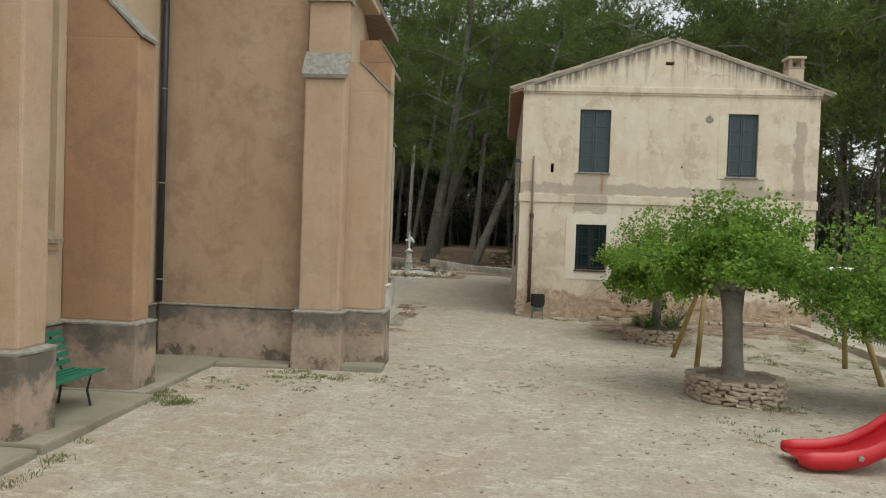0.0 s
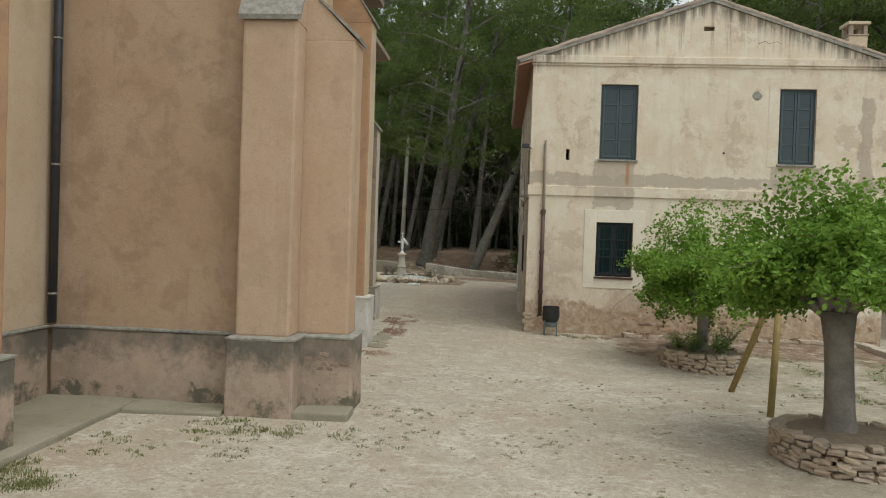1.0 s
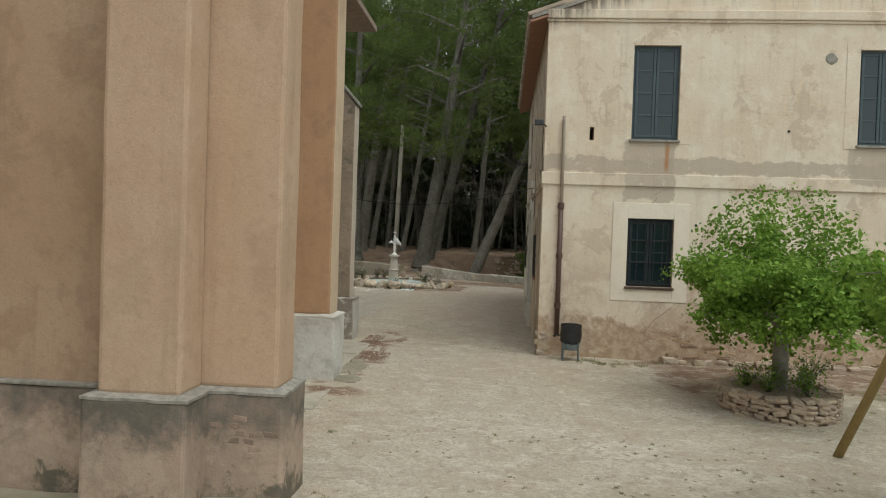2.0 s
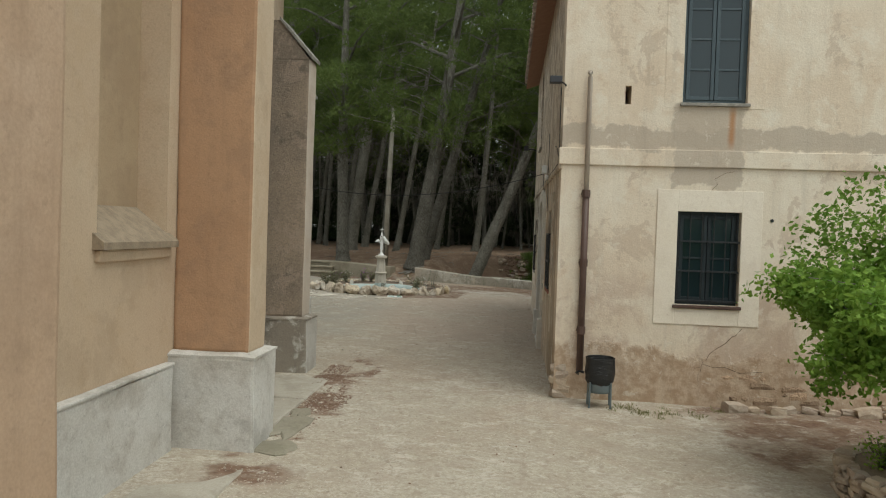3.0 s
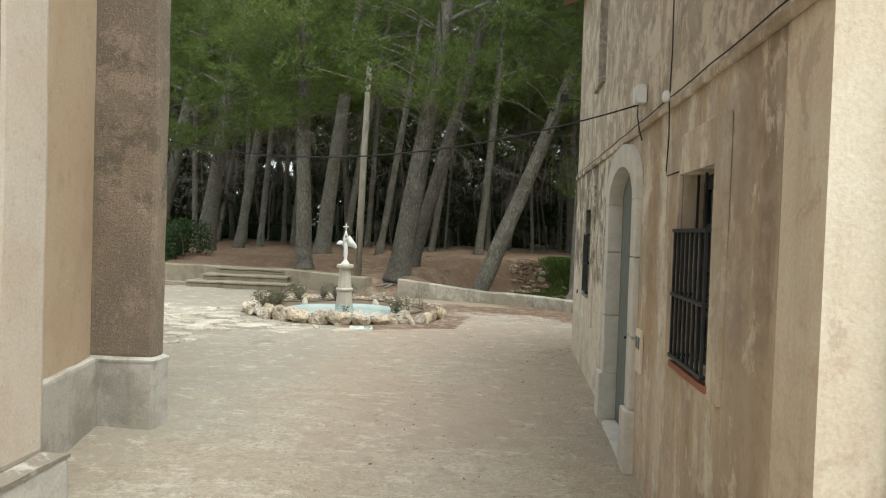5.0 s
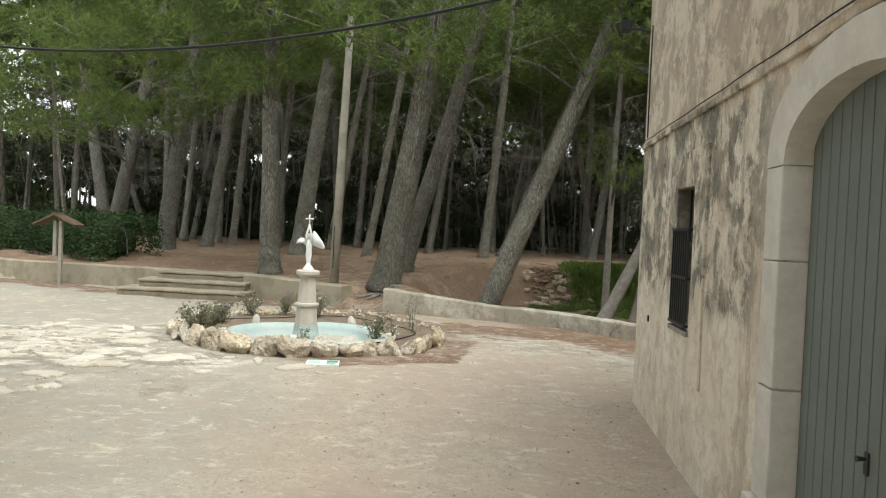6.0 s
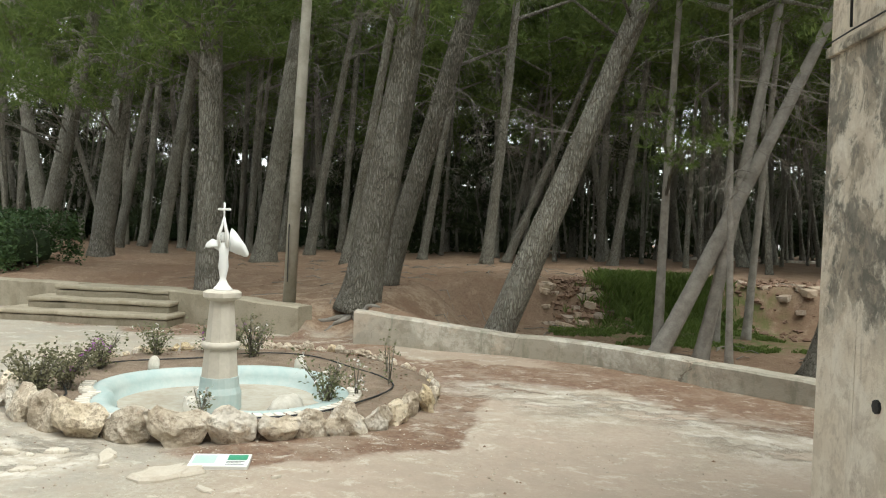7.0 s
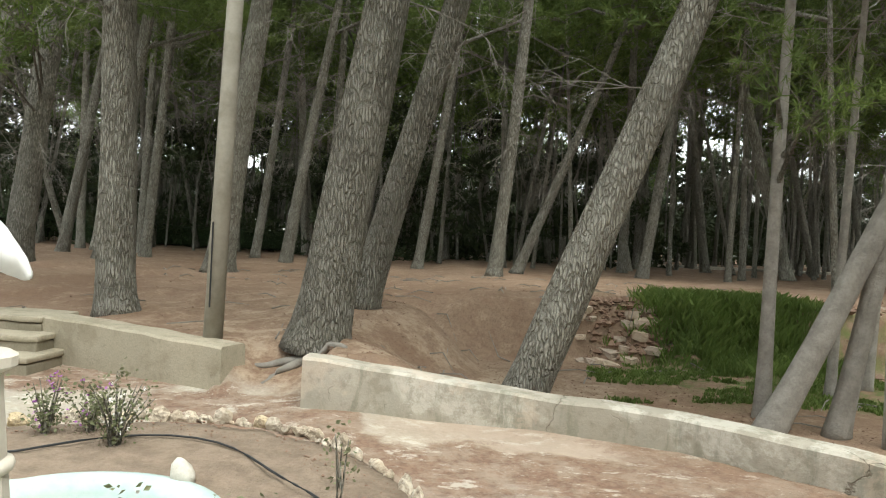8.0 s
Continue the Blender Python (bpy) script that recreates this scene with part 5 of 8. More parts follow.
# cement slab along the foot of the church
M_SLABPALE = plaster("worn_pale_cement", (0.47, 0.44, 0.37), (0.40, 0.365, 0.30), (0.22, 0.19, 0.145), (0.30, 0.27, 0.21), 0.6, 0.0, 0.08, 0.8)
slabs = thing("church_apron", "cracked cement apron round the church foot", "pavement", kind="structure", at=(-5.5, -12, -0.2))
for a, b, c, d, z in ((NX, -5.12, -22, -12.95, -0.10), (NX, -5.10, -12.9, -10.45, -0.09), (NX, -5.25, -10.4, -7.52, -0.08), (-5.245, -3.97, -8.0, -7.52, -0.085), (-3.15, -2.40, -7.93, -7.50, -0.05), (-3.7, -3.04, -6.9, -4.55, -0.02), (-3.7, -2.98, -4.52, -2.98, 0.0), (-4.3, -3.12, -2.25, -0.95, 0.085), (-4.4, -3.10, -0.94, 0.42, 0.10), (-4.6, -3.75, 1.05, 3.6, 0.14)):
    bm = bmesh.new()
    rough_box(bm, a, b, c, d, z - 0.4, z, 0.22, 0.02, seed=a + c, bevel=0.03)
    part("slab", bm, M_SLABPALE if c > -5 else M_APRON, slabs)
# broken bits of old paving, thin and ragged
def ragged_slab(x, y, w, d, turn, rise, material, parent):
    bm = bmesh.new()
    n = 15
    ring = []
    ca, sa = math.cos(turn), math.sin(turn)
    for q, dz in ((1.0, -0.06), (0.99, rise * 0.35), (0.86, rise * 0.85), (0.3, rise)):
        row = []
        for k in range(n):
            t = 6.2832 * k / n
            e = q * (1 + 0.55 * noise.noise(Vector((math.cos(t) * 1.6, math.sin(t) * 1.6, x * 3.1 + y))) + 0.30 * noise.noise(Vector((math.cos(t) * 5, math.sin(t) * 5, x))))
            u, v_ = w * e * math.cos(t), d * e * math.sin(t)
            px, py = x + u * ca - v_ * sa, y + u * sa + v_ * ca
            row.append(bm.verts.new((px, py, ground_z(px, py) + dz + 0.3 * rise * noise.noise(Vector((px * 6, py * 6, q))))))
        ring.append(row)
    for qa, qb in zip(ring, ring[1:]):
        for k in range(n):
            bm.faces.new((qa[k], qa[(k + 1) % n], qb[(k + 1) % n], qb[k]))
    bm.faces.new(ring[-1])
    return part("broken_slab", bm, material, parent)


for x, y, w, d in ((-2.98, -2.05, 0.22, 0.42), (-3.0, -1.5, 0.12, 0.2), (-2.92, -2.75, 0.25, 0.22)):
    ragged_slab(x, y, w, d, 0.0, 0.032, M_APRON, slabs)
M_CRUST = plaster("weathered_white_limestone", (0.64, 0.60, 0.52), (0.52, 0.47, 0.39), (0.36, 0.31, 0.24), (0.45, 0.39, 0.31), 0.7, 0.0, 0.10, 0.9)
crust = thing("limestone_crust", "broken whitish limestone crust showing through the gravel", "paving", kind="structure", at=(-7, 11, 0.2))
rnd = random.Random(58)
made = 0
while made < 290:
    x, y = rnd.gauss(-7.1, 1.35), rnd.gauss(10.8, 1.25)
    if math.hypot(x - (-4.62), y - 13.22) < 2.45 or fbm(x, y, 0.8) < -0.12:
        continue
    w = 0.035 + 0.22 * rnd.random() ** 3
    ragged_slab(x, y, w, w * rnd.uniform(0.3, 0.75), rnd.gauss(0.35, 0.6), rnd.uniform(0.006, 0.03) + 0.06 * w, M_CRUST, crust)
    made += 1

# ---- fountain, its stone-edged bed and plants ----
FX, FY, FZ = -4.54, 12.52, 0.28
CX_, CY_ = -4.55, 12.62      # middle of the basin
fountain = thing("fountain", "white painted fountain with quatrefoil basin and winged figure on a pedestal", "fountain", at=(FX, FY, FZ))


def lobe(t, r):
    return r * (0.86 + 0.17 * abs(math.cos(2 * t + 0.6)) ** 0.7)


def lobed_ring(bm, profile, n=72):
    rows = []
    for r, z in profile:
        rows.append([bm.verts.new((CX_ + lobe(2 * math.pi * k / n, r) * math.cos(2 * math.pi * k / n), CY_ + lobe(2 * math.pi * k / n, r) * math.sin(2 * math.pi * k / n), z)) for k in range(n)])
    for a, b in zip(rows, rows[1:]):
        for k in range(n):
            bm.faces.new((a[k], a[(k + 1) % n], b[(k + 1) % n], b[k]))
    return rows


bm = bmesh.new()
lobed_ring(bm, [(1.29, 0.10), (1.28, 0.39), (1.26, 0.42), (1.19, 0.435), (1.12, 0.42), (1.08, 0.34), (1.06, 0.25), (1.0, 0.22)])
part("basin", bm, M_WATERBLUE, fountain, "pale blue painted basin wall", smooth=True)
bm = bmesh.new()
rows = lobed_ring(bm, [(1.07, 0.245), (0.5, 0.235)])
bm.faces.new(rows[-1])
part("basin_floor", bm, plain("silted_basin_floor", (0.44, 0.42, 0.36), (0.34, 0.30, 0.235), 3.0, 0.9, 0.3), fountain)
edge = None
for k in range(92):
    t = 2 * math.pi * k / 92
    if math.sin(t - 0.15) > 0.1:
        continue
    r = lobe(t, 1.33)
    m = Matrix.Translation((CX_ + r * math.cos(t), CY_ + r * math.sin(t), 0.415)) @ Matrix.Rotation(t, 4, "Z")
    if edge is None:
        bm = bmesh.new()
        box(bm, -0.06, 0.06, -0.034, 0.034, -0.05, 0.02, 0.010)
        edge = part("edging_brick", bm, plain("white_limed_brick", (0.70, 0.66, 0.58), (0.56, 0.51, 0.43), 12, 0.9, 0.4, vary=0.12), fountain)
        edge.matrix_basis = m
    else:
        share(edge, "edging_brick", m, fountain)
# pedestal
ped = group_part("pedestal", fountain, "tapered cream stone pedestal with a collar")
bm = bmesh.new()
lathe(bm, [(0.215, 0.24), (0.21, 0.40), (0.19, 0.46), (0.183, 0.56)], 20, (FX, FY, 0))
part("base", bm, M_WATERBLUE, ped, smooth=False)
bm = bmesh.new()
lathe(bm, [(0.178, 0.555), (0.158, 0.82), (0.155, 0.84)], 10, (FX, FY, 0))
part("lower_shaft", bm, M_PED, ped)
bm = bmesh.new()
lathe(bm, [(0.155, 0.83), (0.178, 0.842), (0.186, 0.865), (0.178, 0.89), (0.15, 0.90)], 20, (FX, FY, 0))
part("collar", bm, M_PED, ped, smooth=True)
bm = bmesh.new()
lathe(bm, [(0.15, 0.89), (0.118, 1.31)], 10, (FX, FY, 0))
part("upper_shaft", bm, M_PED, ped)
bm = bmesh.new()
lathe(bm, [(0.122, 1.30), (0.155, 1.315), (0.182, 1.335), (0.182, 1.38), (0.15, 1.40)], 16, (FX, FY, 0))
part("cap", bm, M_PED, ped)
M_LIMED = plain("limewashed_stone", (0.62, 0.59, 0.52), (0.48, 0.45, 0.385), 9, 0.9, 0.5, 0.02)
# winged figure, one plain shape
bm = bmesh.new()
lathe(bm, [(0.10, 1.398), (0.085, 1.42), (0.045, 1.47), (0.03, 1.51), (0.036, 1.55), (0.05, 1.63), (0.042, 1.72), (0.05, 1.80), (0.036, 1.85), (0.018, 1.87)], 14, (FX, FY, 0))
tube(bm, [(FX, FY, 1.86), (FX - 0.008, FY, 1.915), (FX - 0.008, FY, 1.965)], [0.02, 0.034, 0.02], 8)
tube(bm, [(FX + 0.045, FY - 0.02, 1.82), (FX + 0.05, FY - 0.05, 1.93), (FX + 0.012, FY - 0.03, 2.05), (FX, FY - 0.02, 2.11)], [0.022, 0.019, 0.016, 0.013], 7)
tube(bm, [(FX - 0.035, FY - 0.02, 1.82), (FX - 0.04, FY - 0.05, 1.92), (FX - 0.012, FY - 0.03, 2.04), (FX, FY - 0.02, 2.10)], [0.02, 0.017, 0.014, 0.012], 7)
tube(bm, [(FX, FY - 0.02, 2.06), (FX, FY - 0.02, 2.255)], 0.010, 6)
box(bm, FX - 0.065, FX + 0.065, FY - 0.031, FY - 0.010, 2.178, 2.20, 0.004)
for wing in ([(0.02, 1.84), (0.03, 1.93), (0.055, 2.01), (0.095, 1.975), (0.15, 1.90), (0.20, 1.84), (0.235, 1.765), (0.225, 1.735), (0.195, 1.73), (0.16, 1.745), (0.12, 1.755), (0.08, 1.77), (0.03, 1.785)], [(-0.02, 1.80), (-0.05, 1.845), (-0.09, 1.885), (-0.14, 1.895), (-0.19, 1.86), (-0.22, 1.79), (-0.195, 1.815), (-0.16, 1.80), (-0.12, 1.82), (-0.07, 1.79), (-0.03, 1.75)]):
    fs_ = prism(bm, [(FX + u, v_) for u, v_ in wing], "y", FY + 0.03, FY + 0.06)
    edges_ = list({e for f_ in fs_ for e in f_.edges})
    bmesh.ops.bevel(bm, geom=edges_, offset=0.006, segments=2, affect="EDGES")
part("figure", bm, M_WHITE, fountain, "white plain winged figure holding a cross", smooth=True)
for kx, ky, w, top in ((-5.62, 13.35, 0.07, 0.555), (-4.10, 13.84, 0.07, 0.555), (-3.82, 12.40, 0.17, 0.43), (-4.60, 12.00, 0.085, 0.46)):
    bm = bmesh.new()
    low = 0.39 if top > 0.5 else 0.22
    lathe(bm, [(w, low), (w * 0.98, low + (top - low) * 0.4), (w * 0.85, low + (top - low) * 0.7), (w * 0.5, low + (top - low) * 0.94), (0.012, top)], 14, (kx, ky, 0))
    for v in bm.verts:
        v.co += noise.noise_vector(v.co * 9) * 0.035
    part("rim_stone", bm, M_LIMED, fountain, "rounded limewashed stone", smooth=True)

# bed of soil with an edge of boulders
BX, BY, BR = -4.62, 13.22, 2.12
bed = thing("flower_bed", "round bed of brown soil edged with rough limestone boulders", "flower bed", at=(BX, BY, 0.28))
bm = bmesh.new()
n = 96
rings = [[], [], [], [], []]
for k in range(n):
    t = 2 * math.pi * k / n
    ct, st = math.cos(t), math.sin(t)
    ox, oy = CX_ - BX, CY_ - BY
    along = ox * ct + oy * st
    reach = -along + math.sqrt(along * along - ox * ox - oy * oy + BR * BR)
    inner_r = lobe(t, 1.24)
    for j, (u, z) in enumerate(((0.0, 0.385), (0.3, 0.405), (0.8, 0.42), (0.97, 0.38), (1.0, 0.1))):
        q = inner_r + (reach - inner_r) * u
        rings[j].append(bm.verts.new((CX_ + q * ct, CY_ + q * st, z + (0.03 * fbm(k * 0.9, u * 5, 1.0) if 0 < j < 4 else 0))))
for a, b in zip(rings, rings[1:]):
    for k in range(n):
        bm.faces.new((a[k], a[(k + 1) % n], b[(k + 1) % n], b[k]))
part("soil", bm, M_SOIL, bed, smooth=True)


def boulder(seed, flat=0.75):
    bm = bmesh.new()
    bmesh.ops.create_icosphere(bm, subdivisions=3, radius=1.0)
    rs = random.Random(seed * 13 + 1)
    cuts = [(Vector((rs.gauss(0, 1), rs.gauss(0, 1), rs.gauss(0, 0.8))).normalized(), rs.uniform(0.62, 0.86)) for _ in range(11)]
    for v in bm.verts:
        for nn, dd in cuts:
            over = v.co.dot(nn) - dd
            if over > 0:
                v.co -= nn * over * 0.9
        p = v.co.copy()
        q = 1 + 0.32 * noise.noise(p * 1.3 + Vector((seed * 7.1, 0, 0))) + 0.16 * noise.noise(p * 3.1 + Vector((seed, 3, 0)))
        v.co = Vector((p.x * q, p.y * q * 0.9, p.z * q * (flat + 0.15))) + noise.noise_vector(p * 6 + Vector((seed, 0, 0))) * 0.05
    return bm


def boulder_stone():
    n = Nodes("rough_limestone_boulder")
    loc = n.local()
    c = n.mix(n.ramp(n.noise(3.0, 7, 0.65), 0.38, 0.62), (0.68, 0.60, 0.48), (0.48, 0.40, 0.30))
    c = n.mix(n.ramp(n.rand, 0.86, 0.9, 0, 0.45), c, (0.50, 0.38, 0.18))
    c = n.mix(1.0, c, n.ramp(n.rand, 0, 1, 0.85, 1.15), "MULTIPLY")
    c = n.mix(n.ramp(n.noise(13.0, 9, 0.75), 0.50, 0.62, 0, 0.7), c, (0.27, 0.21, 0.155))
    c = n.mix(n.ramp(n.noise(2.2, 6, 0.7), 0.52, 0.62, 0, 0.65), c, (0.74, 0.70, 0.62))
    h = n.math("ADD", n.noise(11.0, 9, 0.75), n.math("MULTIPLY", n.voronoi(22.0), 0.5))
    return n.done(c, 0.94, h, 1.0, 0.05, spec=0.12)


M_BOULDER = boulder_stone()
rnd = random.Random(11)
protos = [boulder(s) for s in range(6)]
first_b = [None] * 6
ang = 0.0
while ang < 2 * math.pi - 0.06:
    front = 0.5 * (1 - math.sin(ang))            # 1 on the side toward the house corner, 0 at the back
    size = 0.05 + 0.135 * front ** 1.5 + rnd.uniform(-0.025, 0.035)
    ang += size / BR
    r = BR + rnd.uniform(-0.04, 0.05)
    x, y = BX + r * math.cos(ang), BY + r * math.sin(ang)
    z = ground_z(x, y) + size * 0.5
    m = Matrix.Translation((x, y, z)) @ Euler((rnd.uniform(-0.3, 0.3), rnd.uniform(-0.3, 0.3), ang + math.pi / 2 + rnd.uniform(-0.3, 0.3))).to_matrix().to_4x4() @ Matrix.Diagonal((size * 1.18, size * rnd.uniform(0.65, 0.85), size * rnd.uniform(0.95, 1.25), 1))
    k = rnd.randrange(6)
    if first_b[k] is None:
        first_b[k] = part("boulder", protos[k], M_BOULDER, bed)
        first_b[k].matrix_basis = m
    else:
        share(first_b[k], "boulder", m, bed)
    ang += size / BR
# irrigation hose on the soil
hose_pts = []
for k in range(58):
    t = 2 * math.pi * k / 64 - 1.75
    ct, st = math.cos(t), math.sin(t)
    along = (CX_ - BX) * ct + (CY_ - BY) * st
    reach = -along + math.sqrt(along * along - (CX_ - BX) ** 2 - (CY_ - BY) ** 2 + BR * BR)
    q = lobe(t, 1.3) + (0.5 + 0.12 * math.sin(5 * t)) * max(0.02, reach - 0.12 - lobe(t, 1.3))
    hose_pts.append((CX_ + q * ct, CY_ + q * st, 0.435))
bm = bmesh.new()
tube(bm, hose_pts, 0.009, 6)
part("irrigation_hose", bm, M_BLACK, bed, "thin black hose")


def shrub(name, x, y, h, spread, leaves, stems, leaf_m, bloom=None, seed=0, label="", base=None, group="plants in the bed"):
    """A small flowering shrub: a few stems, many small leaves, some blossoms."""
    rnd = random.Random(seed)
    z = 0.40 if math.hypot(x - BX, y - BY) < BR else ground_z(x, y)
    z = z if base is None else base
    s = thing(name, label, "shrub", group, at=(x, y, z))
    bm = bmesh.new()
    tips = []
    for k in range(stems):
        a = rnd.uniform(0, 6.28)
        q = spread * rnd.uniform(0.3, 1.0)
        hh = h * rnd.uniform(0.65, 1.0)
        p1 = Vector((x + q * 0.4 * math.cos(a), y + q * 0.4 * math.sin(a), z + hh * 0.5))
        p2 = Vector((x + q * math.cos(a), y + q * math.sin(a), z + hh))
        tube(bm, [(x + rnd.uniform(-.03, .03), y + rnd.uniform(-.03, .03), z - 0.03), p1, p2], [0.009, 0.006, 0.003], 5)
        tips += [p1.lerp(p2, rnd.uniform(-0.6, 1.05)) for _ in range(5)]
    part("stemwork", bm, M_BARK, s)
    vs, fs = [], []
    for k in range(leaves):
        c = rnd.choice(tips) + Vector((rnd.gauss(0, 0.05), rnd.gauss(0, 0.05), rnd.gauss(0, 0.05)))
        leaf_quad(vs, fs, c, rnd, rnd.uniform(0.024, 0.046))
    ob = new("leaves", mesh_of("leaves", vs, fs, leaf_m))
    ob.parent, ob.matrix_parent_inverse = s, s.matrix_world.inverted()
    if bloom:
        vs, fs = [], []
        for k in range(18):
            c = rnd.choice(tips) + Vector((rnd.gauss(0, 0.05), rnd.gauss(0, 0.05), rnd.uniform(0.0, 0.07)))
            for q in range(3):
                leaf_quad(vs, fs, c, rnd, 0.03)
        ob = new("blossoms", mesh_of("blossoms", vs, fs, bloom))
        ob.parent, ob.matrix_parent_inverse = s, s.matrix_world.inverted()


def leaf_quad(vs, fs, c, rnd, size, droop=0.0):
    """A small folded leaf: two triangles each side of its rib."""
    d = Vector((rnd.gauss(0, 1), rnd.gauss(0, 1), rnd.gauss(0, 0.6) - droop)).normalized()
    u = d.cross(Vector((rnd.gauss(0, 1), rnd.gauss(0, 1), rnd.gauss(0, 1)))).normalized()
    nrm = d.cross(u)
    k = len(vs)
    vs += [c, c + d * size * 0.5 + u * size * 0.32 + nrm * size * 0.08, c + d * size, c + d * size * 0.5 - u * size * 0.32 + nrm * size * 0.08]
    fs += [(k, k + 1, k + 2), (k, k + 2, k + 3)]


M_PURPLE = plain("purple_petals", (0.32, 0.10, 0.36), (0.40, 0.16, 0.42), 20, 0.7, 0.1)
M_PETAL = plain("white_petals", (0.75, 0.74, 0.70), (0.66, 0.64, 0.60), 20, 0.7, 0.1)
M_ROSELEAF = leafy("dusty_shrub_leaves", (0.13, 0.15, 0.075), (0.21, 0.22, 0.12), (0.19, 0.165, 0.11), 0.3)
for k, (x, y, h, sp, lv, stm, bl) in enumerate(((-6.0, 11.85, 0.50, 0.32, 1100, 22, M_PETAL), (-5.96, 12.25, 0.46, 0.3, 900, 18, M_PURPLE), (-6.2, 13.3, 0.40, 0.26, 520, 14, M_PURPLE), (-6.0, 14.2, 0.42, 0.26, 520, 14, M_PETAL), (-5.5, 14.6, 0.44, 0.2, 380, 12, M_PURPLE), (-5.25, 14.75, 0.44, 0.2, 320, 10, M_PURPLE), (-4.88, 14.45, 0.52, 0.3, 420, 22, M_PETAL), (-3.42, 12.3, 0.42, 0.32, 500, 16, M_PETAL), (-3.2, 12.62, 0.36, 0.08, 60, 3, M_PETAL), (-4.3, 11.5, 0.28, 0.1, 70, 4, M_PETAL), (-2.96, 13.25, 0.5, 0.06, 40, 2, None), (-3.1, 13.9, 0.42, 0.05, 25, 2, None))):
    shrub("flower_shrub", x, y, h, sp, lv, stm, M_ROSELEAF, bl, 40 + k, "thin flowering shrub in the fountain bed" if bl else "bare thin rose stem in the fountain bed")

# information board lying on the ground
board = thing("ground_sign", "white sign with a green block lying flat on gravel", "sign", at=(-3.8, 10.68, ground_z(-3.8, 10.68)))
gz = ground_z(-3.8, 10.68)
rotm = Matrix.Translation((-3.8, 10.68, gz)) @ Matrix.Rotation(radians(10), 4, "Z") @ Matrix.Rotation(radians(6), 4, "X")
for nm, a, mt in (("panel", (-0.21, 0.21, -0.11, 0.11, 0.005, 0.035), M_WHITE), ("green_block", (0.05, 0.19, 0.0, 0.09, 0.0355, 0.037), plain("green_print", (0.05, 0.28, 0.16), (0.07, 0.32, 0.19), 9, 0.5, 0.0)), ("picture_block", (-0.19, -0.03, -0.06, 0.08, 0.0355, 0.037), plain("pale_green_print", (0.38, 0.56, 0.50), (0.48, 0.62, 0.56), 9, 0.5, 0.0)), ("text_bar", (0.05, 0.18, -0.03, -0.02, 0.0355, 0.0365), M_BINGREY), ("text_bar", (0.05, 0.16, -0.055, -0.045, 0.0355, 0.0365), M_BINGREY), ("text_bar", (0.05, 0.18, -0.08, -0.07, 0.0355, 0.0365), M_BINGREY)):
    bm = bmesh.new()
    box(bm, *a, 0.002 if nm == "panel" else 0, m=rotm)
    part(nm, bm, mt, board)

# ---- the pine wood ----
def tufts(centres, dirs, rng, count, length, width):
    """Needle tufts: thin blades fanning from each centre. Returns arrays of verts and faces."""
    n = len(centres)
    c = np.repeat(centres, count, 0)
    d = np.repeat(dirs, count, 0) + rng.normal(0, 0.65, (n * count, 3))
    d /= np.linalg.norm(d, axis=1)[:, None]
    s = np.cross(d, rng.normal(0, 1, (n * count, 3)))
    s /= np.linalg.norm(s, axis=1)[:, None]
    ln = length * rng.uniform(0.6, 1.2, (n * count, 1))
    w = width * rng.uniform(0.7, 1.3, (n * count, 1))
    v = np.stack([c - s * w, c + s * w, c + d * ln + s * w * 0.2], 1).reshape(-1, 3)
    f = np.arange(len(v)).reshape(-1, 3)
    return v, f


def crown_mesh(rng, clumps, per, blades, length, width):
    """clumps: (centre, radius) pairs."""
    cs, ds = [], []
    for c, r in clumps:
        k = max(6, int(per * (r / 0.8) ** 2))
        p = rng.normal(0, 1, (k, 3))
        p /= np.linalg.norm(p, axis=1)[:, None]
        p *= rng.uniform(0.35, 1.0, (k, 1)) ** 0.6
        cs.append(np.array(c) + p * np.array([r, r, r * 0.55]))
        ds.append(p * 0.8 + np.array([0, 0, 0.35]))
    v, f = tufts(np.concatenate(cs), np.concatenate(ds), rng, blades, length, width)
    return v.tolist(), f.tolist()


def twig(bm, start, direction, length, r, rnd, depth=0):
    """A bare drooping branch with side twigs."""
    pts, rad = [Vector(start)], [r]
    d = Vector(direction).normalized()
    n = 4
    for i in range(n):
        d = (d + Vector((rnd.gauss(0, 0.16), rnd.gauss(0, 0.16), rnd.gauss(-0.07, 0.12)))).normalized()
        pts.append(pts[-1] + d * length / n)
        rad.append(r * (1 - 0.8 * (i + 1) / n))
    tube(bm, pts, rad, 4 if depth == 0 else 3, cap=False)
    if depth < 2:
        for i in range(1, n + 1):
            for _ in range(2 if depth == 0 else 1):
                e = (d + Vector((rnd.gauss(0, 0.8), rnd.gauss(0, 0.8), rnd.gauss(-0.25, 0.5)))).normalized()
                twig(bm, pts[i], e, length * rnd.uniform(0.25, 0.5), rad[i] * 0.6 + 0.002, rnd, depth + 1)
    return pts[-1]


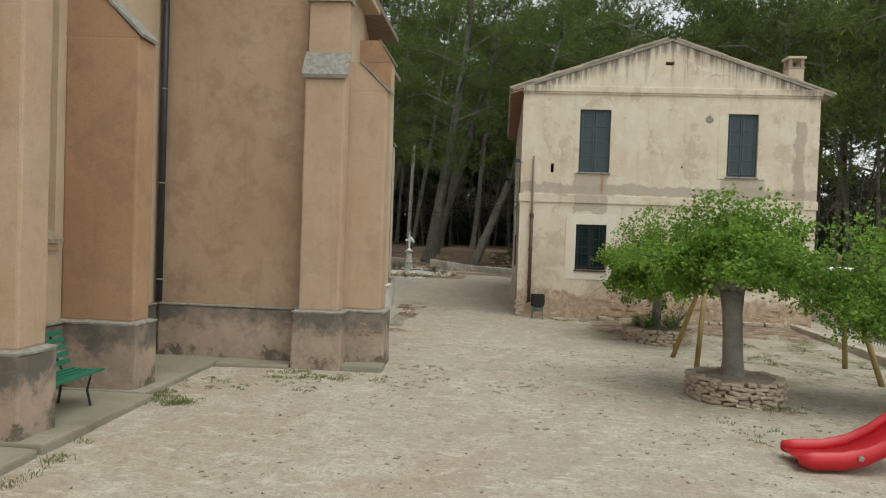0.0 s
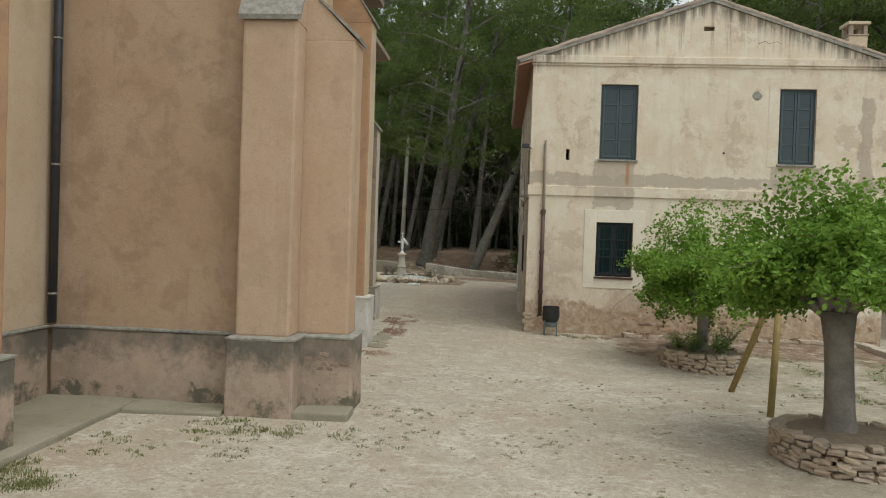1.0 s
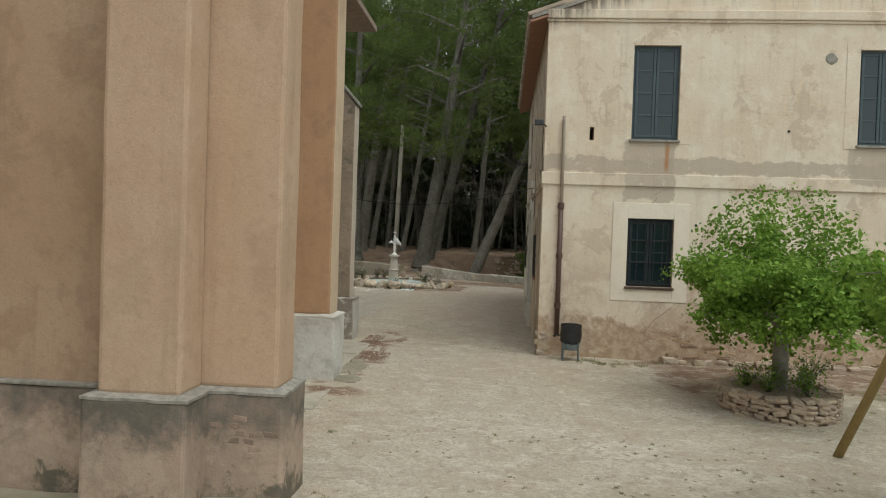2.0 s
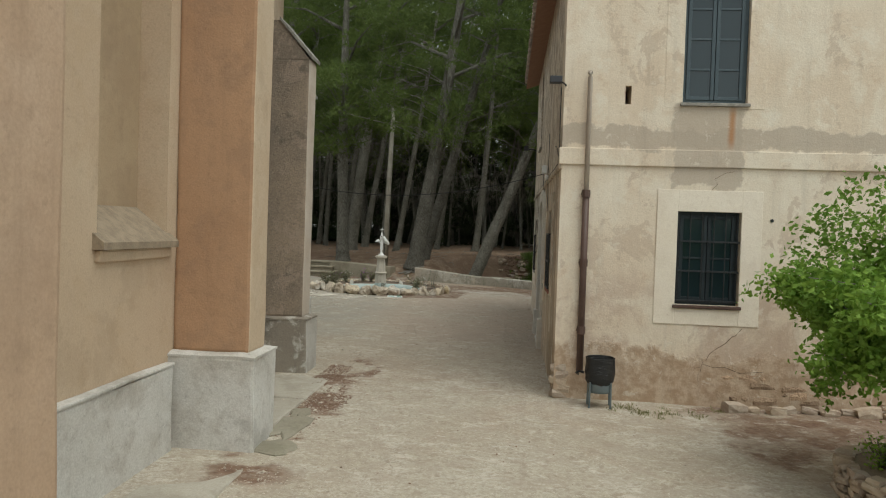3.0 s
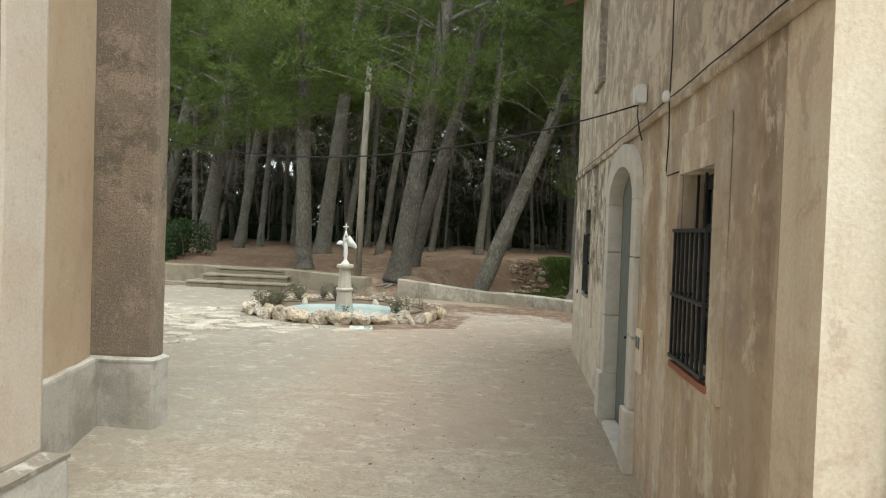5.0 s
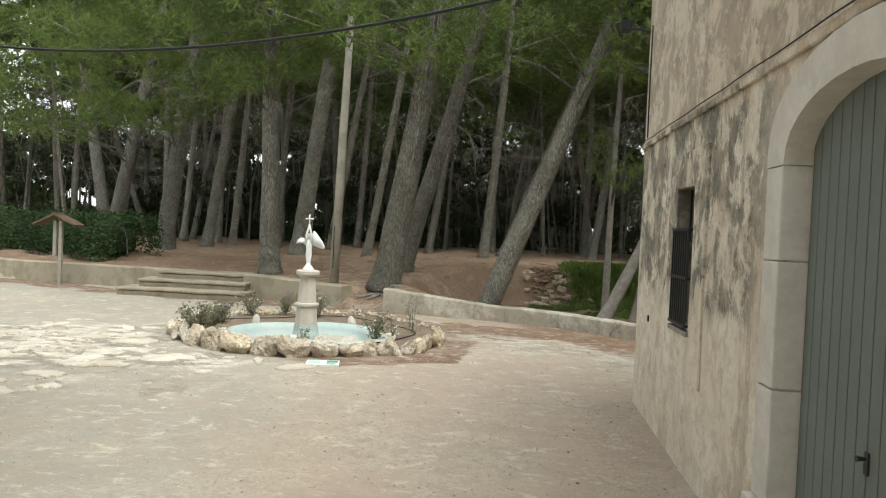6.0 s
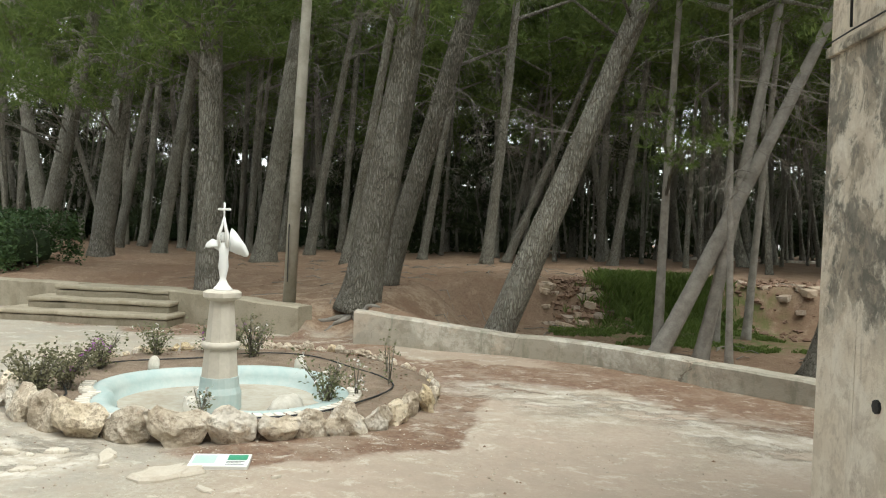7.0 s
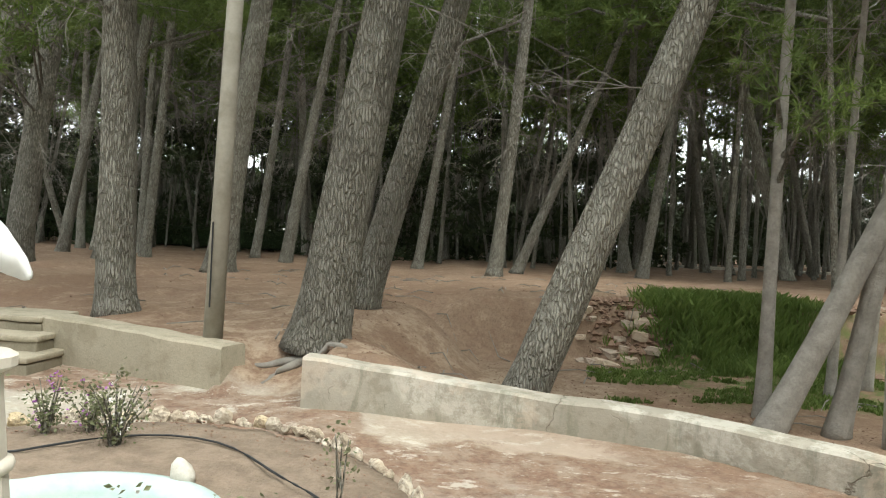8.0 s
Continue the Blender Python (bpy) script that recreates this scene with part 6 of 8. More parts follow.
def pine(name, x, y, r, lean, lean_y, height, base_h, spread, seed, sides=12, per=60, blades=6, needle=(0.20, 0.022), twigs=8, label="tall grey-barked pine with a high open crown", low=None):
    """One pine: fluted trunk, limbs, crown of needle tufts, bare lower branches. lean: metres sideways per metre of height."""
    rnd, rng = random.Random(seed), np.random.default_rng(seed)
    z0 = ground_z(x, y) - 0.05
    t = thing(name, label, "tree", "pines of the wood", at=(x, y, z0))
    bend = rnd.uniform(-0.012, 0.012)

    def axis(h):
        k = h - 0.35 * lean * h * smooth(h, height * 0.4, height * 1.5)
        return Vector((x + lean * k + bend * h * h * 0.25, y + lean_y * h, z0 + h))
    hs = [0, 0.12, 0.3, 0.6, 1.0, 1.5, 2.1, 2.8, 3.6, 4.5, 5.5] + [5.5 + (height - 5.5) * i / 5 for i in range(1, 6)]
    rr = [r * (1.0 + 0.42 * math.exp(-h / 0.22)) * (1 - 0.80 * (h / height) ** 1.15) for h in hs]
    bm = bmesh.new()
    tube(bm, [axis(h) for h in hs], rr, sides, wobble=0.16, seed=seed * 1.3)
    part("trunk", bm, M_THINBARK if r < 0.13 and sides > 12 else M_BARK, t, smooth=True)
    bm = bmesh.new()
    clumps = []
    nl = 11
    for i in range(nl):
        h = base_h + (height - base_h) * (i + 0.5) / nl
        a = i * 2.4 + rnd.uniform(-0.5, 0.5)
        reach = spread * (1.05 - 0.55 * (i / nl) ** 1.6) * rnd.uniform(0.7, 1.1)
        p0 = axis(h - 0.4)
        p1 = p0 + Vector((math.cos(a) * reach * 0.5, math.sin(a) * reach * 0.5, reach * 0.22))
        p2 = p0 + Vector((math.cos(a) * reach, math.sin(a) * reach, reach * 0.25 + rnd.uniform(-0.4, 0.3)))
        tube(bm, [p0, p1, p2], [0.05 + 0.02 * r / 0.2, 0.04, 0.012], 5, cap=False)
        for q in (0.5, 0.75, 1.0, 1.05):
            c = p0.lerp(p2, q) + Vector((rnd.gauss(0, 0.45), rnd.gauss(0, 0.45), 0.25 + rnd.gauss(0, 0.25)))
            clumps.append((tuple(c), rnd.uniform(0.55, 1.0)))
    for k in range(5):
        c = axis(height) + Vector((rnd.gauss(0, 0.6), rnd.gauss(0, 0.6), rnd.uniform(-0.5, 0.4)))
        clumps.append((tuple(c), rnd.uniform(0.5, 0.9)))
    for c in low or ():
        clumps.append(c)
        a = axis(max(2.0, c[0][2] - z0 - 0.6))
        tube(bm, [a, a.lerp(Vector(c[0]), 0.5) + Vector((0, 0, 0.15)), Vector(c[0])], [0.03, 0.02, 0.008], 5, cap=False)
    part("branchwork", bm, M_BARK, t, smooth=True)
    bm = bmesh.new()
    for k in range(twigs):
        h = rnd.uniform(min(3.0, base_h * 0.45), base_h + 2.0)
        a = rnd.uniform(0, 2 * math.pi)
        twig(bm, axis(h), (math.cos(a), math.sin(a), rnd.uniform(-0.35, 0.35)), rnd.uniform(0.9, 2.3), 0.0095, rnd)
    if twigs:
        part("dry_twiggage", bm, M_DEAD, t, "bare grey twigs")
    v, f = crown_mesh(rng, clumps, per, blades, *needle)
    ob = new("crown", mesh_of("crown", v, f, M_NEEDLE))
    ob.parent, ob.matrix_parent_inverse = t, t.matrix_world.inverted()
    return t


M_DEAD = plain("bare_grey_twigs", (0.25, 0.232, 0.20), (0.165, 0.15, 0.128), 6, 0.95, 0.2)

# the trees that stand nearest to the plaza: x, y, radius, lean, lean_y, height, crown base, spread
HERO = [
    (-4.14, 17.3, 0.30, 0.165, 0.02, 15.0, 7.2, 3.8), (-4.03, 19.2, 0.215, 0.268, 0.0, 14.0, 7.0, 3.2),
    (-2.0, 16.66, 0.225, 0.400, 0.02, 12.5, 6.8, 3.4), (-7.08, 18.5, 0.235, -0.045, 0.0, 14.5, 5.9, 3.8),
    (-8.15, 24.6, 0.29, 0.105, 0.0, 15.5, 6.6, 4.2), (-12.57, 24.4, 0.30, 0.106, 0.0, 15.0, 5.4, 4.2),
    (-12.6, 27.9, 0.21, 0.145, 0.0, 14.0, 5.6, 3.8), (-4.8, 32.5, 0.17, 0.145, 0.0, 15.0, 7.2, 3.6),
    (-2.32, 27.2, 0.165, 0.095, 0.0, 15.5, 7.2, 3.6), (-1.75, 30.0, 0.15, 0.40, 0.0, 11.0, 7.0, 2.4),
    (-8.9, 32.0, 0.19, 0.14, 0.0, 15.5, 7.2, 3.8), (0.62, 17.2, 0.075, 0.01, 0.0, 9.5, 6.0, 1.6),
    (0.45, 16.6, 0.125, 0.455, 0.0, 9.0, 5.8, 2.0), (1.12, 16.65, 0.10, 0.19, 0.0, 9.5, 6.0, 1.8),
    (1.45, 16.3, 0.05, -0.03, 0.0, 7.5, 5.2, 1.2), (2.40, 15.5, 0.26, 0.23, 0.0, 13.0, 7.5, 3.2),
    (-15.5, 26.4, 0.26, 0.185, 0.0, 14.0, 5.6, 4.2), (-5.95, 24.6, 0.14, 0.165, 0.0, 14.5, 7.0, 3.4),
    (1.9, 18.6, 0.06, 0.03, 0.0, 9.0, 6.0, 1.4), (2.6, 19.2, 0.07, 0.05, 0.0, 9.5, 6.0, 1.5),
    (-16.8, 28.6, 0.24, -0.18, 0.0, 13.0, 5.2, 4.0), (-12.2, 29.4, 0.15, 0.09, 0.0, 13.0, 6.0, 3.0),
    (-15.9, 31.4, 0.18, 0.175, 0.0, 14.0, 6.0, 3.4), (1.8, 30.5, 0.16, 0.15, 0.0, 14.0, 7.0, 3.2), (-12.8, 36.5, 0.14, 0.07, 0.0, 14.0, 7.0, 3.0),
]
LOW = {11: [((0.55, 15.9, 3.35), 0.55), ((1.05, 16.2, 3.6), 0.5), ((0.2, 16.3, 3.9), 0.45)], 15: [((2.1, 15.3, 4.6), 0.6), ((2.8, 15.0, 4.2), 0.6)],
       5: [((-11.0, 20.6, 4.9), 0.9), ((-9.8, 20.3, 5.3), 0.9), ((-12.2, 20.4, 5.0), 0.95), ((-10.4, 19.6, 6.0), 1.0), ((-8.8, 20.6, 6.2), 0.9), ((-13.2, 20.8, 5.6), 0.9), ((-9.0, 19.2, 5.5), 0.9), ((-11.6, 19.0, 6.4), 1.1), ((-12.8, 19.4, 6.8), 1.1), ((-9.6, 18.4, 7.2), 1.1), ((-7.9, 19.6, 7.0), 1.0)],
       16: [((-14.0, 21.2, 4.6), 0.95), ((-15.6, 21.4, 4.8), 0.95), ((-16.8, 21.0, 5.6), 1.1), ((-14.6, 20.0, 6.0), 1.1), ((-18.0, 21.6, 5.0), 1.0), ((-13.2, 22.2, 5.2), 0.9)], 3: [((-6.6, 17.6, 5.6), 0.6), ((-7.9, 17.3, 6.1), 0.7), ((-5.8, 18.0, 6.4), 0.7)],
       0: [((-4.6, 15.9, 6.0), 0.7), ((-3.0, 15.6, 5.7), 0.75), ((-2.4, 15.9, 6.4), 0.8), ((-5.2, 16.2, 6.7), 0.8)], 2: [((0.2, 15.0, 5.3), 0.55), ((-1.0, 15.0, 5.9), 0.5)]}
front_rng = random.Random(64)
for i in range(44):
    cx, cy, cz = front_rng.uniform(-8.5, 2.8), front_rng.uniform(14.4, 18.0), 5.2 + 3.6 * front_rng.random()
    k = min((0, 1, 2, 3, 15), key=lambda j: (HERO[j][0] + HERO[j][3] * 5 - cx) ** 2 + (HERO[j][1] - cy) ** 2)
    LOW.setdefault(k, []).append(((cx, cy, cz), front_rng.uniform(0.6, 1.05)))
for k, (x, y, r, ln, ly, h, bh, sp) in enumerate(HERO):
    near = y < 20
    pine("pine_tree", x, y, r, ln, ly, h, bh, sp, 100 + k, sides=22 if near else 12, per=110 if k in (5, 16, 3) else (90 if k == 11 else 30 if k in (12, 13, 14, 15, 18, 19) else 60), blades=16 if k in (11, 12, 13, 14, 15) else 8, needle=(0.15, 0.006) if k in (11, 12, 13, 14, 15) else (0.20, 0.013), twigs=(5 if 11 <= k <= 15 else 9) if near else 14, low=LOW.get(k),
         label="leaning grey-barked pine with bare lower branches" if abs(ln) > 0.17 else "upright grey-barked pine with bare lower branches")

# the wood behind: a few grown shapes, repeated with their own turn, lean and size
protos = []
for k in range(7):
    px, py = 300 + 12 * k, 300
    protos.append(pine("pine_tree", px, py, 0.085 + 0.012 * k, 0.02 * (k - 2), 0.0, 13.0 + 0.5 * k, 5.9 + 0.3 * k, 3.1 + 0.12 * k, 200 + k, sides=8, per=32, blades=5, needle=(0.32, 0.033), twigs=15))
rnd = random.Random(77)
placed = [(x, y) for x, y, *_ in HERO]


def forest_spot():
    while True:
        q = rnd.random()
        if q < 0.60:
            x, y = rnd.uniform(-34, 24), rnd.uniform(31, 62)
        elif q < 0.72:
            x, y = rnd.uniform(3, 26), rnd.uniform(18.5, 34)
        elif q < 0.86:
            x, y = rnd.uniform(11, 34), rnd.uniform(-2, 30)
        else:
            x, y = rnd.uniform(-60, 50), rnd.uniform(45, 95)
        if -4.5 < x < 10 and y < 27 and x + 1.2 * (y - 18) < 18:
            continue
        if x < -14 and y < 27 or (x > 8 and y < 6 and x < 13):
            continue
        gap = 1.5 if y < 45 else 1.2
        if all((x - a) ** 2 + (y - b) ** 2 > gap * gap for a, b in placed):
            return x, y


used = set()
for k in range(262):
    x, y = forest_spot()
    placed.append((x, y))
    i = rnd.randrange(len(protos))
    s = rnd.uniform(0.85, 1.18)
    m = Matrix.Translation((x, y, ground_z(x, y) - 0.05)) @ Euler((radians(rnd.gauss(0, 2.5)), radians(rnd.gauss(4, 5)), rnd.uniform(0, 6.28))).to_matrix().to_4x4() @ Matrix.Diagonal((s, s, s * rnd.uniform(0.95, 1.12), 1))
    if i not in used:
        used.add(i)
        protos[i].matrix_basis = m
    else:
        copy_thing(protos[i], m)

# thin poles of undergrowth far in the wood
bm = bmesh.new()
for k in range(420):
    x, y = rnd.uniform(-45, 36), rnd.uniform(36, 90)
    z = ground_z(x, y)
    tube(bm, [(x, y, z), (x + rnd.gauss(0, 0.3), y, z + 3), (x + rnd.gauss(0, 0.7), y, z + rnd.uniform(5, 8))], [rnd.uniform(0.04, 0.09), 0.05, 0.02], 5, cap=False)
tagged(part("far_saplings", bm, M_BARK), "thin bare young pines deep in the wood", "trees", kind="stuff")

# dense distant thicket that closes the wood, its leaf colour holding the wood's shade
rng = np.random.default_rng(91)
clumps = []
for k in range(1650):
    a = rng.uniform(-1.15, 1.1)
    d = rng.uniform(58, 105)
    foot = 0.4 if a < -0.3 or rng.random() < 0.5 else 2.4
    clumps.append(((-2 + d * math.sin(a), 8 + d * math.cos(a), foot + 9.5 * rng.random() ** 1.15), rng.uniform(1.0, 2.0)))
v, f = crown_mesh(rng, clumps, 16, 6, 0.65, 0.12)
tagged(new("far_thicket", mesh_of("far_thicket", v, f, M_THICKET)), "dense thicket closing the wood in the distance, shade painted into its leaves", "trees", kind="stuff")

# evergreen undergrowth added behind the hedge side of the wood, coloured as if shaded
rng = np.random.default_rng(37)
clumps = []
for k in range(330):
    x, y = rng.uniform(-34, 6), rng.uniform(39, 54)
    if fbm(x, y, 0.3) > -0.1:
        clumps.append(((x, y, 0.8 + 7.0 * rng.random() ** 1.2), rng.uniform(0.7, 1.3)))
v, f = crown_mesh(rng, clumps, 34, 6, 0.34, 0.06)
tagged(new("evergreen_thicket", mesh_of("evergreen_thicket", v, f, M_THICKET)), "evergreen bushes added among the far trunks, shade painted into their leaves", "bushes", kind="stuff")

# clipped hedge behind the long wall
def hedge(name, pts, h, half, seed, per_m, label):
    rng = np.random.default_rng(seed)
    rnd = random.Random(seed)
    vs, fs = [], []
    hd = thing(name, label, "hedge", at=(pts[0][0], pts[0][1], ground_z(*pts[0])))
    bm = bmesh.new()
    for (ax, ay), (bx_, by) in zip(pts, pts[1:]):
        ln = math.hypot(bx_ - ax, by - ay)
        d = Vector((bx_ - ax, by - ay, 0)) / ln
        nrm = Vector((-d.y, d.x, 0))
        for k in range(int(ln * per_m)):
            u, a = rnd.uniform(0, ln), rnd.uniform(-0.5, math.pi + 0.5)
            bump = 1 + 0.14 * fbm(u + ax, a, 1.4)
            q = rnd.uniform(0.86, 1.03) * bump
            c = Vector((ax, ay, 0)) + d * u + nrm * (-half * q * max(-1, min(1, 1.25 * math.cos(a))))
            c.z = ground_z(c.x, c.y) + max(0.02, h * q * min(1, max(0.0, 0.5 + 0.62 * math.sin(a) if math.sin(a) < 0.8 else 1.0)) * (1 if rnd.random() > 0.4 else rnd.uniform(0.1, 1)))
            leaf_quad(vs, fs, c, rnd, rnd.uniform(0.05, 0.10))
        for k in range(int(ln * 3)):
            p = Vector((ax, ay, 0)) + d * (k / 3) + nrm * rnd.uniform(-0.2, 0.2)
            z = ground_z(p.x, p.y)
            tube(bm, [(p.x, p.y, z - 0.05), (p.x + rnd.gauss(0, .15), p.y, z + h * 0.5), (p.x + rnd.gauss(0, .3), p.y, z + h * 0.95)], [0.02, 0.015, 0.006], 4, cap=False)
        sub = Matrix.Translation(Vector((ax, ay, ground_z(ax, ay)))) @ Matrix.Rotation(math.atan2(d.y, d.x), 4, "Z")
        # dark solid filler added inside the leaves; its colour stands for inner shade
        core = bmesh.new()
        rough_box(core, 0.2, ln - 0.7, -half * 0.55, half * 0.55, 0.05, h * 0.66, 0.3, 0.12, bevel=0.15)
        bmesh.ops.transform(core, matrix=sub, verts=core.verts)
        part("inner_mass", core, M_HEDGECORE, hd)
    part("stemwork", bm, M_BARK, hd)
    ob = new("leaves", mesh_of("leaves", vs, fs, M_HEDGE))
    ob.parent, ob.matrix_parent_inverse = hd, hd.matrix_world.inverted()


# green darkened below the leaf colour to paint the shade within the hedge
M_HEDGECORE = plain("shaded_hedge_core", (0.015, 0.028, 0.01), (0.03, 0.045, 0.018), 12, 0.95, 0.5)
hedge("hedge", [(-24, 26.2), (-17, 23.0), (-11.2, 20.1)], 1.12, 0.75, 5, 2300, "dense dark green clipped hedge behind the low wall")
hedge("hedge", [(-34, 43), (-24, 44.5), (-12, 46)], 1.5, 1.0, 6, 700, "dark evergreen hedge deep in the wood")

# added wall shape in place of the bright sunlit road beyond the wood
wall_run("low_wall", [(-9, 49, 1.34), (8, 49.5, 1.36), (32, 51, 1.4)], 0.3, "pale strip far off behind the trunks, a low wall shape standing for a sunlit road", M_LOWWALL)

# ---- the yard: planters, leafy trees, playground, bench, bin ----
def stone_mesh(seed):
    bm = bmesh.new()
    bmesh.ops.create_cube(bm, size=1.0)
    bmesh.ops.subdivide_edges(bm, edges=bm.edges[:], cuts=1, use_grid_fill=True)
    for v in bm.verts:
        n_ = noise.noise_vector(v.co * 1.6 + Vector((seed * 3.7, seed, 0)))
        ln = v.co.length
        v.co = v.co * (0.62 / max(ln, 0.5)) ** 0.35 + n_ * 0.13
    return bm


def stone_mat():
    n = Nodes("buff_rubble_stone")
    c = n.mix(n.ramp(n.rand, 0, 1), (0.50, 0.41, 0.31), (0.34, 0.255, 0.185))
    c = n.mix(n.ramp(n.rand, 0.4, 0.6, 0, 0.5), c, (0.50, 0.44, 0.37))
    c = n.mix(n.ramp(n.noise(7.0, 7, 0.7), 0.45, 0.66, 0, 0.5), c, (0.30, 0.21, 0.155))
    c = n.mix(n.ramp(n.noise(18.0, 6, 0.7), 0.55, 0.7, 0, 0.5), c, (0.66, 0.60, 0.50))
    return n.done(c, 0.94, n.noise(16, 8, 0.7), 0.8, 0.02, spec=0.12)


M_RUBBLE = stone_mat()
M_MORTAR = plain("earthy_mortar", (0.30, 0.235, 0.175), (0.22, 0.17, 0.125), 14, 0.97, 0.6, 0.02)
stone_protos = [None] * 5


def lay_stone(m, parent, k, name="stone", store=stone_protos, material=M_RUBBLE):
    if store[k] is None:
        store[k] = part(name, stone_mesh(k), material, parent)
        store[k].matrix_basis = m
    else:
        share(store[k], name, m, parent)


def planter(x, y, rx, ry, h, courses, seed, label):
    rnd = random.Random(seed)
    z = ground_z(x, y)
    p = thing("stone_planter", label, "planter", "stone planters", at=(x, y, z))
    for c in range(courses):
        hh = h / courses
        n = int(2 * math.pi * (rx + ry) / 2 / 0.155)
        off = rnd.uniform(0, 1)
        for k in range(n):
            a = 2 * math.pi * (k + off + rnd.uniform(-0.16, 0.16)) / n
            q = 1 + rnd.uniform(-0.02, 0.02)
            zz = z - 0.05 + hh * (c + 0.5) + rnd.uniform(-0.012, 0.012)
            w = 0.155 * rnd.uniform(0.7, 1.3)
            m = Matrix.Translation((x + rx * q * math.cos(a), y + ry * q * math.sin(a), zz)) @ Euler((rnd.uniform(-.2, .2), rnd.uniform(-.22, .22), a + math.pi / 2 + rnd.uniform(-.15, .15))).to_matrix().to_4x4() @ Matrix.Diagonal((w, 0.16, hh * rnd.uniform(0.85, 1.15), 1))
            lay_stone(m, p, rnd.randrange(5))
    bm = bmesh.new()
    n = 40
    rings = []
    for q, zz in ((0.985, z - 0.2), (0.985, z + h - 0.11), (0.90, z + h - 0.085), (0.5, z + h - 0.05), (0.05, z + h - 0.03)):
        rings.append([bm.verts.new((x + rx * q * math.cos(6.2832 * k / n), y + ry * q * math.sin(6.2832 * k / n), zz + (0.02 * fbm(k, q * 9, 0.7) if q < 0.95 else 0))) for k in range(n)])
    for a, b in zip(rings, rings[1:]):
        for k in range(n):
            bm.faces.new((a[k], a[(k + 1) % n], b[(k + 1) % n], b[k]))
    bm.faces.new(rings[-1])
    part("fill", bm, M_MORTAR, p)
    return z + h - 0.05


def leafy_tree(x, y, z, trunk_h, r, crown_c, crown_r, leaves, seed, leaf, label, lean=0.0, limbs=7):
    """A pollarded shade tree: smooth grey trunk, knuckled limbs, a low spreading crown of separate leaves."""
    rnd = random.Random(seed)
    t = thing("shade_tree", label, "tree", "shade trees of the yard", at=(x, y, z))
    bm = bmesh.new()
    top = Vector((x + lean * trunk_h, y, z + trunk_h))
    hs = [0, 0.08, 0.25, 0.5, 0.75, 1.0]
    tube(bm, [(x + lean * trunk_h * h, y, z - 0.08 + (trunk_h + 0.08) * h) for h in hs], [r * 1.5, r * 1.18, r * 1.02, r * 0.95, r * 0.95, r * 1.2], 16, wobble=0.12, seed=seed)
    part("trunk", bm, M_GREYBARK, t, smooth=True)
    bm = bmesh.new()
    shoots = []
    cx, cy, cz = crown_c
    for k in range(limbs):
        a = 2 * math.pi * (k + rnd.uniform(-0.25, 0.25)) / limbs
        kn = Vector((x + lean * trunk_h + math.cos(a) * crown_r[0] * 0.42, y + math.sin(a) * crown_r[1] * 0.42, z + trunk_h + rnd.uniform(0.15, 0.45)))
        mid = top.lerp(kn, 0.5) + Vector((0, 0, rnd.uniform(-0.05, 0.08)))
        tube(bm, [top - Vector((0, 0, 0.1)), mid, kn], [r * 0.75, r * 0.5, r * 0.62], 9, wobble=0.35, seed=seed + k)
        for q in range(9):
            d = Vector((math.cos(a) + rnd.gauss(0, 0.75), math.sin(a) + rnd.gauss(0, 0.75), rnd.uniform(-0.2, 1.0))).normalized()
            ln = (rnd.uniform(0.5, 1.05) if rnd.random() < 0.7 else rnd.uniform(1.05, 1.5)) * min(crown_r[0], 1.6) * 0.75
            p1 = kn + d * ln * 0.5
            p2 = kn + d * ln + Vector((0, 0, -0.22 * ln))
            tube(bm, [kn, p1, p2], [0.016, 0.01, 0.004], 4, cap=False)
            shoots.append((kn, p1, p2))
    part("branchwork", bm, M_GREYBARK, t, smooth=True)
    vs, fs = [], []
    n = 0
    while n < leaves:
        if rnd.random() < 0.8:
            kn, p1, p2 = rnd.choice(shoots)
            u = rnd.random()
            c = (kn.lerp(p1, u * 2) if u < 0.5 else p1.lerp(p2, u * 2 - 1)) + Vector((rnd.gauss(0, .09), rnd.gauss(0, .09), rnd.gauss(0, .09)))
        else:
            p = Vector((rnd.gauss(0, 1), rnd.gauss(0, 1), rnd.gauss(0, 1))).normalized() * rnd.uniform(0.2, 1.0)
            c = Vector((cx + p.x * crown_r[0], cy + p.y * crown_r[1], cz + p.z * crown_r[2]))
            if fbm(c.x, c.y, 1.3, c.z * 1.3) < -0.12:
                continue
        s = leaf * rnd.uniform(0.6, 1.2)
        # a spray of three leaflets
        for q in range(3):
            leaf_quad(vs, fs, c + Vector((rnd.gauss(0, .035), rnd.gauss(0, .035), rnd.gauss(0, .035))), rnd, s, 0.5)
        n += 1
    ob = new("crown", mesh_of("crown", vs, fs, M_LEAF))
    ob.parent, ob.matrix_parent_inverse = t, t.matrix_world.inverted()
    return t


M_GREYBARK = plain("smooth_grey_bark", (0.27, 0.25, 0.22), (0.17, 0.155, 0.135), 5, 0.9, 0.5, 0.02)
top1 = planter(3.22, -8.42, 0.66, 0.66, 0.40, 7, 3, "round dry-stone planter round a tree trunk")
leafy_tree(3.17, -8.45, top1 - 0.02, 1.32, 0.15, (3.15, -8.4, 2.38), (1.14, 1.14, 0.72), 14500, 21, 0.074, "pollarded shade tree with a wide fresh green crown", -0.04)
top2 = planter(3.1, -3.15, 0.68, 0.8, 0.36, 6, 4, "oval dry-stone planter beside the house front")
leafy_tree(3.05, -3.3, top2 - 0.02, 0.95, 0.10, (3.3, -2.4, 2.1), (1.2, 1.25, 1.0), 17000, 22, 0.074, "bushy young tree in full leaf before the house", 0.02, 6)
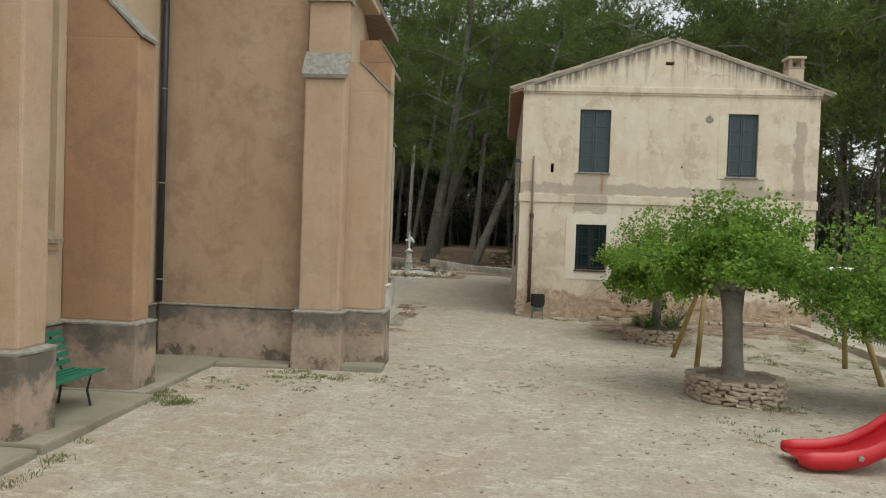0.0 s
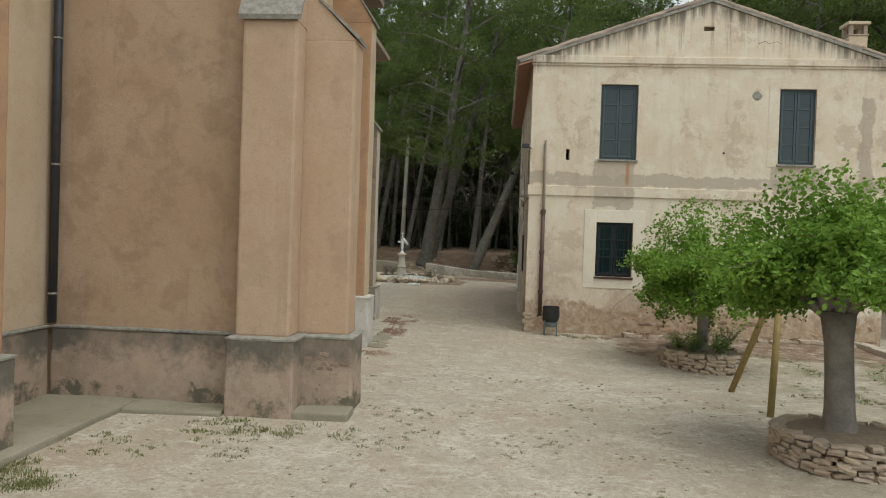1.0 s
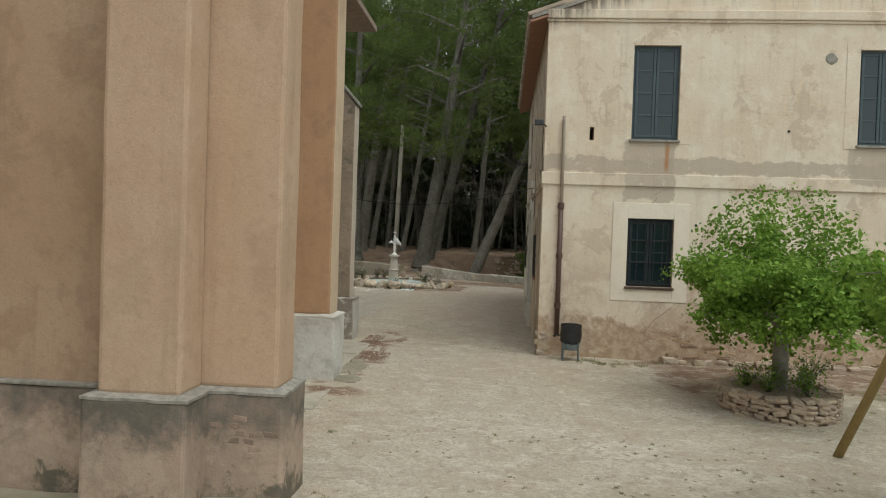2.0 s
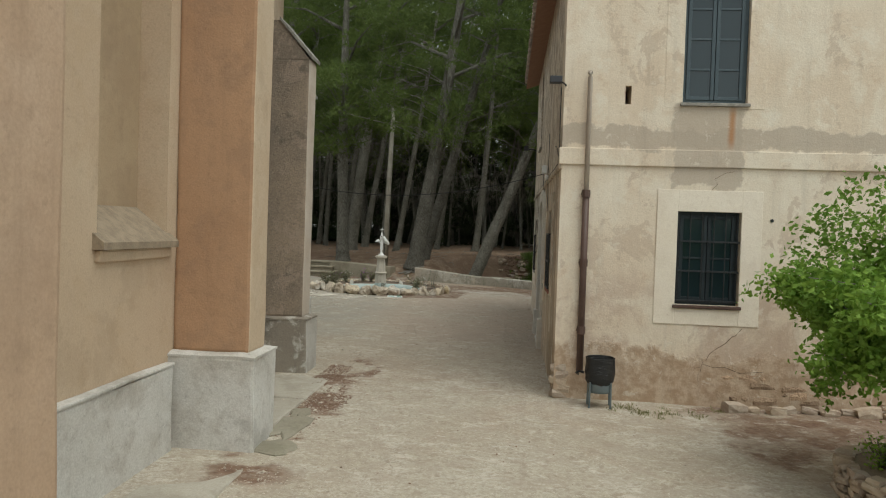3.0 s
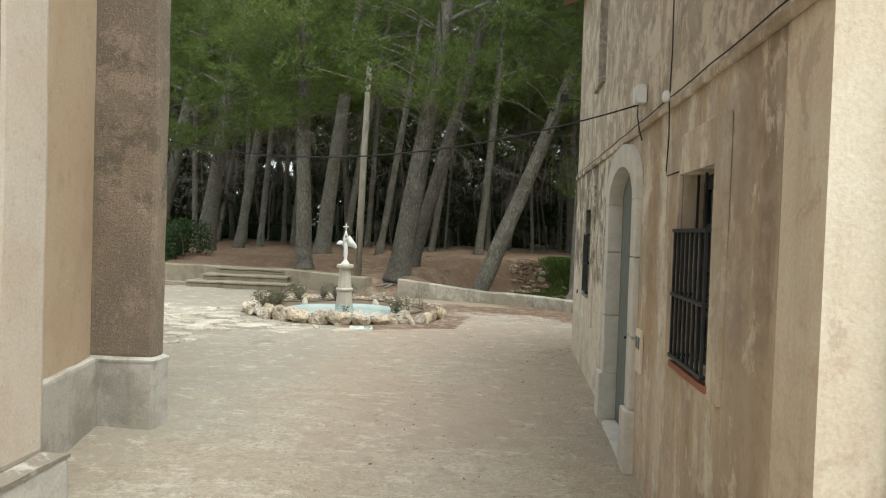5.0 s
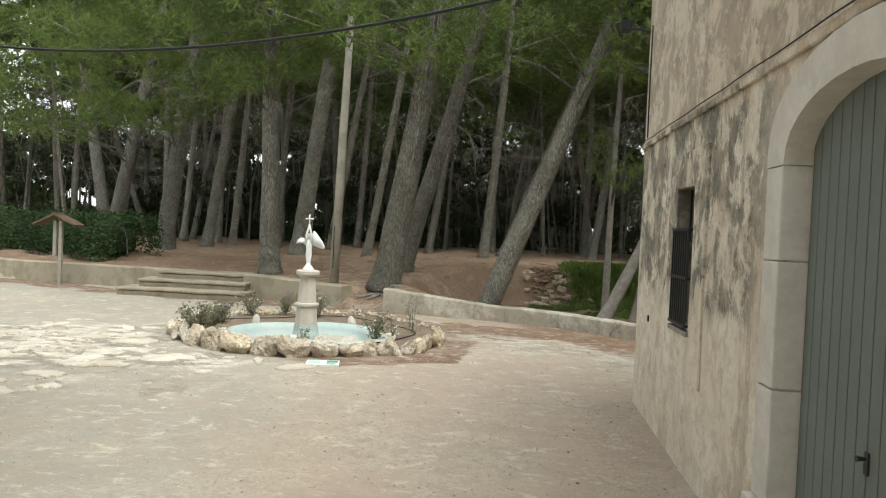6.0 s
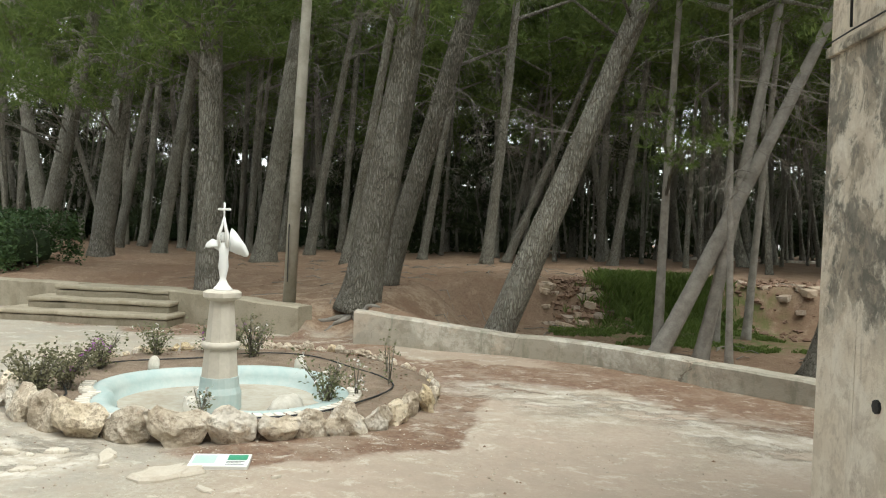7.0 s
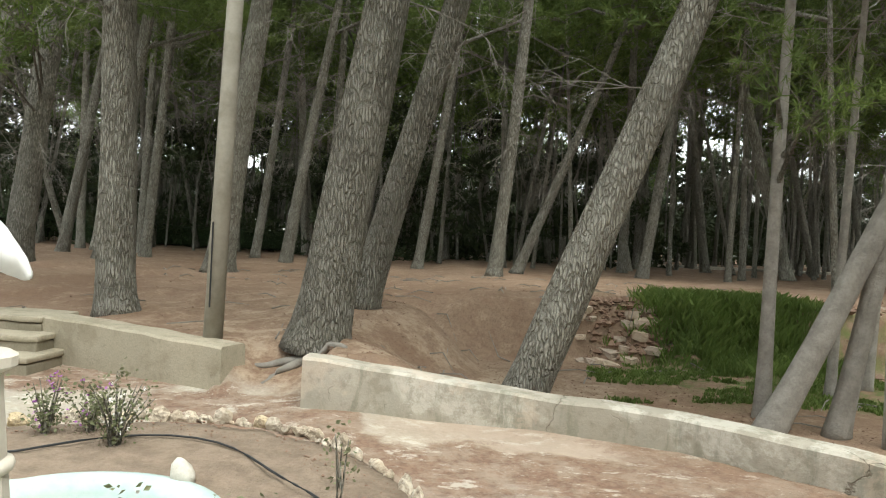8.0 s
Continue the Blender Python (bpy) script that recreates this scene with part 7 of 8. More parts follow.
for k, (x, y, h, sp) in enumerate(((2.85, -3.5, 0.42, 0.3), (3.3, -3.62, 0.36, 0.28), (2.68, -3.15, 0.3, 0.22), (3.55, -3.0, 0.5, 0.3))):
    shrub("leafy_weed", x, y, h, sp, 420, 12, M_LEAF, None, 90 + k, "low green leafy weed growing in the stone planter", top2 - 0.03, "weeds in the planter")
leafy_tree(5.5, -8.9, ground_z(5.5, -8.9), 1.15, 0.12, (5.4, -8.9, 2.2), (1.3, 1.3, 0.85), 8000, 23, 0.072, "pollarded shade tree with fresh green leaves beside the swing", 0.0)
leafy_tree(8.6, -11.5, ground_z(8.6, -11.5), 1.3, 0.12, (8.6, -11.5, 2.3), (1.5, 1.4, 0.9), 900, 24, 0.13, "pollarded shade tree with fresh green leaves", 0.0)

# wooden swing frame
swing = thing("stake_frame", "wooden frame of slanting stakes under a pale crossbar", "play frame", at=(4.6, -6.0, -0.1))
TOPZ = 1.82
for (ax, ay), (tx, ty) in (((3.0, -5.12), (3.42, -5.95)), ((3.1, -6.6), (3.40, -5.98)), ((6.2, -5.45), (5.85, -5.98)), ((6.1, -7.1), (5.87, -6.02))):
    bm = bmesh.new()
    tube(bm, [(ax, ay, ground_z(ax, ay) - 0.1), (tx, ty, TOPZ)], 0.048, 10)
    part("leg", bm, M_STAKE, swing, smooth=True)
bm = bmesh.new()
tube(bm, [(3.3, -5.97, TOPZ), (6.0, -6.0, TOPZ)], 0.04, 10)
part("crossbar", bm, M_WHITE, swing, smooth=True)

# red slide
slide = thing("slide", "red moulded plastic playground slide", "slide", at=(3.2, -11.7, -0.2))
SL = [(2.80, -0.085), (2.95, -0.10), (3.25, -0.085), (3.5, -0.02), (3.75, 0.12), (4.05, 0.36), (4.4, 0.72), (4.8, 1.15), (5.1, 1.45), (5.5, 1.5)]
gz = ground_z(3.2, -11.7)


def slide_strip(y0, y1, lo, hi):
    bm = bmesh.new()
    n = len(SL)
    ring = []
    for i, (x, z) in enumerate(SL):
        tip = 0.55 if i == 0 else 1.0
        ring.append([bm.verts.new((x, yy, gz + 0.22 + z + zz * tip)) for yy, zz in ((y0, lo), (y1, lo), (y1, hi), (y0, hi))])
    for a, b in zip(ring, ring[1:]):
        for k in range(4):
            bm.faces.new((a[k], a[(k + 1) % 4], b[(k + 1) % 4], b[k]))
    bm.faces.new(ring[0])
    bm.faces.new(ring[-1][::-1])
    bmesh.ops.bevel(bm, geom=[e for e in bm.edges], offset=0.012, segments=2, affect="EDGES")
    return bm


part("chute", slide_strip(-11.95, -11.50, -0.035, 0.0), M_RED, slide, smooth=True)
part("side_rail", slide_strip(-12.01, -11.955, -0.09, 0.10), M_RED, slide, smooth=True)
part("side_rail", slide_strip(-11.495, -11.44, -0.09, 0.10), M_RED, slide, smooth=True)
bm = bmesh.new()
tube(bm, [(3.42, -12.02, gz + 0.19), (3.42, -12.035, gz + 0.19)], 0.03, 12)
part("bolt", bm, M_CAP, slide, "grey steel bolt")
bm = bmesh.new()
for yy in (-11.95, -11.5):
    tube(bm, [(5.15, yy, gz - 0.1), (5.15, yy, gz + 1.62)], 0.035, 8)
part("support_post", bm, M_STAKE, slide)

# green slatted bench on the apron
bench = thing("bench", "green painted slatted bench against the church wall", "bench", at=(-5.9, -11.3, -0.1))
bz = -0.09
for k in range(6):
    u = k / 5
    bm = bmesh.new()
    x = -5.52 - 0.40 * u
    zz = bz + 0.43 - 0.02 * math.sin(u * 3)
    box(bm, x - 0.03, x + 0.03, -12.32, -11.02, zz - 0.013, zz + 0.013, 0.006)
    part("seat_slat", bm, M_GREENWOOD, bench)
for k in range(5):
    u = k / 4
    bm = bmesh.new()
    box(bm, -0.012, 0.012, -12.32, -11.02, -0.032, 0.032, 0.006, m=Matrix.Translation((-5.97 - 0.13 * u, 0, bz + 0.52 + 0.36 * u)) @ Matrix.Rotation(radians(-18), 4, "Y"))
    part("back_slat", bm, M_GREENWOOD, bench)
for y in (-12.12, -11.24):
    bm = bmesh.new()
    tube(bm, [(-5.55, y, bz), (-5.60, y, bz + 0.2), (-5.55, y, bz + 0.41), (-5.92, y, bz + 0.40), (-6.02, y, bz + 0.6), (-6.12, y, bz + 0.90)], 0.018, 6)
    tube(bm, [(-5.92, y, bz + 0.40), (-5.98, y, bz)], 0.018, 6)
    part("iron_leg", bm, M_BLACK, bench)

# litter bin at the house corner
lb = thing("litter_bin", "blue-grey metal litter bin with black bag by the wall", "bin", at=(0.62, -0.32, 0.05))
gx, gy = 0.56, -0.36
gz = ground_z(gx, gy) - 0.03
bm = bmesh.new()
lathe(bm, [(0.145, 0.22), (0.15, 0.25), (0.16, 0.46), (0.155, 0.47)], 18, (gx, gy, gz))
part("bucket", bm, M_BINGREY, lb, smooth=True)
bm = bmesh.new()
ring = []
for i, (r_, z_) in enumerate(((0.155, 0.33), (0.172, 0.37), (0.184, 0.46), (0.180, 0.58), (0.186, 0.655), (0.178, 0.665), (0.16, 0.55), (0.10, 0.45), (0.01, 0.43))):
    ring.append([bm.verts.new((gx + (r_ + (0.035 * noise.noise(Vector((k * 1.3, i * 0.9, 0))) if 0 < i < 6 else 0)) * math.cos(6.2832 * k / 28), gy + r_ * math.sin(6.2832 * k / 28) + 0.012 * noise.noise(Vector((k, i, 2))), gz + z_ + (0.03 * noise.noise(Vector((k * 0.5, 3, 0))) if i == 0 else 0))) for k in range(28)])
for a, b in zip(ring, ring[1:]):
    for k in range(28):
        bm.faces.new((a[k], a[(k + 1) % 28], b[(k + 1) % 28], b[k]))
part("bin_bag", bm, M_BIN, lb, "crumpled black bin bag")
for a in (0.6, 2.5, 3.8, 5.6):
    bm = bmesh.new()
    tube(bm, [(gx + 0.172 * math.cos(a), gy + 0.15 * math.sin(a), gz - 0.03), (gx + 0.165 * math.cos(a), gy + 0.17 * math.sin(a), gz + 0.36)], 0.013, 6)
    part("leg", bm, M_BINGREY, lb)
bm = bmesh.new()
tube(bm, [(gx - 0.2, gy, gz + 0.46), (gx - 0.27, gy + 0.02, gz + 0.47), (gx - 0.29, gy, gz + 0.44)], [0.02, 0.014, 0.03], 6)
part("bag_knot", bm, M_BIN, lb)

# kerb, sunken court fence beyond
kb = thing("kerb", "pale concrete kerb along the yard's edge", "kerb", kind="structure", at=(7.4, -3, -0.1))
for k in range(9):
    y0 = -10.0 + k * 1.15
    bm = bmesh.new()
    rough_box(bm, 7.02 + 0.02 * k, 7.27 + 0.02 * k, y0, y0 + 1.14, -0.5, 0.06 + 0.01 * k, 0.25, 0.01, seed=k, bevel=0.02)
    part("kerb_stone", bm, M_CONC, kb)
fence = thing("metal_fence", "dark metal railing beyond the kerb", "fence", at=(8.3, -3, -0.2))
for y in [-9.5 + 0.13 * k for k in range(70)]:
    if y < -0.6:
        bm = bmesh.new()
        tube(bm, [(8.3, y, -0.9), (8.3, y, 0.38)], 0.009, 5)
        part("bar", bm, M_BINGREY, fence)
for z in (-0.1, 0.36):
    bm = bmesh.new()
    box(bm, 8.285, 8.315, -9.6, -0.5, z, z + 0.03)
    part("rail", bm, M_BINGREY, fence)
low = thing("court_wall", "low terracotta coloured wall beyond the railing", "wall", kind="structure", at=(11, -3, -0.5))
bm = bmesh.new()
rough_box(bm, 11.0, 11.3, -12, 4, -1.4, 0.25, 0.5, 0.01)
part("wall_body", bm, M_CONC, low)
bm = bmesh.new()
rough_box(bm, 10.95, 11.35, -12, 4, 0.252, 0.32, 0.5, 0.01)
part("coping", bm, M_TILE, low)

# ---- fittings on the house ----
def fitting(name, label, category, at):
    return thing(name, label, category, at=at)


fl = fitting("floodlight", "small grey floodlight on a bracket at the corner", "lamp", (-0.08, -0.1, 4.25))
bm = bmesh.new()
box(bm, -0.20, -0.04, -0.20, -0.08, 4.20, 4.29, 0.012)
part("lamp_body", bm, M_DARKPIPE, fl)
bm = bmesh.new()
tube(bm, [(-0.03, -0.10, 4.22), (0.02, -0.02, 4.20), (0.02, 0.02, 4.20)], 0.012, 6)
part("bracket", bm, M_BLACK, fl)
sp = fitting("floodlight", "black spotlight on an arm at the far corner", "lamp", (-0.1, 9.9, 4.45))
bm = bmesh.new()
box(bm, -0.34, -0.22, 9.80, 9.95, 4.42, 4.54, 0.015)
part("lamp_body", bm, M_BLACK, sp)
bm = bmesh.new()
tube(bm, [(-0.22, 9.88, 4.46), (-0.08, 9.88, 4.45), (0.01, 9.88, 4.42)], 0.014, 6)
part("bracket", bm, M_BLACK, sp)
jb = fitting("junction_box", "white plastic junction box above the door", "junction box", (-0.05, 3.88, 3.43))
bm = bmesh.new()
box(bm, -0.09, -0.002, 3.66, 3.84, 3.33, 3.49, 0.012)
part("box_body", bm, M_WHITE, jb)
bm = bmesh.new()
box(bm, -0.098, -0.091, 3.672, 3.828, 3.342, 3.478, 0.003)
part("lid", bm, M_WHITE, jb)
mb = fitting("meter_box", "cream wall socket panel beside the door", "box", (-0.02, 3.62, 1.25))
bm = bmesh.new()
box(bm, -0.025, -0.002, 3.40, 3.64, 1.04, 1.40, 0.006)
part("plate", bm, M_PALECREAM, mb)
for y0 in (3.45, 3.545):
    bm = bmesh.new()
    box(bm, -0.032, -0.0255, y0, y0 + 0.06, 1.24, 1.34, 0.004)
    part("socket", bm, M_BINGREY, mb)


def cable(name, pts, r, label, material=None):
    bm = bmesh.new()
    tube(bm, pts, r, 6)
    return tagged(part(name, bm, material or M_BLACK, smooth=True), label, "cable")


A_, E_ = Vector((-0.06, 3.8, 3.33)), Vector((-10.33, 7.2, 5.5))
cable("overhead_cable", [tuple(A_.lerp(E_, k / 40) - Vector((0, 0, 1.28 * 4 * (k / 40) * (1 - k / 40)))) for k in range(41)], 0.007, "black cable sagging across the lane to the church")
cable("wall_cable", [(-0.045, 0.1 + 0.35 * k, 3.168 + 0.004 * math.sin(k * 1.9)) for k in range(29)], 0.005, "black cable running along the ledge of the house wall")
cable("wall_cable", [(-0.06, 3.78, 3.34), (-0.07, 3.72, 3.22), (-0.06, 3.66, 3.10), (-0.05, 3.58, 3.0)], 0.006, "black cable hanging below the junction box")
cable("wall_cable", [(-0.04, 2.57, 3.9), (-0.04, 2.55, 3.5), (-0.045, 2.56, 3.16), (-0.035, 2.58, 2.9), (-0.035, 2.62, 2.66), (-0.04, 2.56, 2.62), (-0.04, 2.2, 2.62)], 0.005, "thin cable looping down beside the barred window")
cable("wall_cable", [(-0.03, 9.6, 4.42), (-0.03, 9.62, 3.8), (-0.03, 9.6, 3.2)], 0.008, "thin cable down from the spotlight")
cable("wall_cable", [(-0.03, 0.10, 4.2), (-0.03, 0.12, 3.7), (-0.02, 0.16, 3.25), (-0.04, 0.5, 3.45), (-0.04, 0.9, 3.5)], 0.006, "thin cable from the corner floodlight")
ins = fitting("cable_insulator", "cream ceramic cable insulator on the wall", "insulator", (-0.06, 2.55, 3.17))
bm = bmesh.new()
lathe(bm, [(0.02, -0.04), (0.03, -0.015), (0.027, 0.02), (0.014, 0.04)], 10, (-0.07, 2.55, 3.18))
part("insulator_body", bm, M_WHITE, ins, smooth=True)

# exposed rubble at the foot of the front wall
M_FOOTING = plain("brown_earthy_masonry", (0.46, 0.33, 0.225), (0.31, 0.21, 0.14), 9, 0.96, 0.9, 0.03, vary=0.3)
foot_protos = [None] * 5
rub = group_part("rubble_footing", house, "bare rubble stones where the render fell")
rnd = random.Random(9)
for row in range(5):
    x = 1.55 + 0.13 * row
    while x < 7.5:
        w = rnd.uniform(0.10, 0.40)
        top = 0.47 + 0.22 * noise.noise(Vector((x * 0.8, 2, 4)))
        z = 0.05 + row * 0.095 + 0.02 * noise.noise(Vector((x * 1.5, row, 1)))
        if z < top and noise.noise(Vector((x * 1.3, row * 0.6, 9))) > -0.32:
            m = Matrix.Translation((x + w / 2, 0.063 + rnd.uniform(-0.014, 0.014), z)) @ Euler((0, rnd.uniform(-.10, .10), rnd.uniform(-.04, .04))).to_matrix().to_4x4() @ Matrix.Diagonal((w, 0.12, 0.095 * rnd.uniform(0.6, 1.15), 1))
            lay_stone(m, rub, rnd.randrange(5), store=foot_protos, material=M_FOOTING)
        x += w + 0.004
for k in range(22):
    x = 2.3 + k * 0.24 + rnd.uniform(-0.05, 0.05)
    s = rnd.uniform(0.08, 0.15)
    y = -0.14 + rnd.uniform(-0.06, 0.04)
    m = Matrix.Translation((x, y, ground_z(x, y) + s * 0.30)) @ Euler((rnd.uniform(-.15, .15), rnd.uniform(-.15, .15), rnd.uniform(-.3, .3))).to_matrix().to_4x4() @ Matrix.Diagonal((s * 2.1, s * 1.3, s * 0.95, 1))
    lay_stone(m, rub, rnd.randrange(5))
rub2 = group_part("rubble_footing", house, "bare corner stones")
for k in range(5):
    m = Matrix.Translation((0.095 + rnd.uniform(-.03, .03), 0.075, 0.10 + k * 0.09)) @ Euler((rnd.uniform(-.2, .2), rnd.uniform(-.3, .3), rnd.uniform(-.3, .3))).to_matrix().to_4x4() @ Matrix.Diagonal((rnd.uniform(0.16, 0.24), 0.17, 0.10, 1))
    lay_stone(m, rub2, rnd.randrange(5))

# utility pole and notice post
pole = thing("utility_pole", "weathered grey wooden utility pole behind the low wall", "pole", at=(-5.1, 16.95, 0.8))
bm = bmesh.new()
tube(bm, [(-5.18, 16.95, 0.6), (-5.10, 16.95, 4.0), (-5.02, 16.95, 6.65)], [0.105, 0.088, 0.07], 14, wobble=0.05)
part("pole_shaft", bm, M_POLE, pole, smooth=True)
bm = bmesh.new()
box(bm, -5.188, -5.175, 16.838, 16.850, 1.2, 2.1)
part("split", bm, M_BLACK, pole, "long dark split in the wood")
post = thing("notice_post", "wooden notice post with a little pitched roof", "sign post", at=(-12.1, 18.0, 0.3))
for dx in (-0.07, 0.07):
    bm = bmesh.new()
    box(bm, -12.1 + dx - 0.04, -12.1 + dx + 0.04, 17.96, 18.04, 0.1 if dx > 0 else 1.1, 1.95, 0.01)
    part("post", bm, M_POLE, post)
for s in (-1, 1):
    bm = bmesh.new()
    box(bm, -0.32, 0.32, -0.2, 0.2, -0.02, 0.02, 0.008, m=Matrix.Translation((-12.1 + s * 0.24, 18.0, 1.98)) @ Matrix.Rotation(radians(s * 25), 4, "Y"))
    part("roof_board", bm, plain("dark_roof_board", (0.10, 0.065, 0.045), (0.15, 0.10, 0.07), 6, 0.9, 0.3), post)

# ---- loose ground cover ----
def tuft_field(name, label, category, spots, blades, h, material, seed, width=0.006):
    """Grass and weeds: blades rising from many spots; one mesh."""
    rnd = random.Random(seed)
    vs, fs = [], []
    for x, y, s in spots:
        z = ground_z(x, y)
        for k in range(blades):
            bx_, by = x + rnd.gauss(0, 0.05 * s), y + rnd.gauss(0, 0.05 * s)
            a, hh = rnd.uniform(0, 6.28), h * s * rnd.uniform(0.4, 1.1)
            dx, dy = math.cos(a), math.sin(a)
            ln = rnd.uniform(0.2, 0.9) * hh
            k0 = len(vs)
            vs += [(bx_ - dy * width, by + dx * width, z - 0.01), (bx_ + dy * width, by - dx * width, z - 0.01), (bx_ + dx * ln * 0.4 + dy * width * 0.8, by + dy * ln * 0.4 - dx * width * 0.8, z + hh * 0.65), (bx_ + dx * ln, by + dy * ln, z + hh)]
            fs += [(k0, k0 + 1, k0 + 2), (k0, k0 + 2, k0 + 3)]
    return tagged(new(name, mesh_of(name, vs, fs, material)), label, category, kind="stuff")


rnd = random.Random(31)


def scatter(n, x0, x1, y0, y1, cut=-9.0, s0=0.5, s1=1.3, sc=0.9):
    out = []
    while len(out) < n:
        x, y = rnd.uniform(x0, x1), rnd.uniform(y0, y1)
        if fbm(x, y, sc) > cut:
            out.append((x, y, rnd.uniform(s0, s1)))
    return out


weeds = scatter(420, -3.5, 3, -15, -5, -0.05, 0.12, 0.38) + scatter(260, 3, 7.2, -13, -1.5, -0.1, 0.15, 0.5) + scatter(60, -5.2, -3.2, -9.6, -8.3, -0.2, 0.3, 0.8) + scatter(50, -4.2, -2.2, -8.7, -8.1, -0.1) + scatter(30, -5.3, -4.5, -10.8, -10.2, -0.3) + scatter(26, -4.85, -4.55, -10.7, -10.4) + scatter(34, -5.3, -5.0, -10.6, -9.9) + scatter(60, 3.6, 6.9, -6.2, -2.2, 0.1) + scatter(40, -2.6, 0.2, -9.6, -7.2, 0.25, 0.3, 0.7) + scatter(26, 0.6, 2.4, -0.8, -0.25) + scatter(22, 3.3, 3.9, -9.3, -9.0) + scatter(60, 2.5, 6.8, -11.5, -8.8, 0.2, 0.3, 0.9) + scatter(20, -5.0, -4.8, -14.5, -12.2)
tuft_field("yard_weeds", "sparse green and yellowing weeds in the gravel", "weeds", weeds, 16, 0.042, M_GRASS, 3)
bank = [(1.3 + rnd.gauss(0, 0.5), 20.7 + rnd.gauss(0, 0.30), rnd.uniform(0.7, 1.7)) for _ in range(3000)] + scatter(1300, -0.9, 3.2, 17.8, 20.2, -0.1, 0.2, 0.5)
M_BANK = leafy("lush_grass", (0.11, 0.17, 0.035), (0.19, 0.25, 0.07), (0.085, 0.125, 0.03), 0.4)
tuft_field("grass_bank", "long lush green grass on the bank in the wood", "grass", bank, 14, 0.15, M_BANK, 4, 0.008)

# pebbles and fallen bits on the yard, sticks and cones in the wood
def pebbles(name, label, n, boxes, s0, s1, material, seed, ring=None):
    rnd = random.Random(seed)
    vs, fs = [], []
    base = [(1, 0, 0), (-1, 0, 0), (0, 1, 0), (0, -1, 0), (0, 0, 1), (0, 0, -1)]
    tri = [(0, 2, 4), (2, 1, 4), (1, 3, 4), (3, 0, 4), (2, 0, 5), (1, 2, 5), (3, 1, 5), (0, 3, 5)]
    for k in range(n):
        x0, x1, y0, y1 = rnd.choice(boxes)
        x, y = rnd.uniform(x0, x1), rnd.uniform(y0, y1)
        s = s0 * (s1 / s0) ** (rnd.random() ** 2.2)
        a = rnd.uniform(0, 6.28)
        if ring:
            u, q = rnd.uniform(0, 6.28), rnd.uniform(ring[0], ring[1])
            x, y = BX + q * math.cos(u), BY + q * math.sin(u)
        z = (ring[2] if ring else ground_z(x, y)) + s * 0.2
        k0 = len(vs)
        for bx_, by, bz_ in base:
            q = s * rnd.uniform(0.7, 1.15)
            vs.append((x + q * (bx_ * math.cos(a) - by * 0.7 * math.sin(a)), y + q * (bx_ * math.sin(a) + by * 0.7 * math.cos(a)), z + bz_ * q * 0.55))
        fs += [(k0 + i, k0 + j, k0 + l) for i, j, l in tri]
    return tagged(new(name, mesh_of(name, vs, fs, material)), label, "pebbles", kind="stuff")


def pebble_mat():
    n = Nodes("mixed_gravel")
    c = n.mix(n.island, (0.58, 0.52, 0.43), (0.37, 0.31, 0.245))
    return n.done(c, 0.95, n.noise(40, 4), 0.4, 0.01, spec=0.12)


M_PEB = pebble_mat()
pebbles("yard_gravel", "loose pale gravel scattered over the yard", 34000, [(-3, 2, -9, 0), (-3.4, -0.2, -3, 9.5), (-3.2, -1.6, -8.6, 3), (-7, 0, 5, 12), (-2, 6, -14, -8), (-0.7, -0.05, -0.5, 9.5)], 0.005, 0.017, M_PEB, 5)
M_LITTER = leafy("dry_brown_litter", (0.20, 0.12, 0.08), (0.30, 0.20, 0.14), (0.15, 0.09, 0.06), 0.1)
pebbles("brown_litter", "dry brown needles and bark crumbs beside the apron", 2600, [(-3.25, -2.75, -2.4, 0.6), (-3.3, -2.95, 0.2, 1.2), (-3.05, -2.6, -1.3, -0.5)], 0.006, 0.022, M_LITTER, 8)
pebbles("wood_litter", "dry bark crumbs and cones on the wood floor", 5000, [(-9, 3, 16.6, 24), (-4, 1.5, 16.3, 20)], 0.006, 0.024, M_LITTER, 9)
pebbles("yard_crumbs", "brown bark crumbs and dry leaf bits over the yard", 900, [(-3.5, 3, -15, -4), (-5, 2, -15, -8), (2, 7, -12, -2), (-3, 0, -4, 10), (-6, 0, 8, 15)], 0.006, 0.022, M_LITTER, 18)
pebbles("bed_clods", "brown clods and crumbs on the bed soil", 900, [(-6, -3, 12, 14)], 0.006, 0.022, M_LITTER, 20, ring=(1.6, 2.0, 0.42))
pebbles("rubble_slope", "brown rubble and stones tumbled down the bank", 1500, [(2.9, 6.5, 19.6, 23.5), (-0.8, 0.6, 20.3, 21.4)], 0.03, 0.13, M_LITTER, 27)
pebbles("church_rubble", "broken stones along the church foot", 220, [(-3.3, -2.6, -6.5, 1.0), (-3.4, -2.9, -2, 2.5), (-5.2, -3.9, -8.6, -8.1)], 0.012, 0.05, M_PEB, 6)
bm = bmesh.new()
rnd = random.Random(15)
for k in range(160):
    x, y = rnd.uniform(-9, 3), rnd.uniform(16.6, 27)
    z = ground_z(x, y) + 0.015
    a, ln = rnd.uniform(0, 6.28), rnd.uniform(0.15, 0.7)
    tube(bm, [(x, y, z), (x + math.cos(a) * ln * 0.5, y + math.sin(a) * ln * 0.5, z + 0.03), (x + math.cos(a) * ln, y + math.sin(a) * ln, ground_z(x + math.cos(a) * ln, y + math.sin(a) * ln) + 0.01)], [0.012, 0.009, 0.004], 4, cap=False)
tagged(part("fallen_sticks", bm, M_DEAD), "dry fallen sticks on the litter", "sticks", kind="stuff")
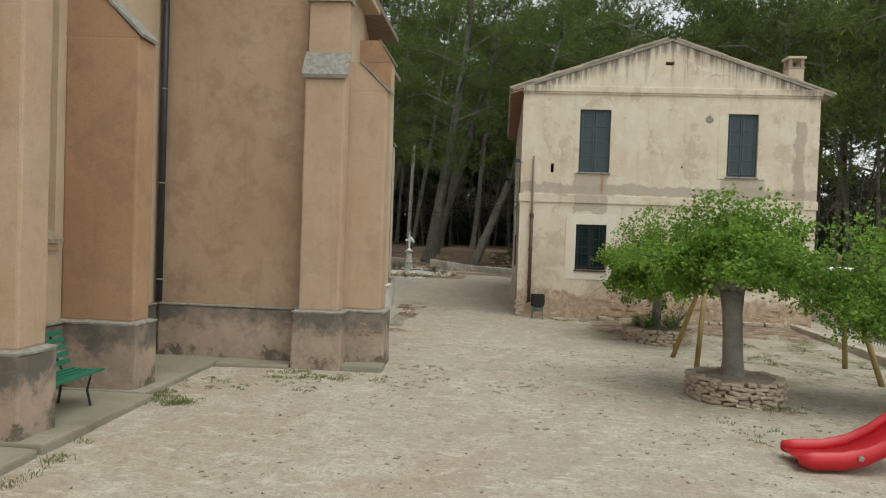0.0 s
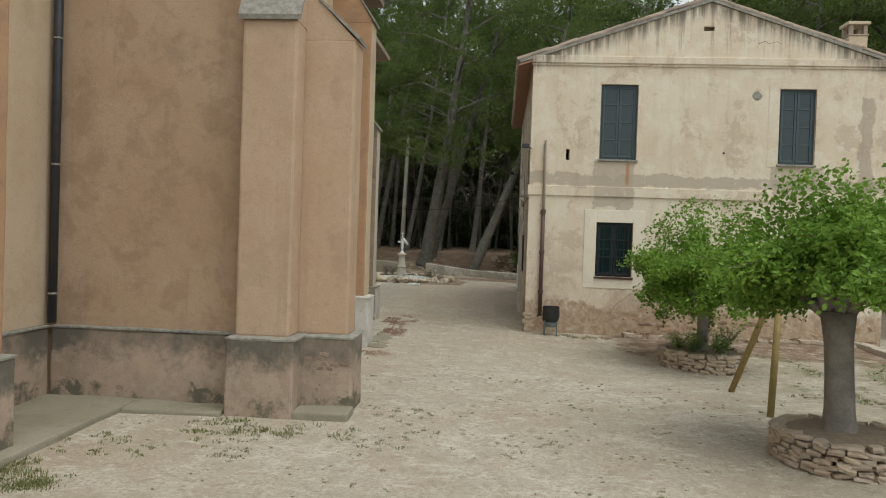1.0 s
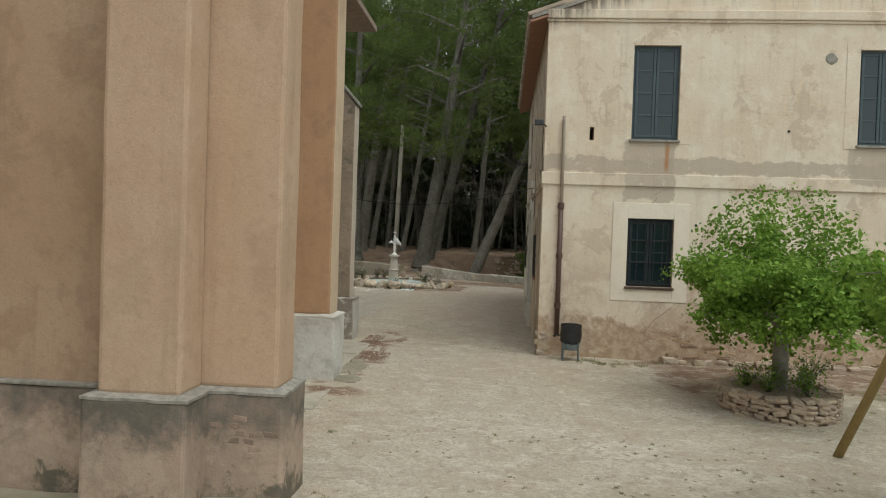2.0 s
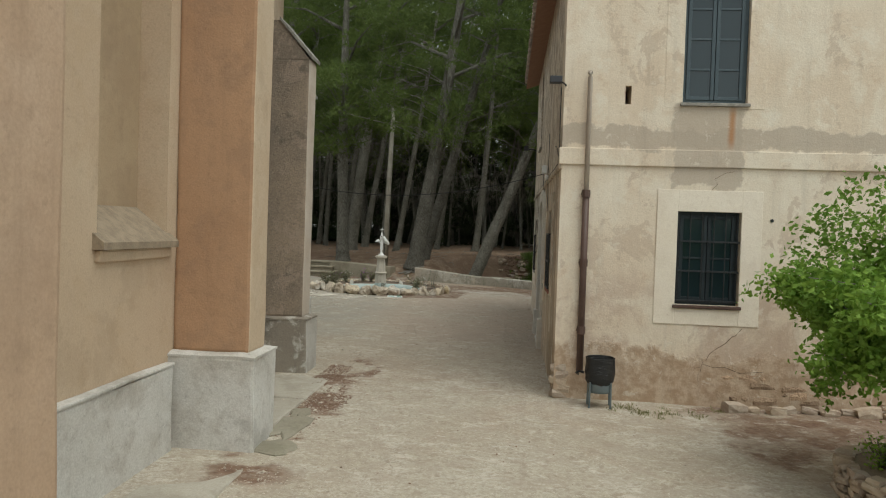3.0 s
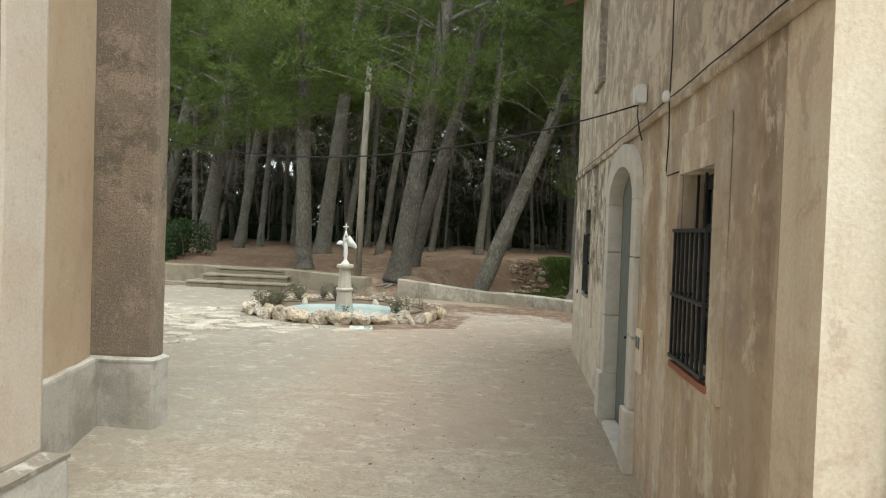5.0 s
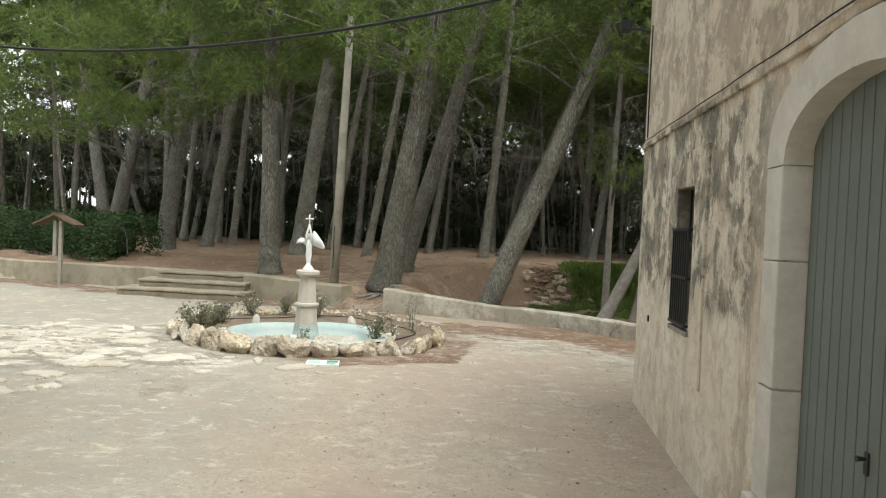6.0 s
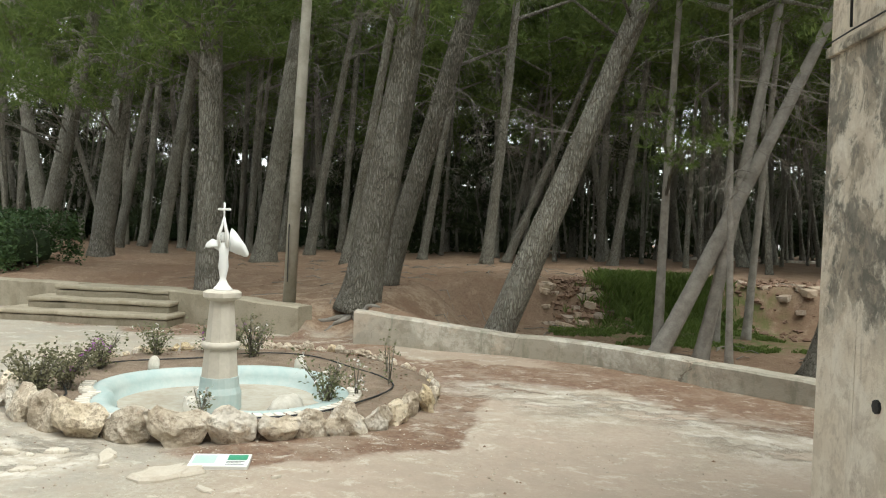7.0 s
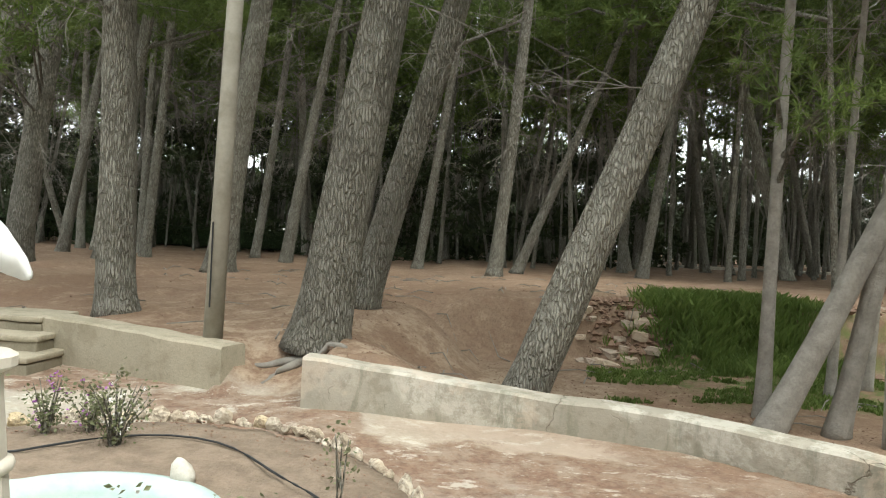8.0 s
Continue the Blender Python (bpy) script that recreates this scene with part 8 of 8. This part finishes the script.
# roots at the foot of the double tree, outcrop and rubble on the bank
roots = thing("tree_roots", "bare grey roots spreading over eroded soil", "roots", at=(-4.2, 16.5, 0.9))
for k, (dx, dy) in enumerate(((-0.8, -0.2), (-0.4, -0.45), (0.2, -0.35), (0.5, -0.25))):
    bm = bmesh.new()
    pts = []
    for i in range(7):
        u = i / 6
        x, y = -4.14 + dx * u + 0.05 * math.sin(7 * u + k), 17.0 + dy * u
        pts.append((x, y, ground_z(x, y) + 0.05 * (1 - u) - 0.012))
    tube(bm, pts, [0.06 * (1 - 0.75 * i / 6) for i in range(7)], 8, wobble=0.3, seed=k)
    part("root", bm, M_DEAD, roots, smooth=True)
outcrop = thing("rock_outcrop", "weathered grey-brown rock ledges at the foot of the bank", "rocks", at=(0, 20, 0.4))
rnd = random.Random(23)
for k in range(60):
    q = (k % 2) * 2
    x, y = ((-1.1 + rnd.random() * 1.3, 20.2 + rnd.random() * 0.6), (1.1 + rnd.random() * 1.0, 19.6 + rnd.random() * 0.6), (3.0 + rnd.random() * 2.2, 20.6 + rnd.random() * 1.6))[q]
    s = rnd.uniform(0.08, 0.22)
    m = Matrix.Translation((x, y, ground_z(x, y) + s * 0.2)) @ Euler((rnd.uniform(-.2, .2), rnd.uniform(-.2, .2), rnd.uniform(0, 6))).to_matrix().to_4x4() @ Matrix.Diagonal((s * 1.5, s, s * 0.6, 1))
    lay_stone(Matrix.Translation((0, 0, -0.06)) @ m @ Matrix.Scale(1.1, 4), outcrop, rnd.randrange(5), "rock")

# bare bricks where the plinth render fell off
brickwork = group_part("bare_brick_patch", church, "reddish bricks showing through fallen render")
brick = None
rnd = random.Random(44)
for row in range(6):
    for k in range(4):
        if rnd.random() < 0.55:
            continue
        m = Matrix.Translation((-3.0 + k * 0.135 + (row % 2) * 0.06 + rnd.uniform(-.01, .01), TY - 0.070, 0.30 + row * 0.062)) @ Euler((rnd.uniform(-.12, .12), rnd.uniform(-.12, .12), rnd.uniform(-.1, .1))).to_matrix().to_4x4()
        if brick is None:
            bm = bmesh.new()
            box(bm, -0.06, 0.06, -0.02, 0.03, -0.024, 0.024, 0.008)
            brick = part("brick", bm, plain("weathered_pink_brick", (0.34, 0.255, 0.195), (0.24, 0.18, 0.14), 14, 0.95, 0.6, vary=0.2), brickwork)
            brick.matrix_basis = m
        else:
            share(brick, "brick", m, brickwork)
